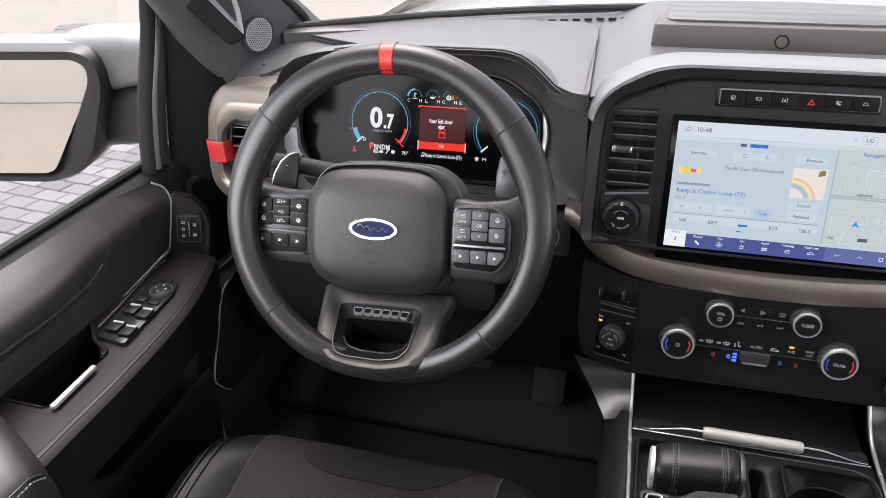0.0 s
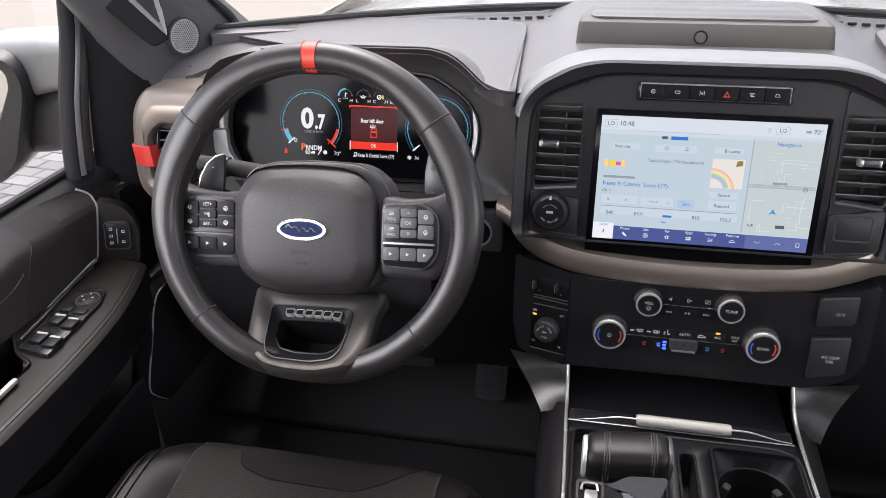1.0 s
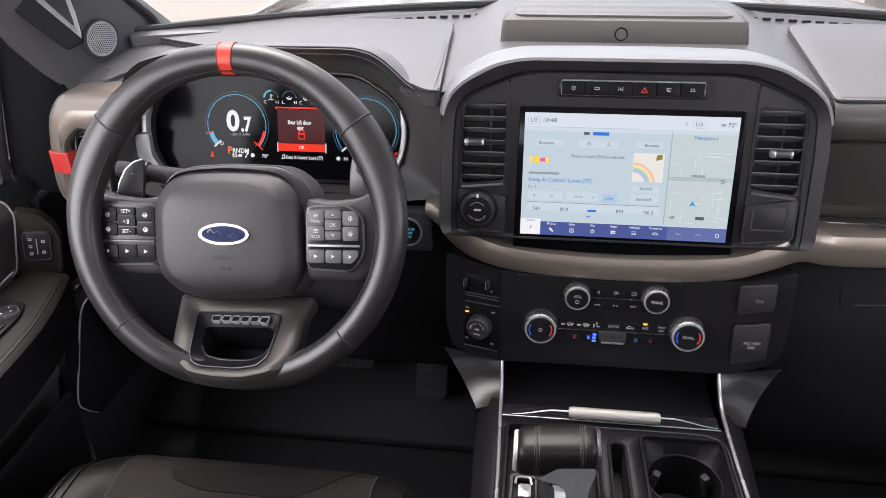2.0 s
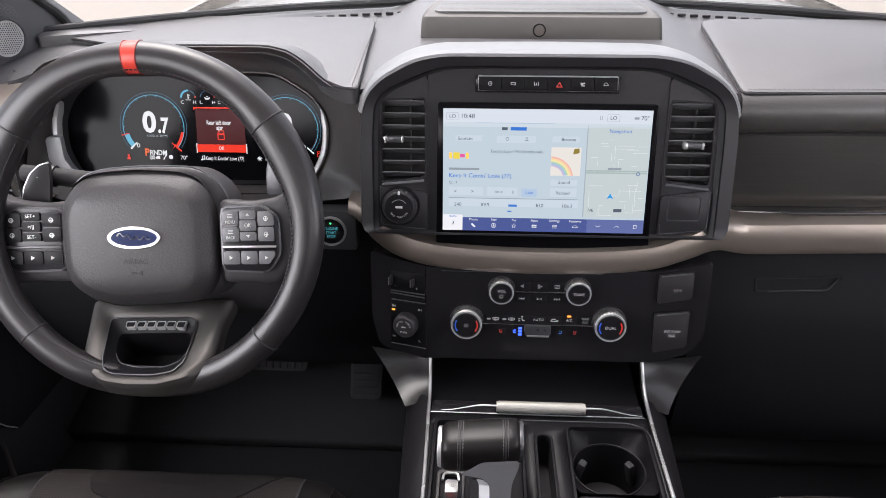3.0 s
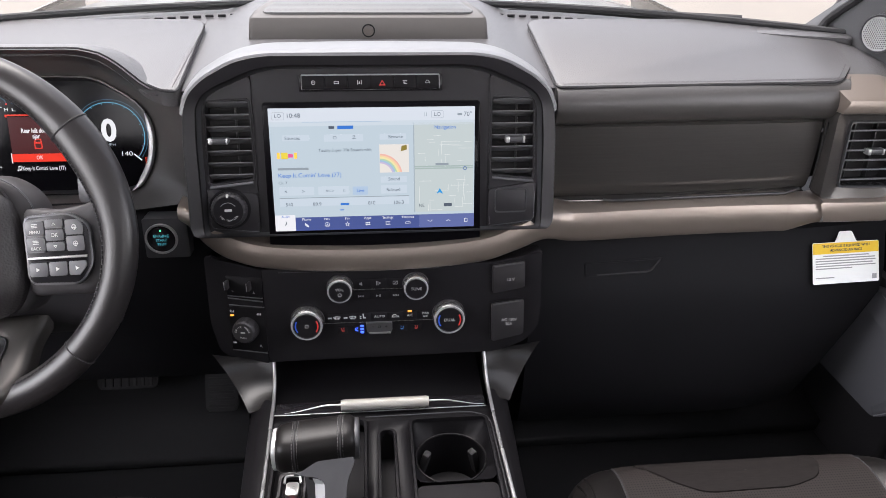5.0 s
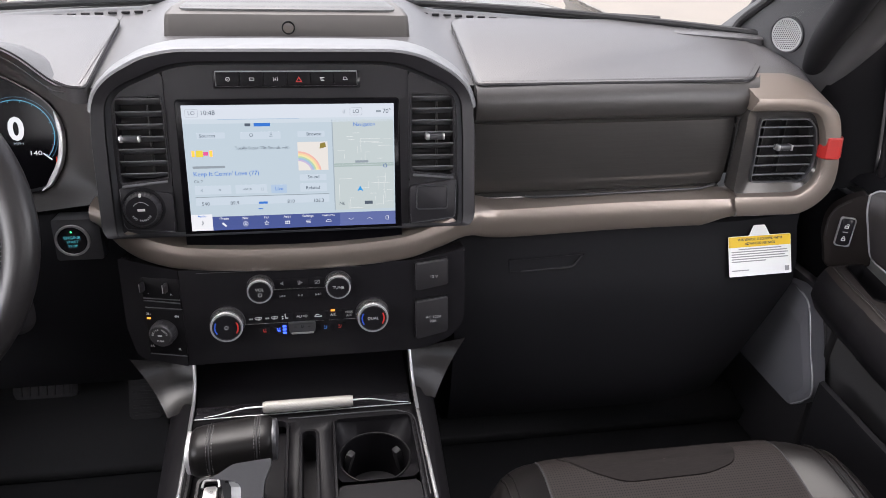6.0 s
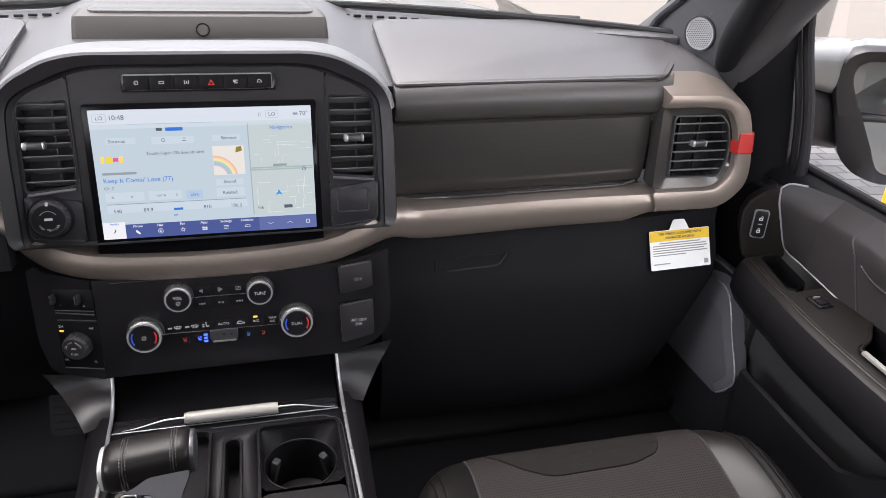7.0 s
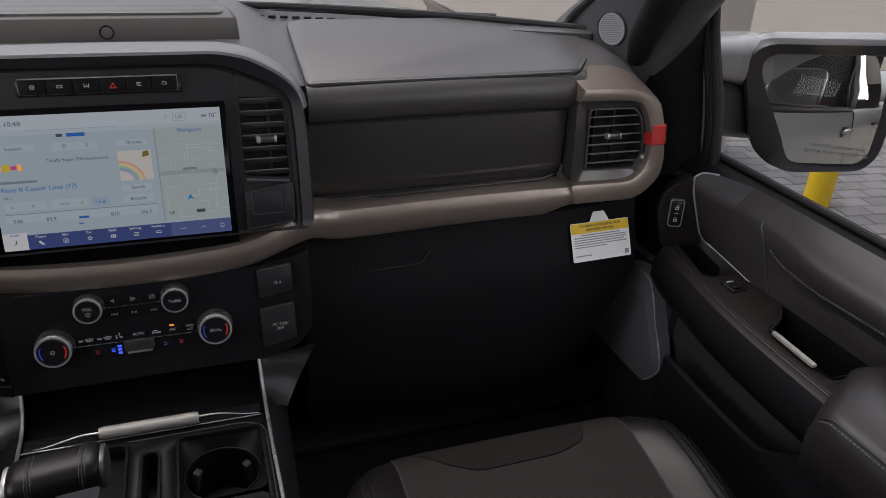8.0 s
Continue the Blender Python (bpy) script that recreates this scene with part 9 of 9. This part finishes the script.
# opaque pane added so the lamp behind it stays out of the mirror
part("rear_side_window", loft([[(x, y, z) for y in (-0.32, -0.75, -1.20)] for x, z in ((0.950, 1.375), (0.945, 1.55), (0.915, 1.72), (0.865, 1.88))], False), OPAQUE_PANE, body, "dark rear side window, made opaque to hide the lamp inside", sharp=50)
part("window_pillar", loft([[(x, y, z) for y in (-0.20, -0.34)] for x, z in ((0.958, 1.372), (0.953, 1.55), (0.922, 1.72), (0.872, 1.88))], False), RUBBER, body, "black pillar between the side windows", sharp=50)
part("bed_floor", rbox(1.86, 2.3, 0.06, 0.01, (0, -2.45, 0.85)), PLASTIC, body, "black bed liner")
part("bed_front", rbox(1.86, 0.06, 0.80, 0.01, (0, -1.36, 1.0)), WHITEPAINT, body)
part("tailgate", rbox(1.86, 0.08, 0.62, 0.02, (0, -3.58, 1.06)), WHITEPAINT, body, "white tailgate")
part("grille", rbox(1.92, 0.12, 0.66, 0.03, (0, 2.74, 1.02)), PLASTIC, body, "black front grille")
part("underbody", rbox(1.70, 6.0, 0.25, 0.04, (0, -0.4, 0.62)), RUBBER, body)
for s in (-1, 1):
    for y in (1.95, -2.45):
        a = np.linspace(0, 2 * math.pi, 37)[:-1]
        ty = part("tyre", loft([[(s * x, y + r * math.cos(q), 0.42 + r * math.sin(q)) for q in a] for r, x in ((0.25, 0.74), (0.40, 0.75), (0.42, 0.80), (0.42, 0.94), (0.40, 0.99), (0.25, 1.0))]), RUBBER, body, "black tyre")
        part("wheel_rim", loft([[(s * x, y + r * math.cos(q), 0.42 + r * math.sin(q)) for q in a] for r, x in ((0.255, 0.985), (0.22, 0.96), (0.08, 0.95), (0.01, 0.96))]), GUNMETAL, ty)

# low building behind the truck
bld = thing("low_building", (0, -14, 0), "pale rendered low building with a dark open bay behind the truck", "building")
part("wall", joined(rbox(22, 0.3, 8.0, 0.02, (-13.2, -14, 4.0)), rbox(70, 0.3, 4.6, 0.02, (33.2, -14, 5.7))), GREYCOLUMN, bld)
part("band", rbox(22, 0.10, 0.45, 0.02, (-13.2, -13.82, 1.35)), PLASTIC, bld, "dark wall band")
part("bay_back", rbox(70, 0.3, 5.0, 0.02, (33.2, -22, 2.5)), CONCRETE, bld, "dark back wall of the open bay")
part("bay_ceiling", rbox(70, 8.0, 0.2, 0.02, (33.2, -18, 4.6)), GREYCOLUMN, bld)
for kx in range(12):
    for ky in range(3):
        part("ceiling_lamp", rbox(0.7, 0.12, 0.06, 0.02, (1.0 + 2.6 * kx, -15.5 - 2.2 * ky, 4.45)), G_BAYLAMP, bld, "lit ceiling lamp")


# ---- paving: bonded concrete blocks, laid at a slight angle to the truck ----
def build_paving():
    rot = Matrix.Rotation(radians(-7), 4, "Z")
    L, W, gap = 0.205, 0.138, 0.006
    base = rbox(L - gap, W - gap, 0.05, 0.006, (0, 0, -0.025), 1)
    me = mesh_of(base, "block")
    me.materials.append(PAVER)
    near, far = [], []
    rng = random.Random(7)
    for j in range(-30, 75):
        for i in range(-60, 60):
            x, y = (i + 0.5 * (j % 2)) * L, j * W + 0.4
            p = rot @ V((x, y, 0))
            if not (1.7 < abs(p.x) < 7.5 and 0.4 < p.y < 8.2):
                continue
            if (-4.7 < p.x < -2.9 and 2.3 < p.y < 4.1) or (3.3 < p.x < 4.6 and 2.2 < p.y < 3.3):
                near.append(p)
            else:
                far.append(p)
    pv = new("pavement")
    tagged(pv, "grey concrete block paving beside the truck", "pavement", kind="structure")
    for p in near[:300]:
        ob = new("paving_block", me)
        ob.parent = pv
        ob.matrix_basis = Matrix.Translation((p.x, p.y, rng.uniform(-0.002, 0.002))) @ rot @ pose(0, 0, 0, rng.uniform(-.3, .3), rng.uniform(-.3, .3), rng.uniform(-.5, .5))
    # the rest in one mesh
    vs, fs = [], []
    for p in far + near[300:]:
        z = rng.uniform(-0.002, 0.002)
        k = len(vs)
        for h, d in ((-0.03, 0.0), (-0.006 + z, 0.0), (z, 0.006)):
            for sx, sy in ((-1, -1), (1, -1), (1, 1), (-1, 1)):
                q = rot @ V((sx * (L - gap - 2 * d) / 2, sy * (W - gap - 2 * d) / 2, 0))
                vs.append((p.x + q.x, p.y + q.y, h))
        for r in (0, 4):
            for c in range(4):
                fs.append((k + r + c, k + r + (c + 1) % 4, k + r + 4 + (c + 1) % 4, k + r + 4 + c))
        fs.append((k + 8, k + 9, k + 10, k + 11))
    m2 = bpy.data.meshes.new("paving_blocks")
    m2.from_pydata(vs, [], fs)
    m2.materials.append(PAVER_FAR)
    ob = new("paving_blocks", m2)
    ob.parent = pv
    ob["kind"] = "stuff"


def paver_material(name, per_object):
    mt = material(name, (0.17, 0.165, 0.168), 0.85, grain=0.35, scale=120, bump=0.5, stain=0.25, stain_scale=3)
    nt = mt.node_tree
    b = nt.nodes["Principled BSDF"]
    src = nt.nodes.new("ShaderNodeObjectInfo" if per_object else "ShaderNodeNewGeometry")
    hs = nt.nodes.new("ShaderNodeHueSaturation")
    rg = nt.nodes.new("ShaderNodeMapRange")
    rg.inputs["To Min"].default_value, rg.inputs["To Max"].default_value = 0.78, 1.2
    nt.links.new(src.outputs["Random" if per_object else "Random Per Island"], rg.inputs[0])
    nt.links.new(rg.outputs[0], hs.inputs["Value"])
    link = b.inputs["Base Color"].links[0]
    nt.links.new(link.from_socket, hs.inputs["Color"])
    nt.links.new(hs.outputs[0], b.inputs["Base Color"])
    return mt


PAVER = paver_material("paver", True)
PAVER_FAR = paver_material("paver_field", False)
build_paving()
